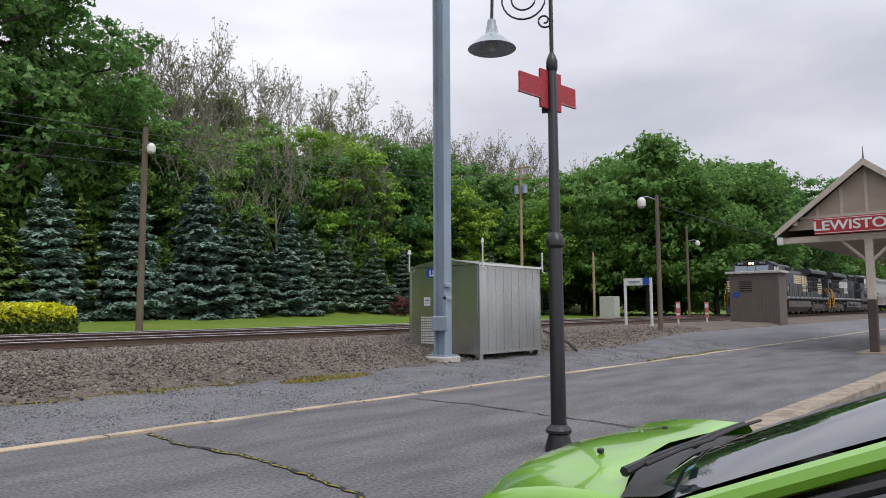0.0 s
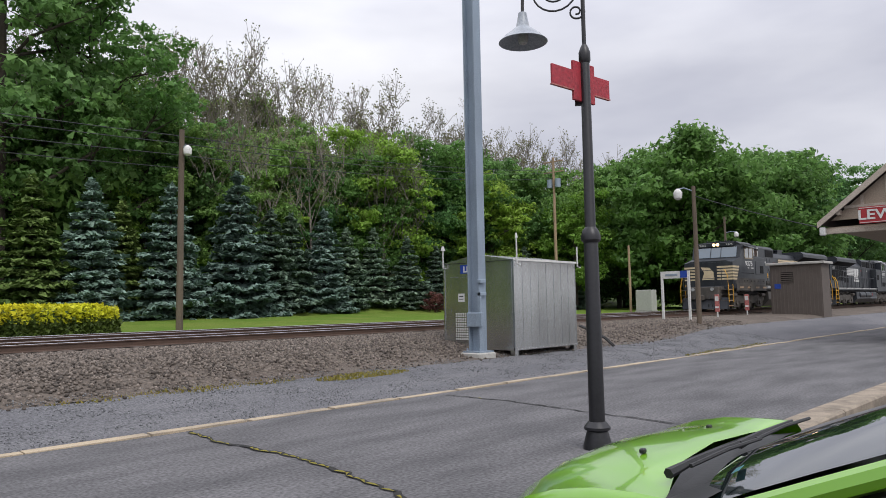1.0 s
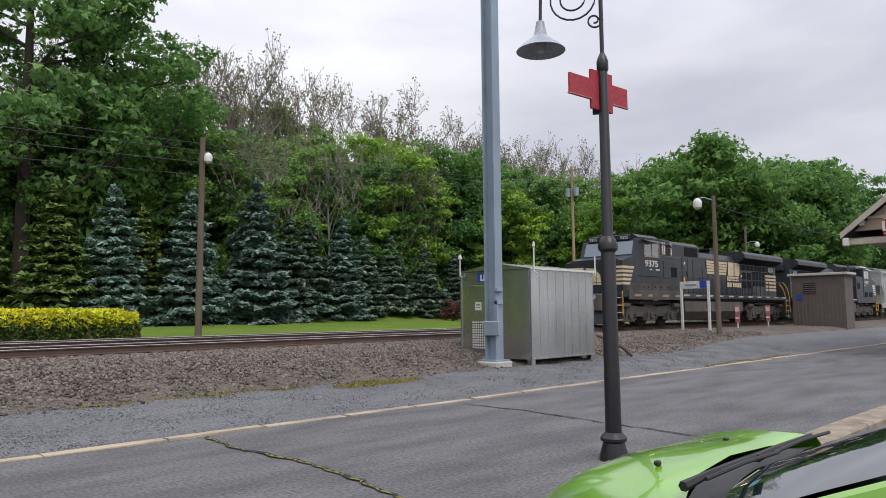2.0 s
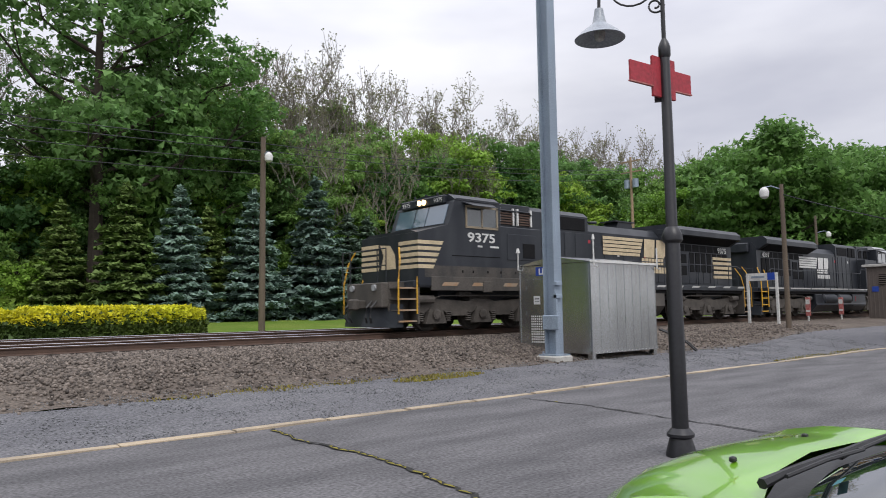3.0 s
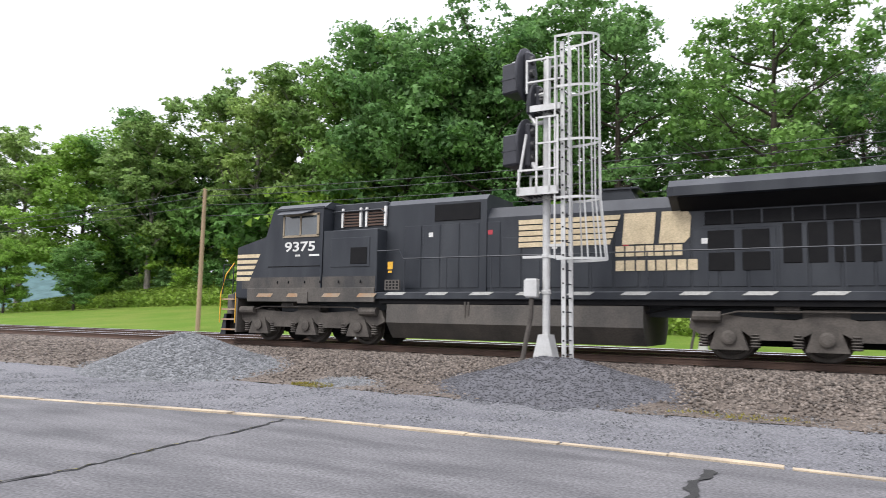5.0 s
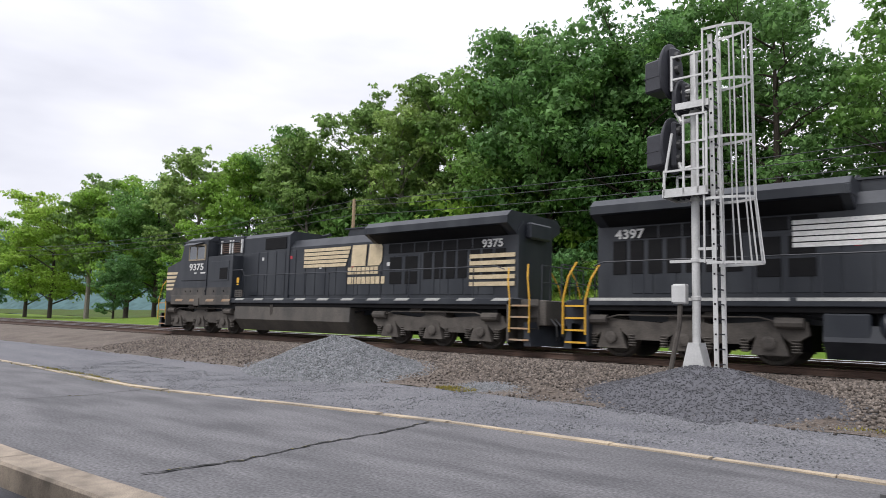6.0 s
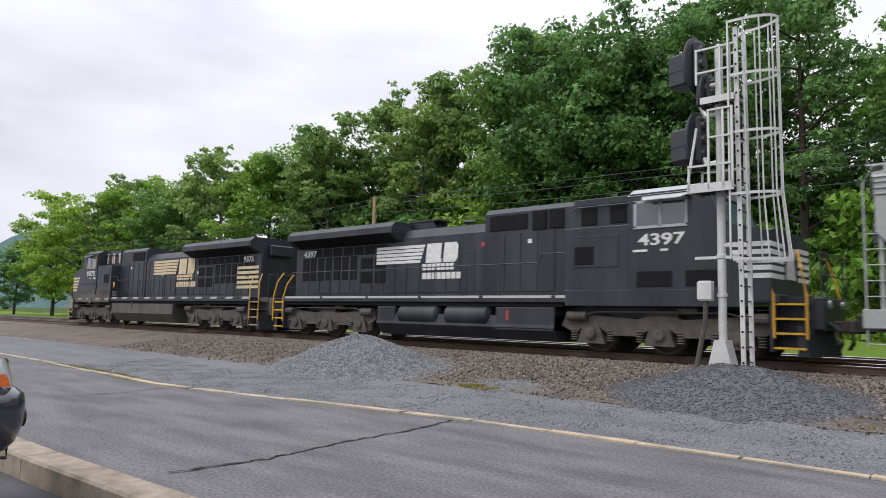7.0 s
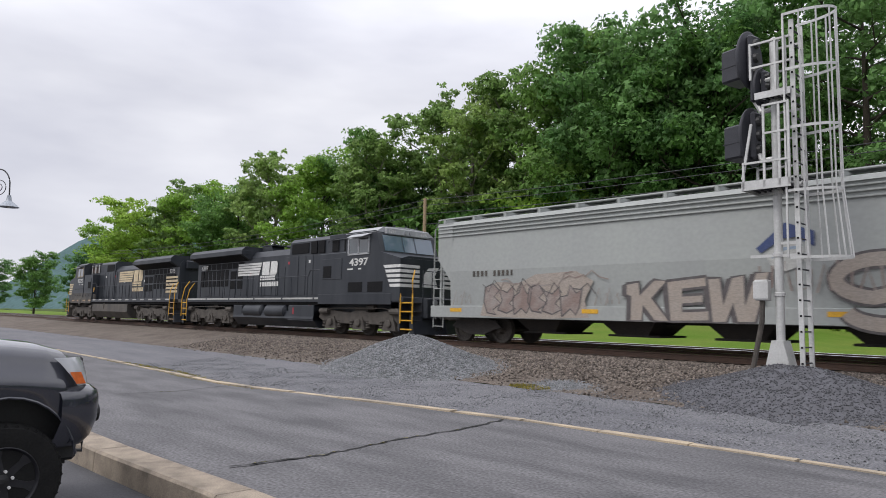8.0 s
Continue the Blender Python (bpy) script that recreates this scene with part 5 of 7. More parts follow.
    def stroke(pts, width, material, y):
        """A flat painted line with even width along the points."""
        s = Shape()
        ps = [Vector((a, b)) for a, b in pts]
        edge = []
        for k, p in enumerate(ps):
            d = (ps[min(k + 1, len(ps) - 1)] - ps[max(k - 1, 0)]).normalized() * (width / 2)
            edge.append(((p.x - d.y, p.y + d.x), (p.x + d.y, p.y - d.x)))
        n_ = len(edge)
        s.add([(a[0], y, a[1]) for a, b in edge] + [(b[0], y, b[1]) for a, b in edge], [(k, k + 1, n_ + k + 1, n_ + k) for k in range(n_ - 1)])
        part("graffiti_line", s, material, body)

    def outlined(pts, fill, y, w=0.07):
        patch_of("graffiti", pts, fill, y)
        stroke(pts + pts[:1], w, GRAFFITI_DARK, y - 0.006)

    rnd = random.Random(21)
    # a wild tangle of letters over a faint fill
    patch_of("graffiti", [(2.5, 0.9), (2.75, 1.75), (3.2, 2.0), (4.1, 1.92), (4.8, 2.2), (6.3, 2.25), (6.9, 1.95), (6.6, 1.4), (6.75, 0.9), (5.2, 0.84), (3.4, 0.86)], GRAFFITI_TAN, -1.586)
    for k, u in enumerate((2.7, 3.35, 3.95, 4.55, 5.15, 5.8)):
        b, tp = 0.92 + rnd.uniform(0, 0.12), 1.75 + rnd.uniform(-0.1, 0.15)
        forms = ([(0, tp), (0.35, tp + 0.12), (0.62, tp - 0.1), (0.4, tp - 0.3), (0.7, 1.3), (0.35, 1.1), (0.5, b), (0.1, b + 0.06), (-0.05, 1.35)],
                 [(-0.1, b + 0.1), (0.1, 1.4), (-0.05, tp), (0.3, tp - 0.12), (0.55, tp + 0.1), (0.6, 1.5), (0.4, 1.3), (0.66, b + 0.15), (0.3, b)],
                 [(0, b), (-0.06, 1.5), (0.2, tp - 0.2), (0.3, tp + 0.1), (0.52, 1.6), (0.72, tp), (0.62, 1.2), (0.5, b + 0.05), (0.3, 1.15)])
        outlined([(u + a, z) for a, z in forms[k % 3]], GRAFFITI_RUST, -1.589, 0.045)
    for k in range(11):
        u, z = 2.6 + 0.4 * k, rnd.uniform(1.7, 2.1)
        stroke([(u, z), (u + 0.25, z + rnd.uniform(-0.3, 0.25)), (u + 0.5, z + rnd.uniform(-0.15, 0.2)), (u + 0.8, z + rnd.uniform(-0.3, 0.3))], 0.035, GRAFFITI_RUST if k % 3 else GRAFFITI_DARK, -1.598)
    for u in (1.2, 1.6, 6.95, 7.3):
        stroke([(u, 1.25), (u + 0.15, 1.75), (u + 0.22, 1.3), (u + 0.4, 1.6), (u + 0.45, 1.3)], 0.03, GRAFFITI_RUST, -1.595)
    # three broad block letters, shadowed
    letters = ((7.95, [(0, 1.85), (0.42, 1.9), (0.42, 1.55), (0.85, 1.95), (1.25, 1.9), (0.8, 1.45), (1.3, 0.85), (0.85, 0.84), (0.52, 1.25), (0.5, 0.84), (0.12, 0.84), (0.14, 1.5), (0, 1.55)]),
               (9.15, [(0, 1.9), (1.1, 2.0), (1.1, 1.72), (0.45, 1.66), (0.45, 1.52), (1.0, 1.55), (1.0, 1.32), (0.45, 1.28), (0.45, 1.12), (1.15, 1.15), (1.15, 0.86), (0.1, 0.84)]),
               (10.25, [(0, 1.95), (0.36, 1.95), (0.42, 1.3), (0.62, 1.95), (0.95, 2.0), (0.95, 1.3), (1.2, 2.05), (1.55, 2.05), (1.2, 0.86), (0.75, 0.84), (0.66, 1.3), (0.5, 0.84), (0.12, 0.84)]))
    for u0, pts in letters:
        patch_of("graffiti_shadow", [(u0 + a - 0.12, z - 0.03 if z > 0.9 else z) for a, z in pts], GRAFFITI_DARK, -1.585)
        outlined([(u0 + a, z) for a, z in pts], GRAFFITI_TAN, -1.589)
    for k in range(8):
        u = 11.55 + k * 0.42
        zt = 2.2 + 0.12 * math.sin(k * 2.1)
        stroke([(u, 1.55), (u + 0.16, zt), (u + 0.3, 1.6)] if k % 2 else [(u, zt), (u + 0.05, 1.6), (u + 0.28, 1.7), (u + 0.3, zt)], 0.05, GRAFFITI_RUST, -1.59)
    curve = [(14.1 + 0.75 * math.cos(a) * 1.2, 1.85 + 0.42 * math.sin(a)) for a in [math.radians(30 + 12 * k) for k in range(20)]] + [(14.2 + 0.75 * math.cos(a) * 1.1, 1.2 + 0.34 * math.sin(a)) for a in [math.radians(80 - 13 * k) for k in range(20)]]
    stroke(curve, 0.42, GRAFFITI_DARK, -1.586)
    stroke(curve, 0.3, GRAFFITI_TAN, -1.592)
    return t


V = 14.85
LOCO1_X0, LOCO2_X0, HOPPER_X0 = 58.6, 98.45, 101.05
loco1 = locomotive(pose(LOCO1_X0, TRACK_Y, RAIL_Z), "black diesel locomotive with cream stripes and dusty lower side", False, (14.15, 16.1, 18.05), 20.3)
loco2 = locomotive(pose(LOCO2_X0, TRACK_Y, RAIL_Z), "black diesel locomotive with white stripes running long hood first", True, (13.55, 15.5, 17.45), 19.2)
hop1 = hopper(pose(HOPPER_X0, TRACK_Y, RAIL_Z))
TRAIN = [(loco1, LOCO1_X0, 0), (loco2, LOCO2_X0, 0), (hop1, HOPPER_X0, 0)]


# ---- equipment shed and steel post ----
def shed():
    x0, x1, y0, y1, z0, z1 = 15.9, 19.05, 11.5, 14.2, 0.36, 2.92
    t = empty("equipment_shed", pose(0, 0, 0), "bare aluminium railway equipment shed on short legs", "shed")
    part("shell", Shape().box(x0, x1, y0, y1, z0, z1, 0.015), ALU, t)
    ym = (y0 + y1) / 2
    part("roof", Shape().add([(x0 - 0.06, y0 - 0.06, z1), (x0 - 0.06, ym, z1 + 0.22), (x0 - 0.06, y1 + 0.06, z1), (x1 + 0.06, y0 - 0.06, z1), (x1 + 0.06, ym, z1 + 0.22), (x1 + 0.06, y1 + 0.06, z1)], [(0, 1, 4, 3), (1, 2, 5, 4), (0, 2, 1), (3, 4, 5), (0, 3, 5, 2)]), ALU, t)
    for k in range(9):
        x = x0 + 0.03 + k * (x1 - x0 - 0.06) / 8
        part("panel_seam", Shape().box(x - 0.01, x + 0.01, y0 - 0.008, y0, z0 + 0.08, z1), ALU, t)
    for k in range(18):
        x = x0 + 0.12 + k * (x1 - x0 - 0.24) / 17
        part("rivet", Shape().box(x - 0.008, x + 0.008, y0 - 0.028, y0 - 0.02, z0 + 0.03, z0 + 0.046), WHITE, t)
    part("eaves_trim", Shape().box(x0 - 0.07, x1 + 0.07, y0 - 0.075, y0 - 0.055, z1 - 0.03, z1 + 0.03), WHITE, t)
    for y in (y0, y1):
        part("corner_post", Shape().box(x0 - 0.02, x0 + 0.05, y - 0.025, y + 0.025, z0 - 0.02, z1), ALU, t)
    part("skirt", Shape().box(x0, x1, y0 - 0.02, y0, z0, z0 + 0.08).box(x0 - 0.02, x0, y0, y1, z0, z0 + 0.08), ALU, t)
    for x in (x0 + 0.1, x1 - 0.1):
        for y in (y0 + 0.1, y1 - 0.1):
            part("leg", Shape().box(x - 0.08, x + 0.08, y - 0.08, y + 0.08, 0.05, z0), ALU, t)
    door = part("door", Shape().box(x0 - 0.03, x0, 12.95, 13.95, z0 + 0.12, z1 - 0.42, 0.008), ALU, t)
    part("handle", Shape().box(x0 - 0.09, x0 - 0.03, 13.0, 13.06, 1.55, 1.6), WHITE, door)
    part("notice", Shape().box(x0 - 0.036, x0 - 0.03, 13.35, 13.6, 1.75, 2.0), WHITE, door, "white paper notice")
    part("notice_bar", Shape().box(x0 - 0.038, x0 - 0.036, 13.39, 13.56, 1.9, 1.93).box(x0 - 0.038, x0 - 0.036, 13.39, 13.56, 1.82, 1.84), SIGNAL_BLACK, door)
    for k in range(3):
        part("hinge", Shape().box(x0 - 0.045, x0 - 0.03, 13.9, 13.98, 0.7 + k * 0.75, 0.8 + k * 0.75), ALU, door)
    for i in range(8):
        for j in range(11):
            part("vent_slot", Shape().box(x0 - 0.034, x0 - 0.029, 13.15 + i * 0.075, 13.195 + i * 0.075, 0.62 + j * 0.075, 0.67 + j * 0.075), WHITE, door)
    part("end_panel", Shape().box(x0 - 0.012, x0, y0 + 0.06, 12.0, z0 + 0.1, z1 - 0.05), ALU, t)
    sg = part("name_sign", Shape().box(x0 - 0.03, x0, 12.55, 13.5, z1 - 0.32, z1 - 0.06), BLUE_SIGN, t, "blue enamel name sign")
    writing("sign_letters", "LE", WHITE, sg, pose(x0 - 0.034, 13.25, z1 - 0.28, 0, 0, -90), 0.17, 1.1, 0.01)
    for x, y, h, top in ((x0 - 0.1, y1 - 0.05, 0.55, 0.07), (x0 + 0.02, y0 - 0.12, 0.75, 0.045), (x1 - 0.02, y0 - 0.1, 0.5, 0.02)):
        part("aerial", Shape().tube([(x + 0.15, y, z1 - 0.15), (x, y, z1 - 0.12), (x, y, z1 + h)], 0.022, 8).tube([(x, y, z1 + h - 0.14), (x, y, z1 + h)], [top, top * 0.5], 8), WHITE, t)


shed()

post = empty("steel_post", pose(14.9, 12.0, 0.30), "tall galvanised blue-grey steel column bolted to a concrete foot", "steel post")
H = [(-0.16, -0.2), (0.14, -0.2), (0.14, -0.16), (0.01, -0.16), (0.01, 0.16), (0.14, 0.16), (0.14, 0.2), (-0.16, 0.2), (-0.16, 0.16), (-0.03, 0.16), (-0.03, -0.16), (-0.16, -0.16)]
part("column", Shape().add([(x, y, 0.1) for x, y in H] + [(x, y, 14.0) for x, y in H], [tuple(range(12)), tuple(range(23, 11, -1))] + [(k, (k + 1) % 12, (k + 1) % 12 + 12, k + 12) for k in range(12)]), GALV, post)
part("base_plate", Shape().box(-0.3, 0.3, -0.3, 0.3, 0.06, 0.1), GALV, post)
part("footing", Shape().box(-0.34, 0.34, -0.36, 0.36, -0.3, 0.06, 0.03), CONCRETE_PALE, post, "pale concrete block")
part("bracket", Shape().box(-0.22, -0.14, -0.34, 0.22, 0.75, 1.15, 0.02).box(-0.2, -0.12, -0.28, -0.18, 1.15, 1.75), GALV, post)
for z in (1.6, 1.95):
    part("clamp", Shape().box(-0.2, 0.05, -0.3, -0.18, z, z + 0.1, 0.01), GALV, post)
for y in (-0.22, 0.22):
    part("anchor_bolt", Shape().tube([(-0.2, y, 0.1), (-0.2, y, 0.17)], 0.025, 8), GALV, post)


# ---- platform lamps ----
def lamp(m, sign):
    t = empty("platform_lamp", m, "black platform lamp post with grey shade" + (" and blank red sign" if sign else ""), "street lamp", "platform lamps")
    part("base", Shape().turned([(0.17, -0.05), (0.165, 0.04), (0.12, 0.2), (0.15, 0.22), (0.15, 0.25), (0.115, 0.29), (0.095, 0.31)], n=24), BLACK_PAINT, t, smooth=True)
    part("post", Shape().turned([(0.092, 0.3), (0.082, 2.45), (0.064, 2.5), (0.056, 4.6), (0.045, 4.66)], n=20), BLACK_PAINT, t, smooth=True)
    part("collar", Shape().turned([(0.09, 2.38), (0.115, 2.41), (0.115, 2.46), (0.09, 2.53), (0.06, 2.57)], n=20), BLACK_PAINT, t, smooth=True)
    part("ring", Shape().turned([(0.058, 4.55), (0.07, 4.58), (0.07, 4.68), (0.05, 4.74), (0.03, 4.78)], n=20), BLACK_PAINT, t, smooth=True)
    part("finial_rod", Shape().tube([(0, 0, 4.7), (0, 0, 6.0)], 0.026, 10), BLACK_PAINT, t)
    arm = []
    for k in range(22):
        a = math.pi * k / 21
        arm.append((0.0 - 0.36 + 0.36 * math.cos(a), 0, 5.55 + 0.5 * math.sin(a)))
    arm = [(0, 0, 5.2)] + arm + [(-0.73, 0, 5.22)]
    part("arm", Shape().tube(arm, 0.02, 8), BLACK_PAINT, t, smooth=True)
    for cx, cz, r0, turns in ((-0.36, 5.5, 0.3, 1.8), (-0.08, 5.2, 0.1, 1.3)):
        pts = []
        for k in range(40):
            a = k / 39 * turns * 2 * math.pi
            r = r0 * (1 - 0.72 * k / 39)
            pts.append((cx + r * math.cos(a), 0, cz - r * math.sin(a)))
        part("scroll", Shape().tube(pts, 0.012, 6), BLACK_PAINT, t)
    sh = part("shade", Shape().turned([(0.05, 5.24), (0.06, 5.18), (0.085, 5.06), (0.12, 5.03), (0.22, 4.95), (0.30, 4.87), (0.29, 4.865), (0.21, 4.935), (0.1, 5.0), (0.04, 5.02)], -0.73, 0, 28), LAMP_GREY, t, "grey enamelled bell shade", smooth=True)
    part("bulb", Shape().turned([(0.03, 5.03), (0.06, 4.98), (0.07, 4.92), (0.05, 4.86), (0.01, 4.84)], -0.73, 0, 14), LAMP_INNER, sh, smooth=True)
    if sign:
        s = part("sign_board", Shape().box(-0.68, 0.40, -0.015, 0.015, 4.18, 4.42, 0.004).box(-0.30, 0.10, -0.018, 0.018, 4.06, 4.54, 0.004), RED_SIGN, t, "blank red painted board")
        s.matrix_basis = pose(0.04, 0.11, 0.02, 0, 0, 50)
        rim = part("sign_rim", Shape().box(-0.69, 0.41, -0.017, 0.017, 4.17, 4.185), RED_WORN, s)
        part("sign_plate", Shape().box(-0.13, -0.04, 0.03, 0.07, 4.05, 4.5), BLACK_PAINT, t)
    return t


lamp1 = lamp(pose(7.51, 3.76, 0.0, 0, 0, -56), True)
lamp2 = lamp(pose(-24.6, 3.3, 0.0, 0, 0, 225), False)


# ---- station, hut, signs and poles up the line ----
def station():
    t = empty("station_canopy", pose(0, 0, 0), "tan station building with gabled roof and red name sign", "station")
    x0, x1, ym, hw, ez, az = 29.0, 44.0, 4.05, 2.95, 4.55, 6.95
    for s in (-1, 1):
        part("roof_slope", Shape().add([(x0 - 0.3, ym, az), (x0 - 0.3, ym + s * hw, ez), (x1, ym + s * hw, ez), (x1, ym, az), (x0 - 0.3, ym, az - 0.16), (x0 - 0.3, ym + s * hw, ez - 0.16), (x1, ym + s * hw, ez - 0.16), (x1, ym, az - 0.16)], [(0, 1, 2, 3), (7, 6, 5, 4), (0, 4, 5, 1), (1, 5, 6, 2), (2, 6, 7, 3)]), ROOF_DARK, t)
        part("barge_board", Shape().add([(x0 - 0.34, ym, az + 0.02), (x0 - 0.34, ym + s * (hw + 0.1), ez - 0.06), (x0 - 0.34, ym + s * (hw + 0.1), ez - 0.28), (x0 - 0.34, ym, az - 0.24), (x0 - 0.28, ym, az + 0.02), (x0 - 0.28, ym + s * (hw + 0.1), ez - 0.06), (x0 - 0.28, ym + s * (hw + 0.1), ez - 0.28), (x0 - 0.28, ym, az - 0.24)], [(0, 1, 2, 3), (7, 6, 5, 4), (3, 2, 6, 7), (0, 4, 5, 1), (1, 5, 6, 2)]), TAN_TRIM, t)
        part("rafter_end", Shape().box(x0 - 0.25, x0, ym + s * (hw - 0.6) - 0.07, ym + s * (hw - 0.6) + 0.07, 4.72, 4.9), TAN_TRIM, t)
    part("gable_wall", Shape().add([(x0, ym - hw + 0.3, ez), (x0, ym + hw - 0.3, ez), (x0, ym, az - 0.2), (x0 + 0.15, ym - hw + 0.3, ez), (x0 + 0.15, ym + hw - 0.3, ez), (x0 + 0.15, ym, az - 0.2)], [(0, 1, 2), (5, 4, 3), (0, 3, 4, 1), (1, 4, 5, 2), (2, 5, 3, 0)]), TAN_WALL, t)
    for k in range(5):
        y = ym - 1.6 + k * 0.8
        part("gable_batten", Shape().box(x0 - 0.03, x0, y - 0.05, y + 0.05, ez, ez + max(0.2, (hw - 0.3 - abs(y - ym)) * 0.8)), TAN_TRIM, t)
    part("gable_rail", Shape().box(x0 - 0.04, x0, ym - 2.2, ym + 2.2, 4.95, 5.05), TAN_TRIM, t)
    part("tie_beam", Shape().box(x0 - 0.12, x0 + 0.12, ym - hw, ym + hw, 4.05, 4.24, 0.01), TAN_TRIM, t)
    sg = part("name_sign", Shape().box(x0 - 0.42, x0 - 0.36, ym - 1.62, ym + 1.65, 4.3, 4.9, 0.01), RED_STATION, t, "red station name board with white letters")
    part("sign_border", Shape().box(x0 - 0.43, x0 - 0.42, ym - 1.6, ym + 1.63, 4.85, 4.87).box(x0 - 0.43, x0 - 0.42, ym - 1.6, ym + 1.63, 4.33, 4.35), WHITE, sg)
    writing("sign_letters", "LEWISTOWN", WHITE, sg, pose(x0 - 0.435, ym, 4.45, 0, 0, -90), 0.34, 1.16, 0.01)
    for x in (x0, 33.5, 38.0, 42.5):
        for y in (ym, ym - 2.6):
            part("post", Shape().box(x - 0.13, x + 0.13, y - 0.13, y + 0.13, 1.9, 4.05, 0.02), TAN_TRIM, t)
            part("post_foot", Shape().box(x - 0.14, x + 0.14, y - 0.14, y + 0.14, 0.0, 1.9, 0.02), ROOF_DARK, t)
            part("brace", Shape().tube([(x, y + 0.1, 3.3), (x, y + 0.85, 4.05)], 0.06, 6).tube([(x, y - 0.1, 3.3), (x, y - 0.85, 4.05)], 0.06, 6), TAN_TRIM, t)
    part("ceiling", Shape().box(x0, x1, ym - hw + 0.1, ym + hw - 0.1, 4.24, 4.3), TAN_WALL, t)
    part("spike", Shape().tube([(x0 - 0.2, ym, az), (x0 - 0.2, ym, az + 0.45)], [0.03, 0.008], 6), ROOF_DARK, t)
    part("base_slab", Shape().box(28.5, 45, 1.5, 4.6, 0.0, 0.05), CONCRETE, t)
    part("gutter_lamp", Shape().box(28.7, 28.9, 6.85, 7.05, 4.0, 4.3, 0.03), WHITE, t)


station()

hut = empty("trackside_hut", pose(0, 0, 0), "brown corrugated trackside hut with a flat roof", "hut")
part("wall_shell", Shape().box(46, 47.6, 11.75, 14.7, 0.5, 3.75), HUT_BROWN, hut)
for k in range(14):
    part("board_rib", Shape().box(45.97, 46, 11.8 + k * 0.212, 11.85 + k * 0.212, 0.72, 3.75), HUT_BROWN, hut)
part("roof", Shape().box(45.85, 47.75, 11.55, 14.9, 3.75, 3.9, 0.02), CONCRETE_PALE, hut)
vent = part("vent", Shape().box(45.95, 46, 13.35, 14.05, 2.7, 3.3), GRILLE, hut)
for k in range(5):
    part("slat", Shape().box(45.92, 45.96, 13.35, 14.05, 2.72 + k * 0.12, 2.78 + k * 0.12), HUT_BROWN, vent)
part("notice", Shape().box(45.96, 46, 14.1, 14.45, 2.3, 2.6), BLUE_SIGN, hut)

sgn = empty("platform_name_sign", pose(0, 0, 0), "white and blue station name sign on two posts", "sign")
for y in (13.85, 15.2):
    part("post", Shape().box(32.36, 32.46, y - 0.05, y + 0.05, 0.6, 3.1), WHITE, sgn)
part("panel", Shape().box(32.38, 32.44, 13.9, 15.15, 2.75, 3.1), WHITE, sgn)
part("blue_panel", Shape().box(32.36, 32.38, 13.9, 14.25, 2.77, 3.1), BLUE_SIGN, sgn)
part("name_bar", Shape().box(32.36, 32.38, 14.4, 15.0, 2.88, 2.97), GALV, sgn)
for x, y in ((38.4, 15.0), (43.0, 15.1)):
    mk = empty("track_marker", pose(x, y, 0.72), "small red and white warning marker board", "sign", "track markers")
    part("board", Shape().box(-0.03, 0.03, -0.12, 0.12, 0.3, 1.25, 0.01), RED_WORN, mk)
    part("white_bar", Shape().box(-0.04, -0.03, -0.1, 0.1, 0.9, 1.15).box(-0.04, -0.03, -0.1, 0.1, 0.5, 0.6), WHITE, mk)
    part("leg", Shape().box(-0.03, 0.03, -0.03, 0.03, -0.1, 0.3), WHITE, mk)


conduits = empty("bent_conduit", pose(20.6, 11.9, 0.35), "black flexible conduits rising from the gravel beside the shed", "conduit")
for dx, dy in ((0.0, 0.0), (0.28, 0.12)):
    part("pipe", Shape().tube([(dx - 0.35, dy + 0.3, 0.55), (dx, dy, 0.35), (dx + 0.25, dy - 0.3, 0.12), (dx + 0.45, dy - 0.5, -0.15)], 0.03, 8), BLACK_PLASTIC, conduits, smooth=True)


def pole(x, y, top, r, mat, label, lampside=None, cross=False):
    z = float(land(x, y)) - 0.2
    t = empty("utility_pole", pose(x, y, z), label, "utility pole", "poles")
    h = top - z
    part("shaft", Shape().tube([(0, 0, 0), (0, 0, h * 0.5), (0, 0, h)], [r, r * 0.9, r * 0.75], 12), mat, t, smooth=True)
    if lampside is not None:
        dx, dy, hz = lampside
        part("lamp_arm", Shape().tube([(0, 0, hz - z), (dx * 0.6, dy * 0.6, hz - z + 0.15), (dx, dy, hz - z + 0.1)], 0.025, 6), GALV, t)
        part("lamp_globe", Shape().turned([(0.05, hz - z + 0.12), (0.14, hz - z + 0.05), (0.2, hz - z - 0.08), (0.17, hz - z - 0.3), (0.08, hz - z - 0.38)], dx, dy, 14), WHITE, t, "white lamp globe", smooth=True)
    if cross:
        for q in (0.5, 1.6):
            part("crossarm", Shape().box(-0.07, 0.07, -1.2, 1.2, h - q, h - q + 0.12), POLE_PALE, t)
        for y_ in (-0.5, 0.5):
            part("transformer", Shape().tube([(0, y_, h - 3.2), (0, y_, h - 2.3)], 0.3, 12), GALV, t, smooth=True)
    return t


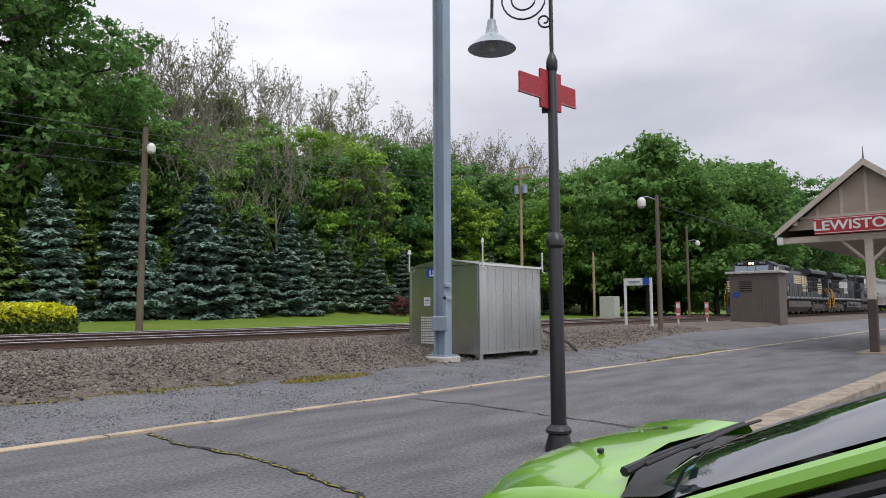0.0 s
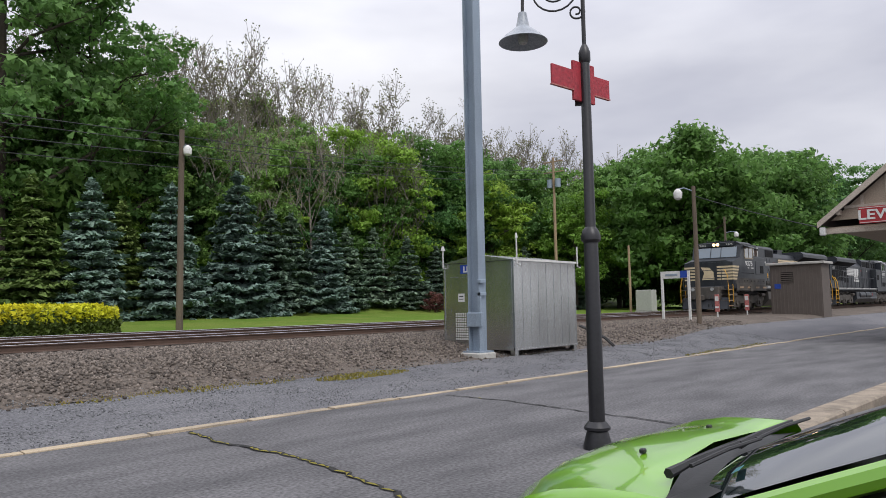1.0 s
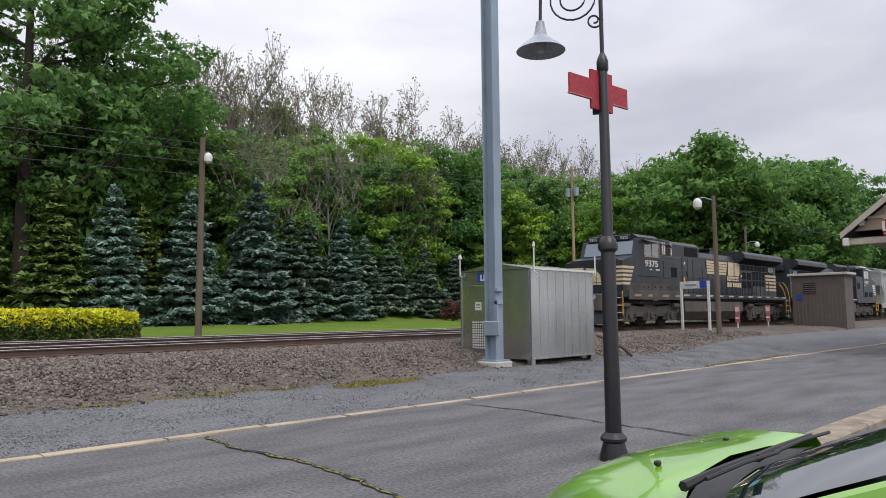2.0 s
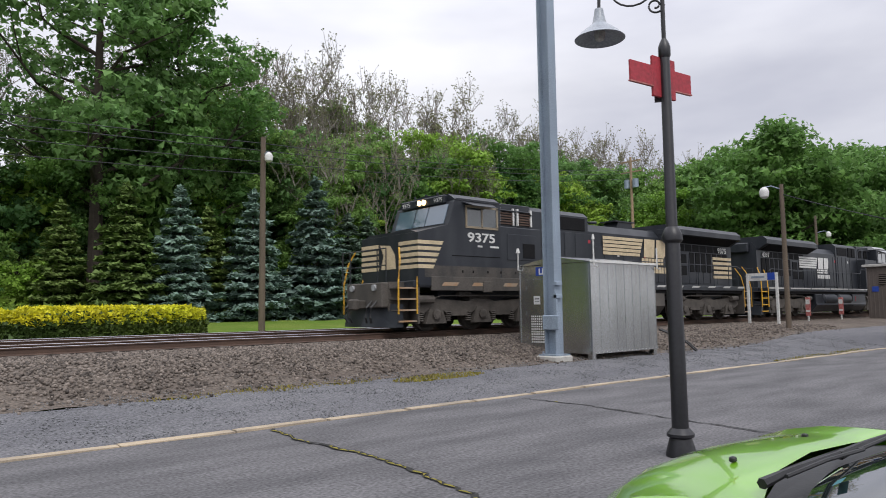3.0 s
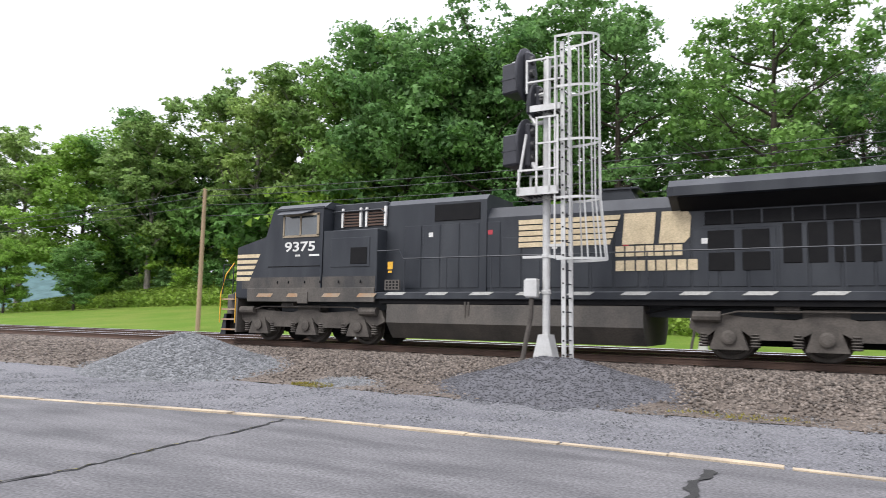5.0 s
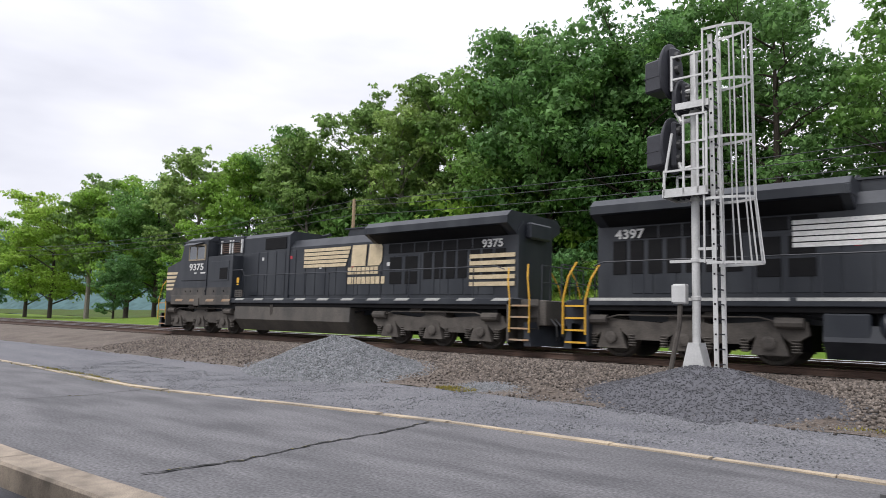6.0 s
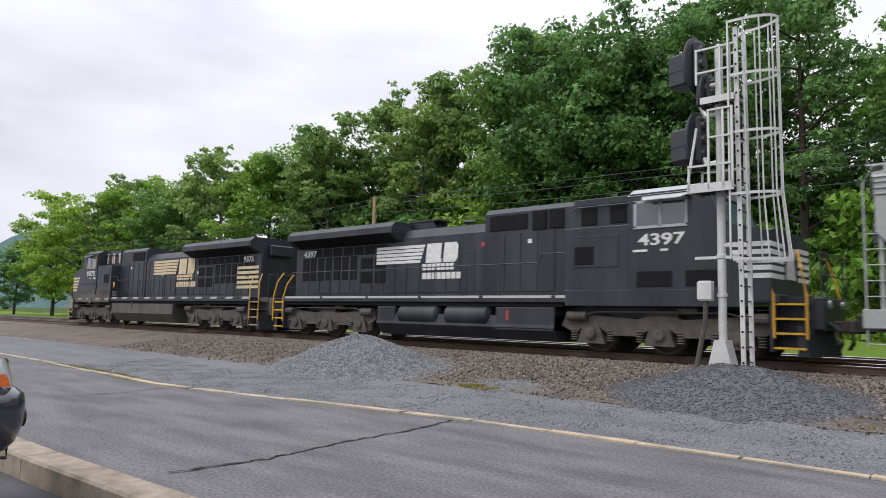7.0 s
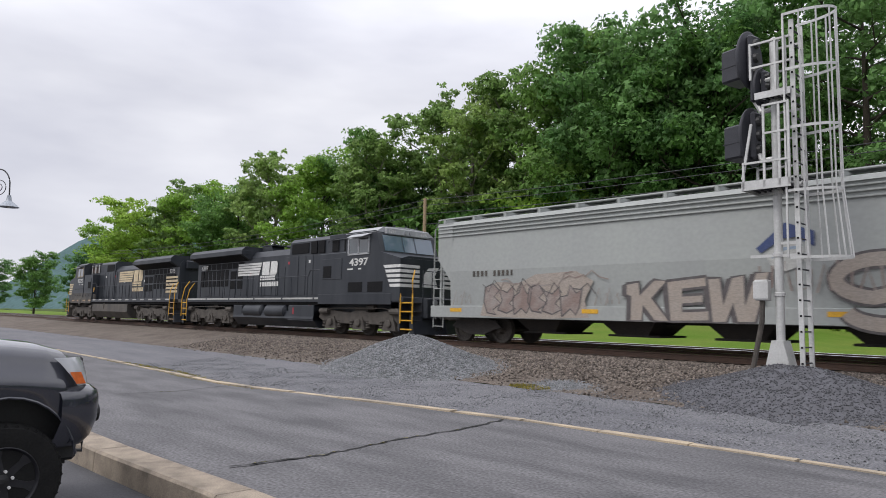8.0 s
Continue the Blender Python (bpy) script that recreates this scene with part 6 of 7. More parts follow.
pole(14.9, 30.0, 10.0, 0.16, WOOD_POLE, "weathered wooden pole with a lamp beyond the tracks", (0.1, -0.4, 9.1))
pole(60, 40.4, 16.8, 0.17, POLE_PALE, "pale wooden utility pole with crossarms and transformers", None, True)
pole(30.1, 12.4, 6.72, 0.11, WOOD_POLE, "dark wooden lamp pole beside the track", (-0.5, 0.5, 6.5))
pole(60, 22.9, 8.8, 0.12, WOOD_POLE, "slim wooden lamp pole", (0.9, -0.6, 7.4))
pole(60, 32.1, 6.97, 0.13, POLE_PALE, "short pale wooden post")
pole(-31.8, 28.0, 9.25, 0.14, POLE_PALE, "pale wooden telegraph pole in the grass")
cab1 = empty("grey_cabinet", pose(60, 30.5, 0.7), "pale grey metal electrical cabinet on the grass", "cabinet")
part("case", Shape().box(-0.5, 0.5, -0.8, 0.8, 0.1, 2.0, 0.03), LAMP_INNER, cab1)
part("plinth", Shape().box(-0.55, 0.55, -0.85, 0.85, -0.3, 0.1), CONCRETE_PALE, cab1)


def wire(points, r=0.018):
    s = Shape()
    for p, q in zip(points, points[1:]):
        p, q = Vector(p), Vector(q)
        L = (q - p).length
        s.tube([p.lerp(q, k / 12) - Vector((0, 0, 0.012 * L * 4 * (k / 12) * (1 - k / 12))) for k in range(13)], r, 5, False)
    tagged(part("overhead_wire", s, SIGNAL_BLACK), "thin sagging overhead wire between poles", "wire", "wires")


for dz in (0.0, 0.35, 0.9):
    wire([(-90, 28, 9.0 - dz), (-31.8, 28, 9.15 - dz), (14.9, 30, 9.7 - dz), (60, 40.4, 15.5 - dz)])
wire([(14.9, 30, 8.2), (-31.8, 28, 7.6)])
wire([(30.1, 12.4, 6.3), (29, 7.0, 4.3)])


# ---- parked vehicles ----
def loft(t, name, rings, material, label=""):
    """A skin over equal rings of points."""
    s = Shape()
    k = len(rings[0])
    v = [p for r in rings for p in r]
    f = [(i * k + j, i * k + j + 1, (i + 1) * k + j + 1, (i + 1) * k + j) for i in range(len(rings) - 1) for j in range(k - 1)]
    s.add(v, f)
    ob = part(name, s, material, t, label, True)
    ob.data.set_sharp_from_angle(angle=radians(80))
    return ob


def green_car():
    # y runs to the car's front, x across it
    t = empty("green_car", pose(3.83, 0.62, -0.11), "lime green small car parked at the kerb", "car")
    hw = 0.87
    rings = []
    for y, z, c in ((0.215, 1.10, 0.0), (0.235, 1.112, 0.0), (0.36, 1.112, 0.0), (0.52, 1.10, 0.0), (0.70, 1.06, 0.0), (0.85, 1.0, 0.02), (0.96, 0.93, 0.05), (1.05, 0.82, 0.10), (1.11, 0.66, 0.15), (1.13, 0.36, 0.18)):
        w = hw + 0.01 - c
        ring = []
        for q, dz in ((-1.0, -0.5), (-1.0, -0.19), (-0.975, -0.125), (-0.93, -0.085), (-0.9, -0.09), (-0.7, -0.045), (-0.45, -0.012), (0.0, 0.0), (0.45, -0.006), (0.66, -0.012), (0.78, 0.012), (0.9, 0.002), (0.96, -0.06), (1.0, -0.17), (1.0, -0.5)):
            ring.append((q * w, y - 0.19 * q * q * max(0.3, 1 - 0.5 * y), z + dz))
        rings.append(ring)
    loft(t, "bonnet", rings, LIME)
    turn = pose(0, 0, 0, 0, 0, 90)
    part("body", Shape().prism([(-3.0, 0.28), (0.6, 0.28), (0.62, 0.8), (0.16, 0.97), (-2.9, 0.985), (-3.04, 0.9), (-3.06, 0.5)], -0.862, 0.862), LIME, t).matrix_basis = turn
    part("bumper", Shape().box(-0.6, 0.6, 0.85, 1.16, 0.2, 0.42, 0.04), LIME, t)
    part("dashboard", Shape().box(-0.8, 0.8, -2.85, -0.1, 0.96, 1.0, 0.01), BLACK_PLASTIC, t)
    part("tailgate", Shape().prism([(-3.02, 0.95), (-2.92, 1.56), (-2.86, 1.57), (-2.94, 0.95)], -0.72, 0.72), LIME, t).matrix_basis = turn
    part("rear_window", Shape().prism([(-3.01, 1.08), (-2.945, 1.48), (-2.9, 1.48), (-2.96, 1.08)], -0.58, 0.58), CAR_GLASS, t).matrix_basis = turn
    for y0, y1 in ((-0.85, -0.72), (0.72, 0.85)):
        part("rear_quarter", Shape().prism([(-3.0, 0.95), (-2.9, 1.56), (-2.2, 1.5), (-2.4, 0.95)], y0, y1 - 0.03), LIME, t).matrix_basis = turn
    # windscreen and pillars
    ws = []
    for k in range(6):
        q = k / 5
        ws.append([(x * (0.80 - 0.16 * q) / 0.8, -0.05 - 0.98 * q + 0.10 * (1 - (x / 0.8) ** 2), 1.09 + 0.42 * q ** 0.92 - 0.085 * (x / 0.8) ** 2) for x in (-0.8, -0.5, -0.2, 0.2, 0.5, 0.8)])
    loft(t, "windscreen", ws, CAR_GLASS, "dark reflecting windscreen with a blue sticker")
    for s in (-1, 1):
        part("pillar", Shape().tube([(s * 0.85, 0.02, 0.92), (s * 0.79, -0.5, 1.15), (s * 0.71, -1.02, 1.37), (s * 0.69, -1.6, 1.52)], [0.05, 0.045, 0.045, 0.045], 8), LIME, t, smooth=True)
        part("door_glass", Shape().add([(s * 0.865, -0.14, 0.94), (s * 0.765, -0.95, 1.27), (s * 0.73, -2.2, 1.44), (s * 0.865, -2.4, 0.96)], [(0, 1, 2, 3)]), CAR_GLASS, t)
        part("window_seal", Shape().tube([(s * 0.885, -0.12, 0.92), (s * 0.82, -0.6, 1.11), (s * 0.765, -1.05, 1.3), (s * 0.73, -1.7, 1.45)], 0.022, 6), BLACK_PLASTIC, t)
    roof = [[(x, y, 1.55 + 0.05 * (1 - (x / 0.7) ** 2)) for x in (-0.68, -0.4, 0, 0.4, 0.68)] for y in (-1.0, -1.6, -2.4, -2.9)]
    loft(t, "roof", roof, LIME)
    part("cowl", Shape().add([(-0.84, -0.1, 1.06), (0.84, -0.1, 1.06), (0.84, 0.06, 1.05), (0.3, 0.2, 1.08), (-0.3, 0.2, 1.08), (-0.84, 0.06, 1.03)], [(0, 1, 2, 3, 4, 5)]), BLACK_PLASTIC, t)
    for x0 in (-0.72, 0.02):
        wp = part("wiper", Shape().tube([(x0, 0.1, 1.10), (x0 + 0.2, 0.075, 1.125), (x0 + 0.62, 0.055, 1.135)], [0.022, 0.014, 0.009], 6), BLACK_PLASTIC, t)
        part("blade", Shape().tube([(x0 + 0.12, 0.06, 1.115), (x0 + 0.45, 0.04, 1.132), (x0 + 0.8, 0.02, 1.13)], 0.009, 6), BLACK_PLASTIC, wp)
    for x0, y0 in ((-0.42, 0.37), (0.36, 0.39)):
        part("washer_jet", Shape().box(x0 - 0.016, x0 + 0.016, y0 - 0.013, y0 + 0.013, 1.095, 1.117, 0.005), BLACK_PLASTIC, t)
    part("sticker", Shape().add([(-0.58, -0.095, 1.103), (-0.49, -0.083, 1.108), (-0.485, -0.115, 1.126), (-0.575, -0.127, 1.121)], [(0, 1, 2, 3)]), shader("teal_sticker", (0.03, 0.16, 0.19), 0.5, other=(0.05, 0.2, 0.22), scale=9, fine=60, bump=0.0), t)
    for s in (-1, 1):
        for y in (0.72, -1.75):
            w = part("wheel", Shape().turned([(0.1, -0.1), (0.31, -0.1), (0.335, -0.07), (0.335, 0.07), (0.31, 0.1), (0.1, 0.1)], 0, 0, 24, "y", 0), RUBBER, t, smooth=True)
            w.matrix_basis = pose(s * 0.76, y, 0.205, 0, 0, 90)


def pickup():
    # y runs to the front, x across; the wheels stand on the lot
    t = empty("pickup_truck", pose(-7.7, 0.58, -0.2), "dark charcoal pickup truck parked at the kerb", "pickup truck")
    hw = 0.95
    rings = []
    for y, z, c in ((-1.2, 1.70, 0.0), (-0.4, 1.69, 0.0), (0.0, 1.675, 0.0), (0.3, 1.64, 0.01), (0.45, 1.60, 0.03), (0.54, 1.53, 0.07), (0.61, 1.40, 0.13), (0.65, 1.2, 0.17), (0.655, 0.98, 0.18)):
        w = hw - c
        ring = []
        for q, dz in ((-1.0, 0), (-1.015, -0.40), (-1.0, -0.30), (-0.975, -0.285), (-0.95, -0.13), (-0.88, -0.05), (-0.7, -0.012), (0.0, 0.015), (0.7, -0.012), (0.88, -0.05), (0.95, -0.13), (0.975, -0.285), (1.0, -0.30), (1.015, -0.40), (1.0, 0)):
            k = min(1.0, (z - 0.75) / 0.9)
            ring.append((q * w, y, 0.72 if abs(q) == 1.0 and dz == 0 else z + dz * k))
        rings.append(ring)
    fine = []
    for a, b in zip(rings, rings[1:]):
        for k in range(6):
            fine.append([tuple(p[i] + (q[i] - p[i]) * k / 6 for i in range(3)) for p, q in zip(a, b)])
    fine.append(rings[-1])
    # the wheel arch cuts into the lower edge of each wing
    for r in fine:
        for i in (0, len(r) - 1):
            x, y, z = r[i]
            d = (y + 0.02) / 0.6
            r[i] = (x, y, max(z, 0.5 + 0.69 * math.sqrt(max(0, 1 - d * d))) if abs(d) < 1 else z)
    loft(t, "bonnet", fine, CHARCOAL)
    for sd in (-1, 1):
        lip = [(sd * (hw + 0.012), -0.02 + 0.6 * math.cos(a), 0.5 + 0.69 * math.sin(a)) for a in [math.pi * k / 16 for k in range(1, 16)]]
        part("arch_lip", Shape().tube([(x - sd * 0.012, y, z) for x, y, z in lip], 0.013, 6), CHARCOAL, t, smooth=True)
    part("arch_liner", Shape().box(-hw + 0.28, hw - 0.28, -0.6, 0.56, 0.5, 1.3), BLACK_PLASTIC, t)
    bump = []
    for y, c in ((0.42, 0.0), (0.56, 0.0), (0.68, 0.03), (0.76, 0.1), (0.81, 0.22), (0.83, 0.5)):
        w = hw + 0.02 - c
        bump.append([(q * w, y + dy, z) for q, dy, z in ((-0.93, -0.12, 0.70), (-0.97, -0.05, 0.78), (-1.0, 0.0, 0.95), (-1.0, 0.0, 1.14), (-0.985, -0.015, 1.2), (-0.93, -0.08, 1.26), (0, -0.08, 1.26), (0.93, -0.08, 1.26), (0.985, -0.015, 1.2), (1.0, 0.0, 1.14), (1.0, 0.0, 0.95), (0.97, -0.05, 0.78), (0.93, -0.12, 0.70))])
    loft(t, "bumper", bump, CHARCOAL)
    part("bumper_face", Shape().box(-0.5, 0.5, 0.7, 0.84, 0.74, 1.2, 0.03), BLACK_PLASTIC, t)
    part("valance", Shape().box(-0.8, 0.8, 0.35, 0.62, 0.55, 0.74, 0.03), BLACK_PLASTIC, t, "black plastic air dam")
    part("tow_hook", Shape().tube([(0.62, 0.55, 0.62), (0.62, 0.72, 0.6), (0.62, 0.72, 0.68), (0.62, 0.6, 0.7)], 0.018, 6), BLACK_PAINT, t)
    for sd in (-1, 1):
        part("fog_lamp_bezel", Shape().tube([(sd * 0.7, 0.78, 0.98), (sd * 0.7, 0.815, 0.98)], 0.09, 14), BLACK_PLASTIC, t)
    part("grille", Shape().box(-0.55, 0.55, 0.6, 0.7, 1.24, 1.52, 0.02), BLACK_PLASTIC, t)
    for s in (-1, 1):
        # headlamp wrapped round the corner
        rows = []
        for z, y0, y1, x1 in ((1.28, 0.54, 0.68, 0.66), (1.38, 0.47, 0.665, 0.66), (1.48, 0.39, 0.625, 0.68), (1.535, 0.33, 0.57, 0.72)):
            rows.append([(s * (hw + 0.004 - (z - 1.3) * 0.12), y0, z), (s * (hw - 0.005 - (z - 1.3) * 0.14), (y0 + y1) / 2 + 0.01, z), (s * (hw - 0.08 - (z - 1.3) * 0.16), y1 - 0.03, z), (s * (x1 + 0.08), y1 + 0.012, z), (s * x1, y1 + 0.02, z)])
        hl = loft(t, "headlamp", rows, HEADLIGHT_GLASS, "clear headlamp with an amber corner")
        part("indicator", Shape().add([(s * (hw + 0.014), 0.53, 1.29), (s * (hw + 0.008), 0.615, 1.29), (s * (hw - 0.004), 0.57, 1.40), (s * (hw + 0.0), 0.47, 1.40)], [(0, 1, 2, 3)]), AMBER, hl)
        # broad tyre with shoulder blocks, black six-spoke rim
        w = part("wheel", Shape().turned([(0.28, 0.10), (0.30, 0.13), (0.40, 0.14), (0.46, 0.13), (0.495, 0.09), (0.50, 0.0), (0.495, -0.09), (0.46, -0.13), (0.28, -0.12)], 0, 0, 40, "y", 0), RUBBER, t, smooth=True)
        w.matrix_basis = pose(s * 0.83, -0.02, 0.46, 0, 0, -90 if s > 0 else 90)
        for k in range(36):
            a = 2 * math.pi * k / 36
            part("tread_block", Shape().tube([(0.478 * math.cos(a), 0.07, 0.478 * math.sin(a)), (0.476 * math.cos(a), 0.122, 0.476 * math.sin(a))], 0.019, 4), RUBBER, w)
        rim = part("rim", Shape().turned([(0.29, -0.08), (0.29, 0.11), (0.305, 0.125), (0.29, 0.13), (0.27, 0.11), (0.25, -0.02), (0.05, -0.02)], 0, 0, 32, "y", 0), BLACK_PAINT, w, "satin black alloy rim", smooth=True)
        for k in range(6):
            a = k * math.pi / 3 + 0.3
            u, v = (math.cos(a), math.sin(a)), (-math.sin(a), math.cos(a))
            o = [(u[0] * r + v[0] * e, u[1] * r + v[1] * e) for r, e in ((0.05, -0.035), (0.2, -0.03), (0.275, -0.055), (0.275, 0.055), (0.2, 0.03), (0.05, 0.035))]
            part("spoke", Shape().prism(o, 0.06, 0.105), BLACK_PAINT, rim)
            part("wheel_nut", Shape().tube([(0.085 * math.cos(a + 0.5), 0.1, 0.085 * math.sin(a + 0.5)), (0.085 * math.cos(a + 0.5), 0.135, 0.085 * math.sin(a + 0.5))], 0.014, 6), WHITE, rim)
        part("hub_cap", Shape().turned([(0.06, 0.08), (0.06, 0.12), (0.02, 0.13)], 0, 0, 14, "y", 0), BLACK_PLASTIC, rim)
    part("cab", Shape().prism([(-3.0, 0.6), (-1.15, 0.6), (-1.15, 1.7), (-1.7, 2.15), (-3.0, 2.2)], -hw, hw), CHARCOAL, t).matrix_basis = pose(0, 0, 0, 0, 0, 90)
    for s in (-1, 1):
        part("rear_wheel", Shape().turned([(0.1, -0.13), (0.46, -0.13), (0.50, -0.08), (0.50, 0.08), (0.46, 0.13), (0.1, 0.13)], 0, 0, 24, "y", 0), RUBBER, t).matrix_basis = pose(s * 0.8, -3.4, 0.46, 0, 0, 90)
    part("rear_bed", Shape().box(-hw, hw, -4.6, -3.0, 0.75, 1.45, 0.04), CHARCOAL, t)


green_car()
pickup()


# ---- plants ----
def leaf_cards(g, centres, size, droop=0.0, out=None):
    """Small leaf blades at the centres, one triangle each."""
    n = len(centres)
    d = g.normal(size=(n, 3))
    if out is not None:
        d = d * 0.75 + out
    d[:, 2] -= droop
    d /= np.linalg.norm(d, axis=1, keepdims=True)
    e = np.cross(d, g.normal(size=(n, 3)))
    e /= np.linalg.norm(e, axis=1, keepdims=True) + 1e-9
    s = size * g.uniform(0.6, 1.45, (n, 1))
    v = np.stack([centres - d * s * 0.5 + e * s * 0.45, centres - d * s * 0.4 - e * s * 0.45, centres + d * s * 0.6], 1)
    return v.reshape(-1, 3), np.arange(3 * n).reshape(-1, 3)


def leaf_shell(g, centres, normal, size, along=1.0):
    """Leaf blades that lie roughly across the given normals; along stretches them."""
    n = len(centres)
    nv = normal + g.normal(0, 0.45, (n, 3))
    nv /= np.linalg.norm(nv, axis=1, keepdims=True) + 1e-9
    d = np.cross(nv, g.normal(size=(n, 3)))
    d /= np.linalg.norm(d, axis=1, keepdims=True) + 1e-9
    e = np.cross(nv, d)
    s = size * g.uniform(0.6, 1.4, (n, 1))
    v = np.stack([centres - d * s * 0.5 + e * s * 0.48, centres - d * s * 0.42 - e * s * 0.48, centres + d * s * 0.62 * along], 1)
    return v.reshape(-1, 3), np.arange(3 * n).reshape(-1, 3)


def limbs(rnd, h, spread, trunk_r, count, first=0.25, rise=0.6):
    s = Shape()
    lean = (rnd.uniform(-0.04, 0.04) * h, rnd.uniform(-0.04, 0.04) * h)
    mid = [(lean[0] * q * q, lean[1] * q * q, h * q * 0.88) for q in (0, 0.25, 0.5, 0.75, 1.0)]
    s.tube([(0, 0, -1.0)] + mid, [trunk_r * 1.25, trunk_r, trunk_r * 0.8, trunk_r * 0.6, trunk_r * 0.38, trunk_r * 0.12], 8)
    tips = []
    for k in range(count):
        q = first + (0.92 - first) * (k + rnd.random() * 0.6) / count
        a = k * 2.4 + rnd.uniform(-0.4, 0.4)
        L = spread * (1.0 - 0.55 * abs(q - 0.45)) * rnd.uniform(0.65, 1.05)
        p0 = Vector((lean[0] * q * q, lean[1] * q * q, h * q * 0.88))
        p1 = p0 + Vector((math.cos(a) * L * 0.5, math.sin(a) * L * 0.5, L * rise * 0.4))
        p2 = p0 + Vector((math.cos(a + 0.25) * L, math.sin(a + 0.25) * L, L * rise * rnd.uniform(0.6, 1.1)))
        r0 = trunk_r * 0.42 * (1 - 0.5 * q)
        s.tube([p0, p1, p2], [r0, r0 * 0.6, r0 * 0.15], 6)
        tips += [p1, p2]
        for _ in range(3):
            p3 = p1.lerp(p2, rnd.uniform(0.1, 0.9)) + Vector((rnd.uniform(-1, 1), rnd.uniform(-1, 1), rnd.uniform(0.1, 1.0))) * L * 0.33
            s.tube([p1.lerp(p2, 0.3), p3], [r0 * 0.35, r0 * 0.08], 5)
            tips.append(p3)
    return s, tips


def leafy(seed, h, spread, leaves, size, first=0.2, count=15, clump=0.9):
    """Trunk and crown meshes of a broad-leaved tree: many small sprays grouped on the limbs."""
    rnd, g = random.Random(seed), np.random.default_rng(seed)
    s, tips = limbs(rnd, h, spread, h * 0.018, count, first)
    tips = np.array([tuple(p) for p in tips])
    tips = np.concatenate([tips, np.array([(0, 0, h * q) for q in (0.8, 0.88, 0.95)])])
    sprays = []
    for p in tips:
        k = int(g.integers(5, 10))
        d = g.normal(size=(k, 3))
        d /= np.linalg.norm(d, axis=1, keepdims=True)
        r = spread * 0.30 * clump * g.uniform(0.35, 1.15, (k, 1))
        sprays.append(p + d * r * np.array([1.15, 1.15, 0.75]))
    sprays = np.concatenate(sprays)
    per = leaves / len(sprays)
    cs, ns = [], []
    for p in sprays:
        n = max(4, int(per * g.uniform(0.4, 1.7)))
        d = g.normal(size=(n, 3))
        d /= np.linalg.norm(d, axis=1, keepdims=True)
        rr = spread * 0.135 * clump * g.uniform(0.6, 1.5) * g.uniform(0.1, 1, (n, 1)) ** 0.5
        cs.append(p + d * rr * np.array([1.3, 1.3, 0.6]))
        ns.append(d * 0.9 + np.array([0, 0, 0.35]))
    c, o = np.concatenate(cs), np.concatenate(ns)
    keep = c[:, 2] > h * 0.05
    c, o = c[keep], o[keep]
    c[:, 2] *= h / np.percentile(c[:, 2], 99.5)
    v, f = leaf_shell(g, c, o, size)
    return s, v, f


def twiggy(seed, h, spread, leaves):
    """A late-leafing tree: bare pale branches fanning upwards with tufts at the tips."""
    rnd, g = random.Random(seed), np.random.default_rng(seed)
    s, tips = limbs(rnd, h, spread, h * 0.012, 11, 0.3, 1.9)
    out = []
    for p in tips:
        for _ in range(3):
            q = Vector(p) + Vector((rnd.uniform(-0.8, 0.8), rnd.uniform(-0.8, 0.8), rnd.uniform(0.8, 2.0))) * spread * 0.34
            s.tube([p, Vector(p).lerp(q, 0.5) + Vector((rnd.uniform(-0.2, 0.2), rnd.uniform(-0.2, 0.2), 0)), q], [0.04, 0.028, 0.014], 3, False)
            out.append(q)
            for _ in range(2):
                q2 = q.lerp(Vector(p), 0.4) + Vector((rnd.uniform(-1, 1), rnd.uniform(-1, 1), rnd.uniform(0.3, 1.2))) * spread * 0.17
                s.tube([q.lerp(Vector(p), 0.5), q2], [0.02, 0.011], 3, False)
                out.append(q2)
    tp = np.array([tuple(p) for p in out])
    c = tp[g.integers(0, len(tp), leaves)] + g.normal(0, spread * 0.035, (leaves, 3))
    v, f = leaf_cards(g, c, 0.17, 0.2)
    return s, v, f


def conifer(seed, h, r, blades, size=0.30):
    """A spruce: tiers of flat drooping boughs, each a fan of needle sprays."""
    rnd, g = random.Random(seed), np.random.default_rng(seed)
    s = Shape().tube([(0, 0, -0.6), (0, 0, h * 0.5), (0, 0, h)], [h * 0.02, h * 0.012, 0.015], 7)
    cs, ns = [], []
    tiers = int(h * 1.75)
    for k in range(tiers):
        q = (k + 0.3) / tiers
        R = r * (1 - q) ** 0.8 * rnd.uniform(0.85, 1.1) + 0.1
        nb = 6 + int(5 * (1 - q))
        for j in range(nb):
            a = 2 * math.pi * j / nb + k * 1.1 + rnd.uniform(-0.25, 0.25)
            L = R * rnd.uniform(0.7, 1.15)
            z = h * q + 0.25 + rnd.uniform(-0.12, 0.12)
            n = max(4, int(blades * L / (tiers * 4.6 * r)))
            t = g.uniform(0.1, 1, n) ** 0.7
            x, y = math.cos(a), math.sin(a)
            side = g.normal(0, 0.22, n) * L * (1.1 - 0.75 * t)
            c = np.stack([x * t * L - y * side, y * t * L + x * side, z - 0.42 * L * t + 0.26 * L * t ** 3 + g.normal(0, 0.05, n) - 0.25 * np.abs(side)], -1)
            cs.append(c)
            ns.append(np.tile(np.array([x * 0.35, y * 0.35, 1.0]), (n, 1)))
    tip = np.stack([g.normal(0, 0.07, 60), g.normal(0, 0.07, 60), h + g.uniform(-0.9, 0.25, 60)], -1)
    c, d = np.concatenate(cs + [tip]), np.concatenate(ns + [g.normal(size=(60, 3))])
    v, f = leaf_shell(g, c, d, size, 1.2)
    return s, v, f


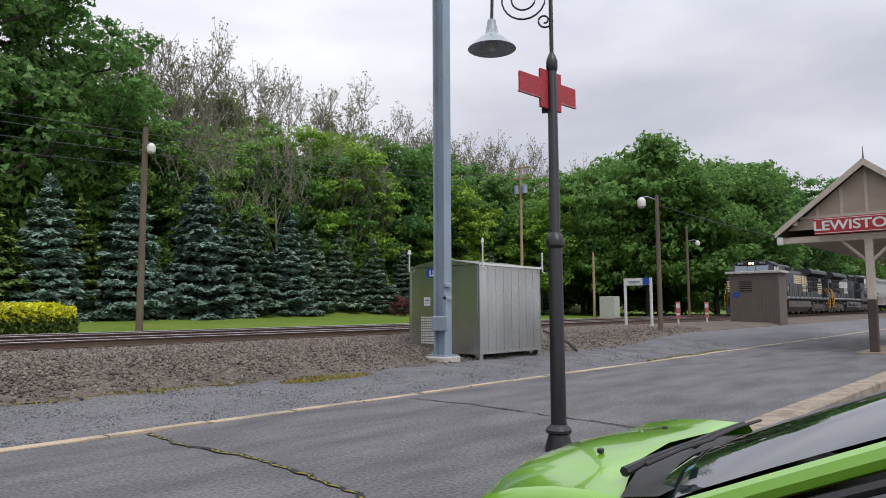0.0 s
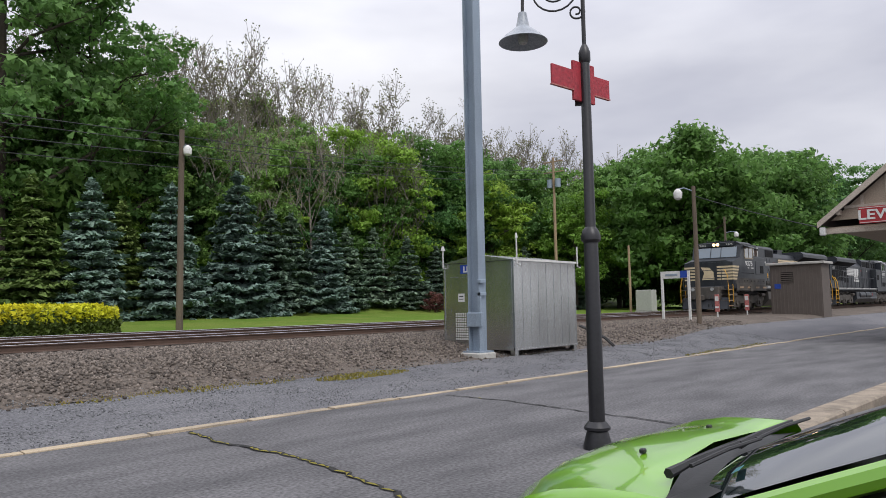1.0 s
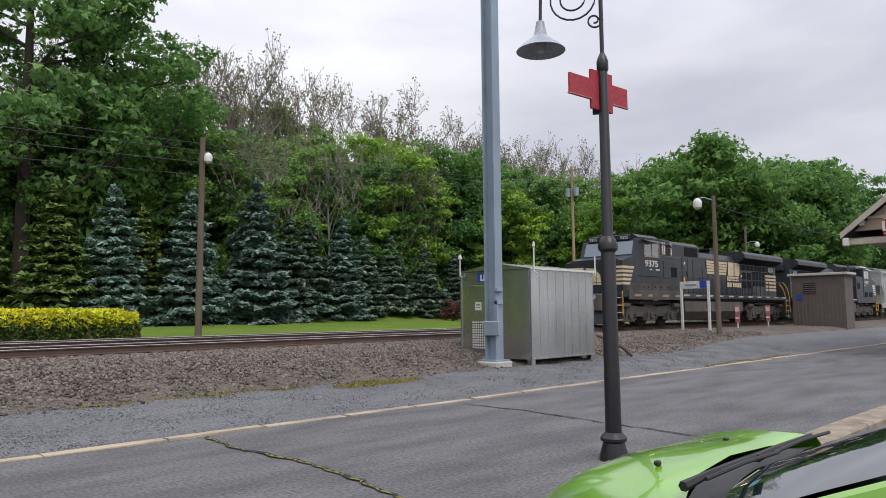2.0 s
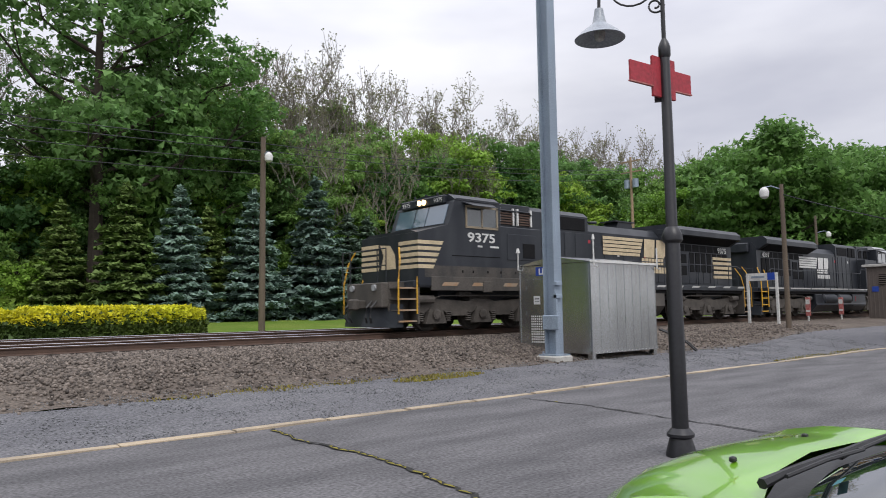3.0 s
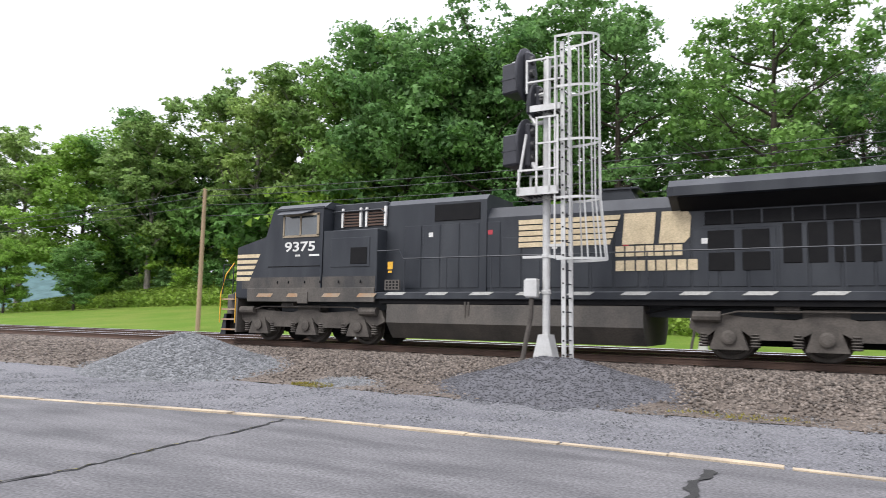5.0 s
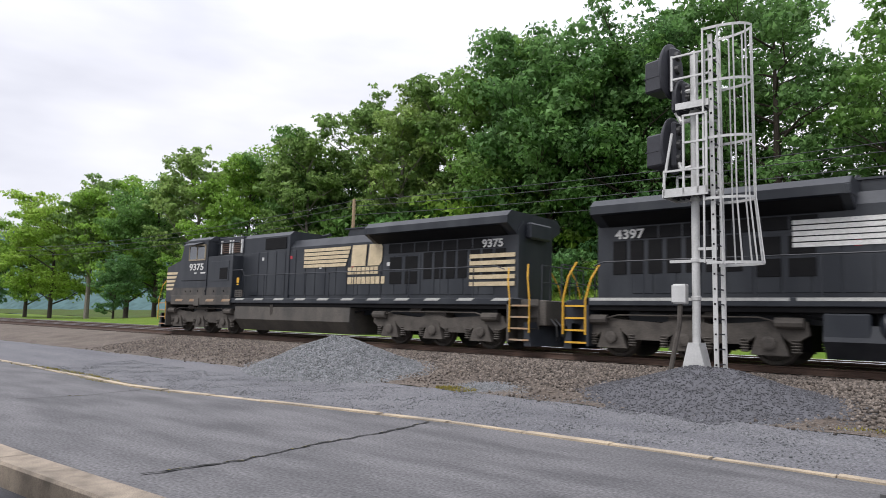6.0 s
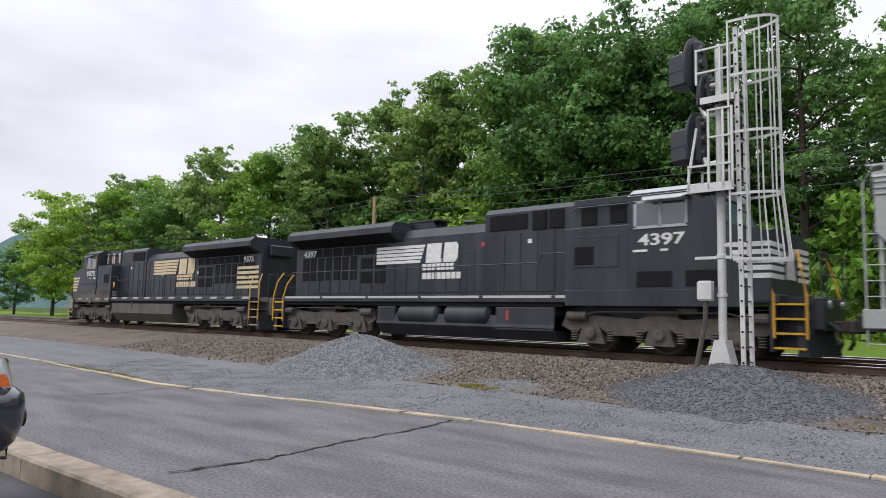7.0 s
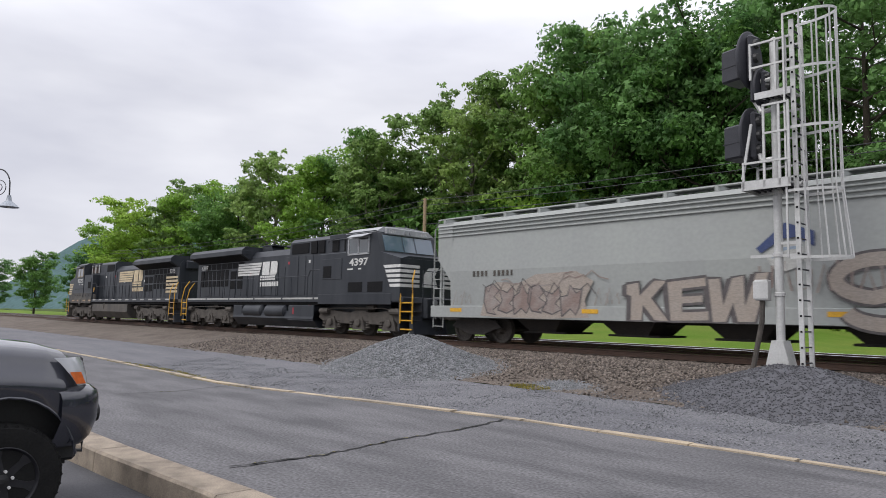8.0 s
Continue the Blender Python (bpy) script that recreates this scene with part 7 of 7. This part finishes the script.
def tree_kind(name, built, bark, leaf):
    s, v, f = built
    return solid("trunk", s, bark, True), raw_mesh("crown", v, f, [leaf]), name


def plant(kind, x, y, scale, turn, label, category, group, sz=None):
    tm, cm, name = kind
    t = empty(name, pose(x, y, float(land(x, y)) - 0.1, 0, 0, turn), label, category, group)
    t.scale = (scale, scale, sz or scale)
    a, b = new("trunk", tm), new("crown", cm)
    a.parent = b.parent = t
    return t


BROAD = [tree_kind("broadleaf_tree", leafy(30 + k, 15, 5.2, 22000, 0.26, 0.1), BARK, m) for k, m in enumerate((LEAF, LEAF_DARK, LEAF, LEAF_BRIGHT))]
TALL = [tree_kind("tall_tree", leafy(50 + k, 22, 6.4, 14000, 0.29, 0.22, 21, 0.62), BARK, m) for k, m in enumerate((LEAF_DARK, LEAF))]
OLIVE = tree_kind("young_leafed_tree", leafy(61, 16, 4.2, 12000, 0.27, 0.25, 16, 0.75), BARK_PALE, LEAF_OLIVE)
BARE = [tree_kind("sparse_tree", twiggy(70 + k, 17, 4.2, n), BARK_PALE, LEAF_TWIG) for k, n in enumerate((1300, 2200))]
ROUND = tree_kind("round_tree", leafy(81, 15, 7.2, 34000, 0.36, 0.12, 22, 0.95), BARK, LEAF)
BUSH = [tree_kind("shrub", leafy(90 + k, 4.0, 2.4, 3000, 0.24, 0.05, 10, 1.0), BARK, m) for k, m in enumerate((LEAF, LEAF_BRIGHT, LEAF_DARK))]
SPRUCE = tree_kind("blue_spruce", conifer(101, 9.0, 2.5, 19000), BARK, NEEDLE)
SPRUCE_D = tree_kind("dark_spruce", conifer(102, 8.5, 2.7, 18000), BARK, NEEDLE_DARK)
SPRUCE_Y = tree_kind("yellowing_conifer", conifer(103, 9.0, 2.5, 16000), BARK, NEEDLE_YEL)

W = "woods beyond the tracks"
# spruce row
for x, y, s, k in ((13.4, 47, 1.0, SPRUCE_Y), (16.9, 47, 1.02, SPRUCE), (19.6, 49, 0.85, SPRUCE_Y), (22.2, 47, 1.05, SPRUCE), (28.0, 48, 1.2, SPRUCE), (25.0, 52, 0.8, SPRUCE_D), (31.6, 49, 0.95, SPRUCE_D), (34.2, 50, 0.92, SPRUCE_D), (37.0, 49, 0.95, SPRUCE), (40.2, 50, 0.82, SPRUCE_D), (43.5, 50, 0.84, SPRUCE_D), (47, 49, 0.78, SPRUCE_D), (51, 49, 0.72, SPRUCE_D), (56, 48, 0.75, SPRUCE_D), (62, 46, 0.8, SPRUCE_D), (68, 43, 0.8, SPRUCE_D), (10.2, 50, 0.8, SPRUCE_Y)):
    plant(k, x, y, s * 1.22, x * 37 % 360, {"blue_spruce": "blue-green spruce on the edge of the lawn", "dark_spruce": "dense dark green spruce in a row", "yellowing_conifer": "yellowish green conifer beside the lawn"}[k[2]], "spruce", "spruce row", s)
# woods behind, over the whole width
rnd = random.Random(77)
for k in range(25):
    x = 13 + k * 3.2
    kind = BROAD[k % 4]
    plant(kind, x + rnd.uniform(-1.5, 1.5), 56 + rnd.uniform(-3, 4) - max(0, x - 50) * 0.32, rnd.uniform(0.85, 1.15) * (1.0 if x < 55 else 1.05), rnd.uniform(0, 360), "leafy green tree at the foot of the wooded slope", "tree", W)
for k in range(34):
    x = -2 + k * 2.9
    plant(BARE[k % 2] if k % 5 else OLIVE, x + rnd.uniform(-2, 2), 68 + rnd.uniform(-4, 5) - max(0, x - 50) * 0.4, rnd.uniform(1.08, 1.24) * (0.8 if x < 26 else 1.0 if x < 55 else 0.92), rnd.uniform(0, 360), "tall half-bare tree with pale branches above the woods", "tree", W)
for k in range(5):
    x = 18 + k * 12
    plant(BROAD[(k + 1) % 4], x + rnd.uniform(-2, 2), 78, rnd.uniform(0.9, 1.15), rnd.uniform(0, 360), "dark leafy tree high on the slope", "tree", W)
# tall trees near the line, west of the lawn
for x, y, s, k in ((13.0, 53, 1.45, TALL[0]), (19.5, 54.5, 1.16, TALL[1]), (-2.5, 54, 1.12, TALL[1]), (-13.5, 53, 1.08, TALL[0]), (-19, 56, 1.15, TALL[1]), (-24, 52, 1.1, TALL[0]), (24.5, 57, 0.85, TALL[1]), (3.5, 60, 0.8, TALL[0]), (-8, 62, 0.85, TALL[1])):
    plant(k, x, y, s, x * 53 % 360, "tall open-crowned tree with dark limbs", "tree", W)
for x, y, s, k in ((-27, 53, 1.42, BROAD[0]), (-33, 53, 1.54, BROAD[1]), (-39, 54, 1.46, BROAD[0]), (-24, 60, 1.35, BROAD[1]), (-36, 62, 1.42, BROAD[1]), (-64, 56, 1.12, BROAD[1]), (-46, 54, 1.38, OLIVE), (-51, 52, 1.35, OLIVE), (-57, 53, 1.42, OLIVE), (-62, 48, 1.2, OLIVE), (-66, 50, 1.3, BROAD[0]), (-72, 47, 1.34, BROAD[3]), (-80, 45, 1.32, OLIVE), (-88, 44, 1.25, BROAD[0]), (-96, 44, 1.35, BROAD[3]), (-104, 42, 1.3, OLIVE), (-112, 40, 1.25, BROAD[3]), (-122, 40, 1.15, BROAD[3]), (-134, 38, 0.8, BROAD[1]), (-150, 34, 0.8, BROAD[0]), (-168, 30, 0.75, BROAD[1]), (-190, 26, 0.75, BROAD[0]), (-48, 62, 1.0, BROAD[1]), (-56, 60, 0.95, OLIVE), (-70, 38, 0.5, BROAD[3]), (-62, 40, 0.45, BROAD[0]), (-82, 36, 0.5, BROAD[1])):
    plant(k, x, y, s, x * 41 % 360, "leafy tree on the bank beside the line", "tree", W)
# round trees up the line
for x, y, s, k in ((74, 33, 1.25, ROUND), (84, 29, 1.2, ROUND), (94, 27, 1.26, BROAD[1]), (104, 24, 1.22, BROAD[1]), (116, 22, 1.25, BROAD[0]), (90, 36, 1.35, ROUND), (66, 42, 0.85, BROAD[3]), (130, 20, 0.9, BROAD[0]), (150, 14, 0.9, BROAD[1]), (150, 2, 0.8, BROAD[0]), (125, 29, 1.0, BROAD[1])):
    plant(k, x, y, s, x * 29 % 360, "full round-crowned green tree beyond the station", "tree", W)
for x, y, s in ((46.0, 51.5, 0.86), (49.5, 52.5, 0.78), (30.0, 52.0, 0.8), (38.5, 53.0, 0.82)):
    plant(BARE[0], x, y, s, x * 71 % 360, "pale leaning half-dead tree in front of the woods", "tree", W)
RED_BUSH = tree_kind("red_shrub", leafy(97, 4.0, 2.4, 2400, 0.24, 0.05, 10, 1.0), BARK, leaf_shader("red_leaves", (0.10, 0.035, 0.035), (0.13, 0.05, 0.04), 0.2))
plant(RED_BUSH, 46.5, 44.5, 0.5, 20, "dark red ornamental shrub on the lawn", "shrub", "shrubs")
# low dense growth behind the tall trees
for k in range(17):
    x = -30 + k * 2.9
    plant(BROAD[(1, 0, 3)[k % 3]], x + rnd.uniform(-1, 1), 58.5 + rnd.uniform(-2, 3), rnd.uniform(0.52, 0.72), rnd.uniform(0, 360), "low leafy tree filling the wood beneath taller ones", "tree", W)
# shrubs along the foot of the bank
for k in range(120):
    x = -75 + k * 1.8
    y = (47.5 if x < 8 else 53 - max(0, x - 55) * 0.42) + rnd.uniform(-1.5, 3.5)
    if k % 2:
        y += 5
    plant(BUSH[k % 3], x + rnd.uniform(-0.8, 0.8), y, rnd.uniform(0.5, 1.1) * (2.1 if k % 2 else 1.0), rnd.uniform(0, 360), "green shrub at the edge of the woods", "shrub", "shrubs")

# weeds on the bank
gw = np.random.default_rng(8)
n = 60000
wx, wy = gw.uniform(-80, 14, n), 43.5 + 10 * gw.uniform(0, 1, n)
c = np.stack([wx, wy, land(wx, wy) + gw.uniform(0.0, 1.0, n) ** 1.5], -1)
v, f = leaf_cards(gw, c, 0.3, -0.3)
tagged(new("bank_weeds", raw_mesh("bank_weeds", v, f, [WEED])), "rank green weeds covering the bank", "weeds", "", "stuff")

# clipped hedge
def hedge(x, y, a, b, h):
    g = np.random.default_rng(14)
    t = empty("clipped_hedge", pose(x, y, float(land(x, y))), "clipped oval hedge with bright yellow-green top", "hedge")
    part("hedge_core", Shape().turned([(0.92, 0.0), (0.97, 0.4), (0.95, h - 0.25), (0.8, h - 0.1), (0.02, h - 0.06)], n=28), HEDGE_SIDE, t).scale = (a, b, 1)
    n = 9000
    th = g.uniform(0, 2 * np.pi, n)
    z = g.uniform(0, h * 0.68, n)
    r = 1.0 + g.normal(0, 0.015, n)
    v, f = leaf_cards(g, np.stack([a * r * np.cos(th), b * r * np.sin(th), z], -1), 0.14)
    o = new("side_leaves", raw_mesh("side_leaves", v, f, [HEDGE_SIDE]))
    o.parent = t
    n = 9000
    th, r = g.uniform(0, 2 * np.pi, n), np.sqrt(g.uniform(0, 1, n))
    r = np.where(r > 0.86, 1.0, r * 1.1)
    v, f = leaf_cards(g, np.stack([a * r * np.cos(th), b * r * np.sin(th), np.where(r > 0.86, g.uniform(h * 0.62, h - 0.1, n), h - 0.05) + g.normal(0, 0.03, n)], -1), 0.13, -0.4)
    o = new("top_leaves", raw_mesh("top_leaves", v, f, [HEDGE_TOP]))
    o.parent = t


hedge(6.96, 24.9, 3.2, 1.3, 1.42)


# ---- movement ----
def motions():
    for t, x0, turn in TRAIN:
        walk(t, [(0.1 * k, pose(x0 - V * 0.1 * k, TRACK_Y, RAIL_Z, 0, 0, turn)) for k in range(81)])
    for ob, a, sg in WHEELS:
        r = ob.location.z
        walk(ob, [(k / 30, pose(ob.location.x, 0, r, 0, math.degrees(sg * V / r * k / 30), 0)) for k in range(241)])


motions()
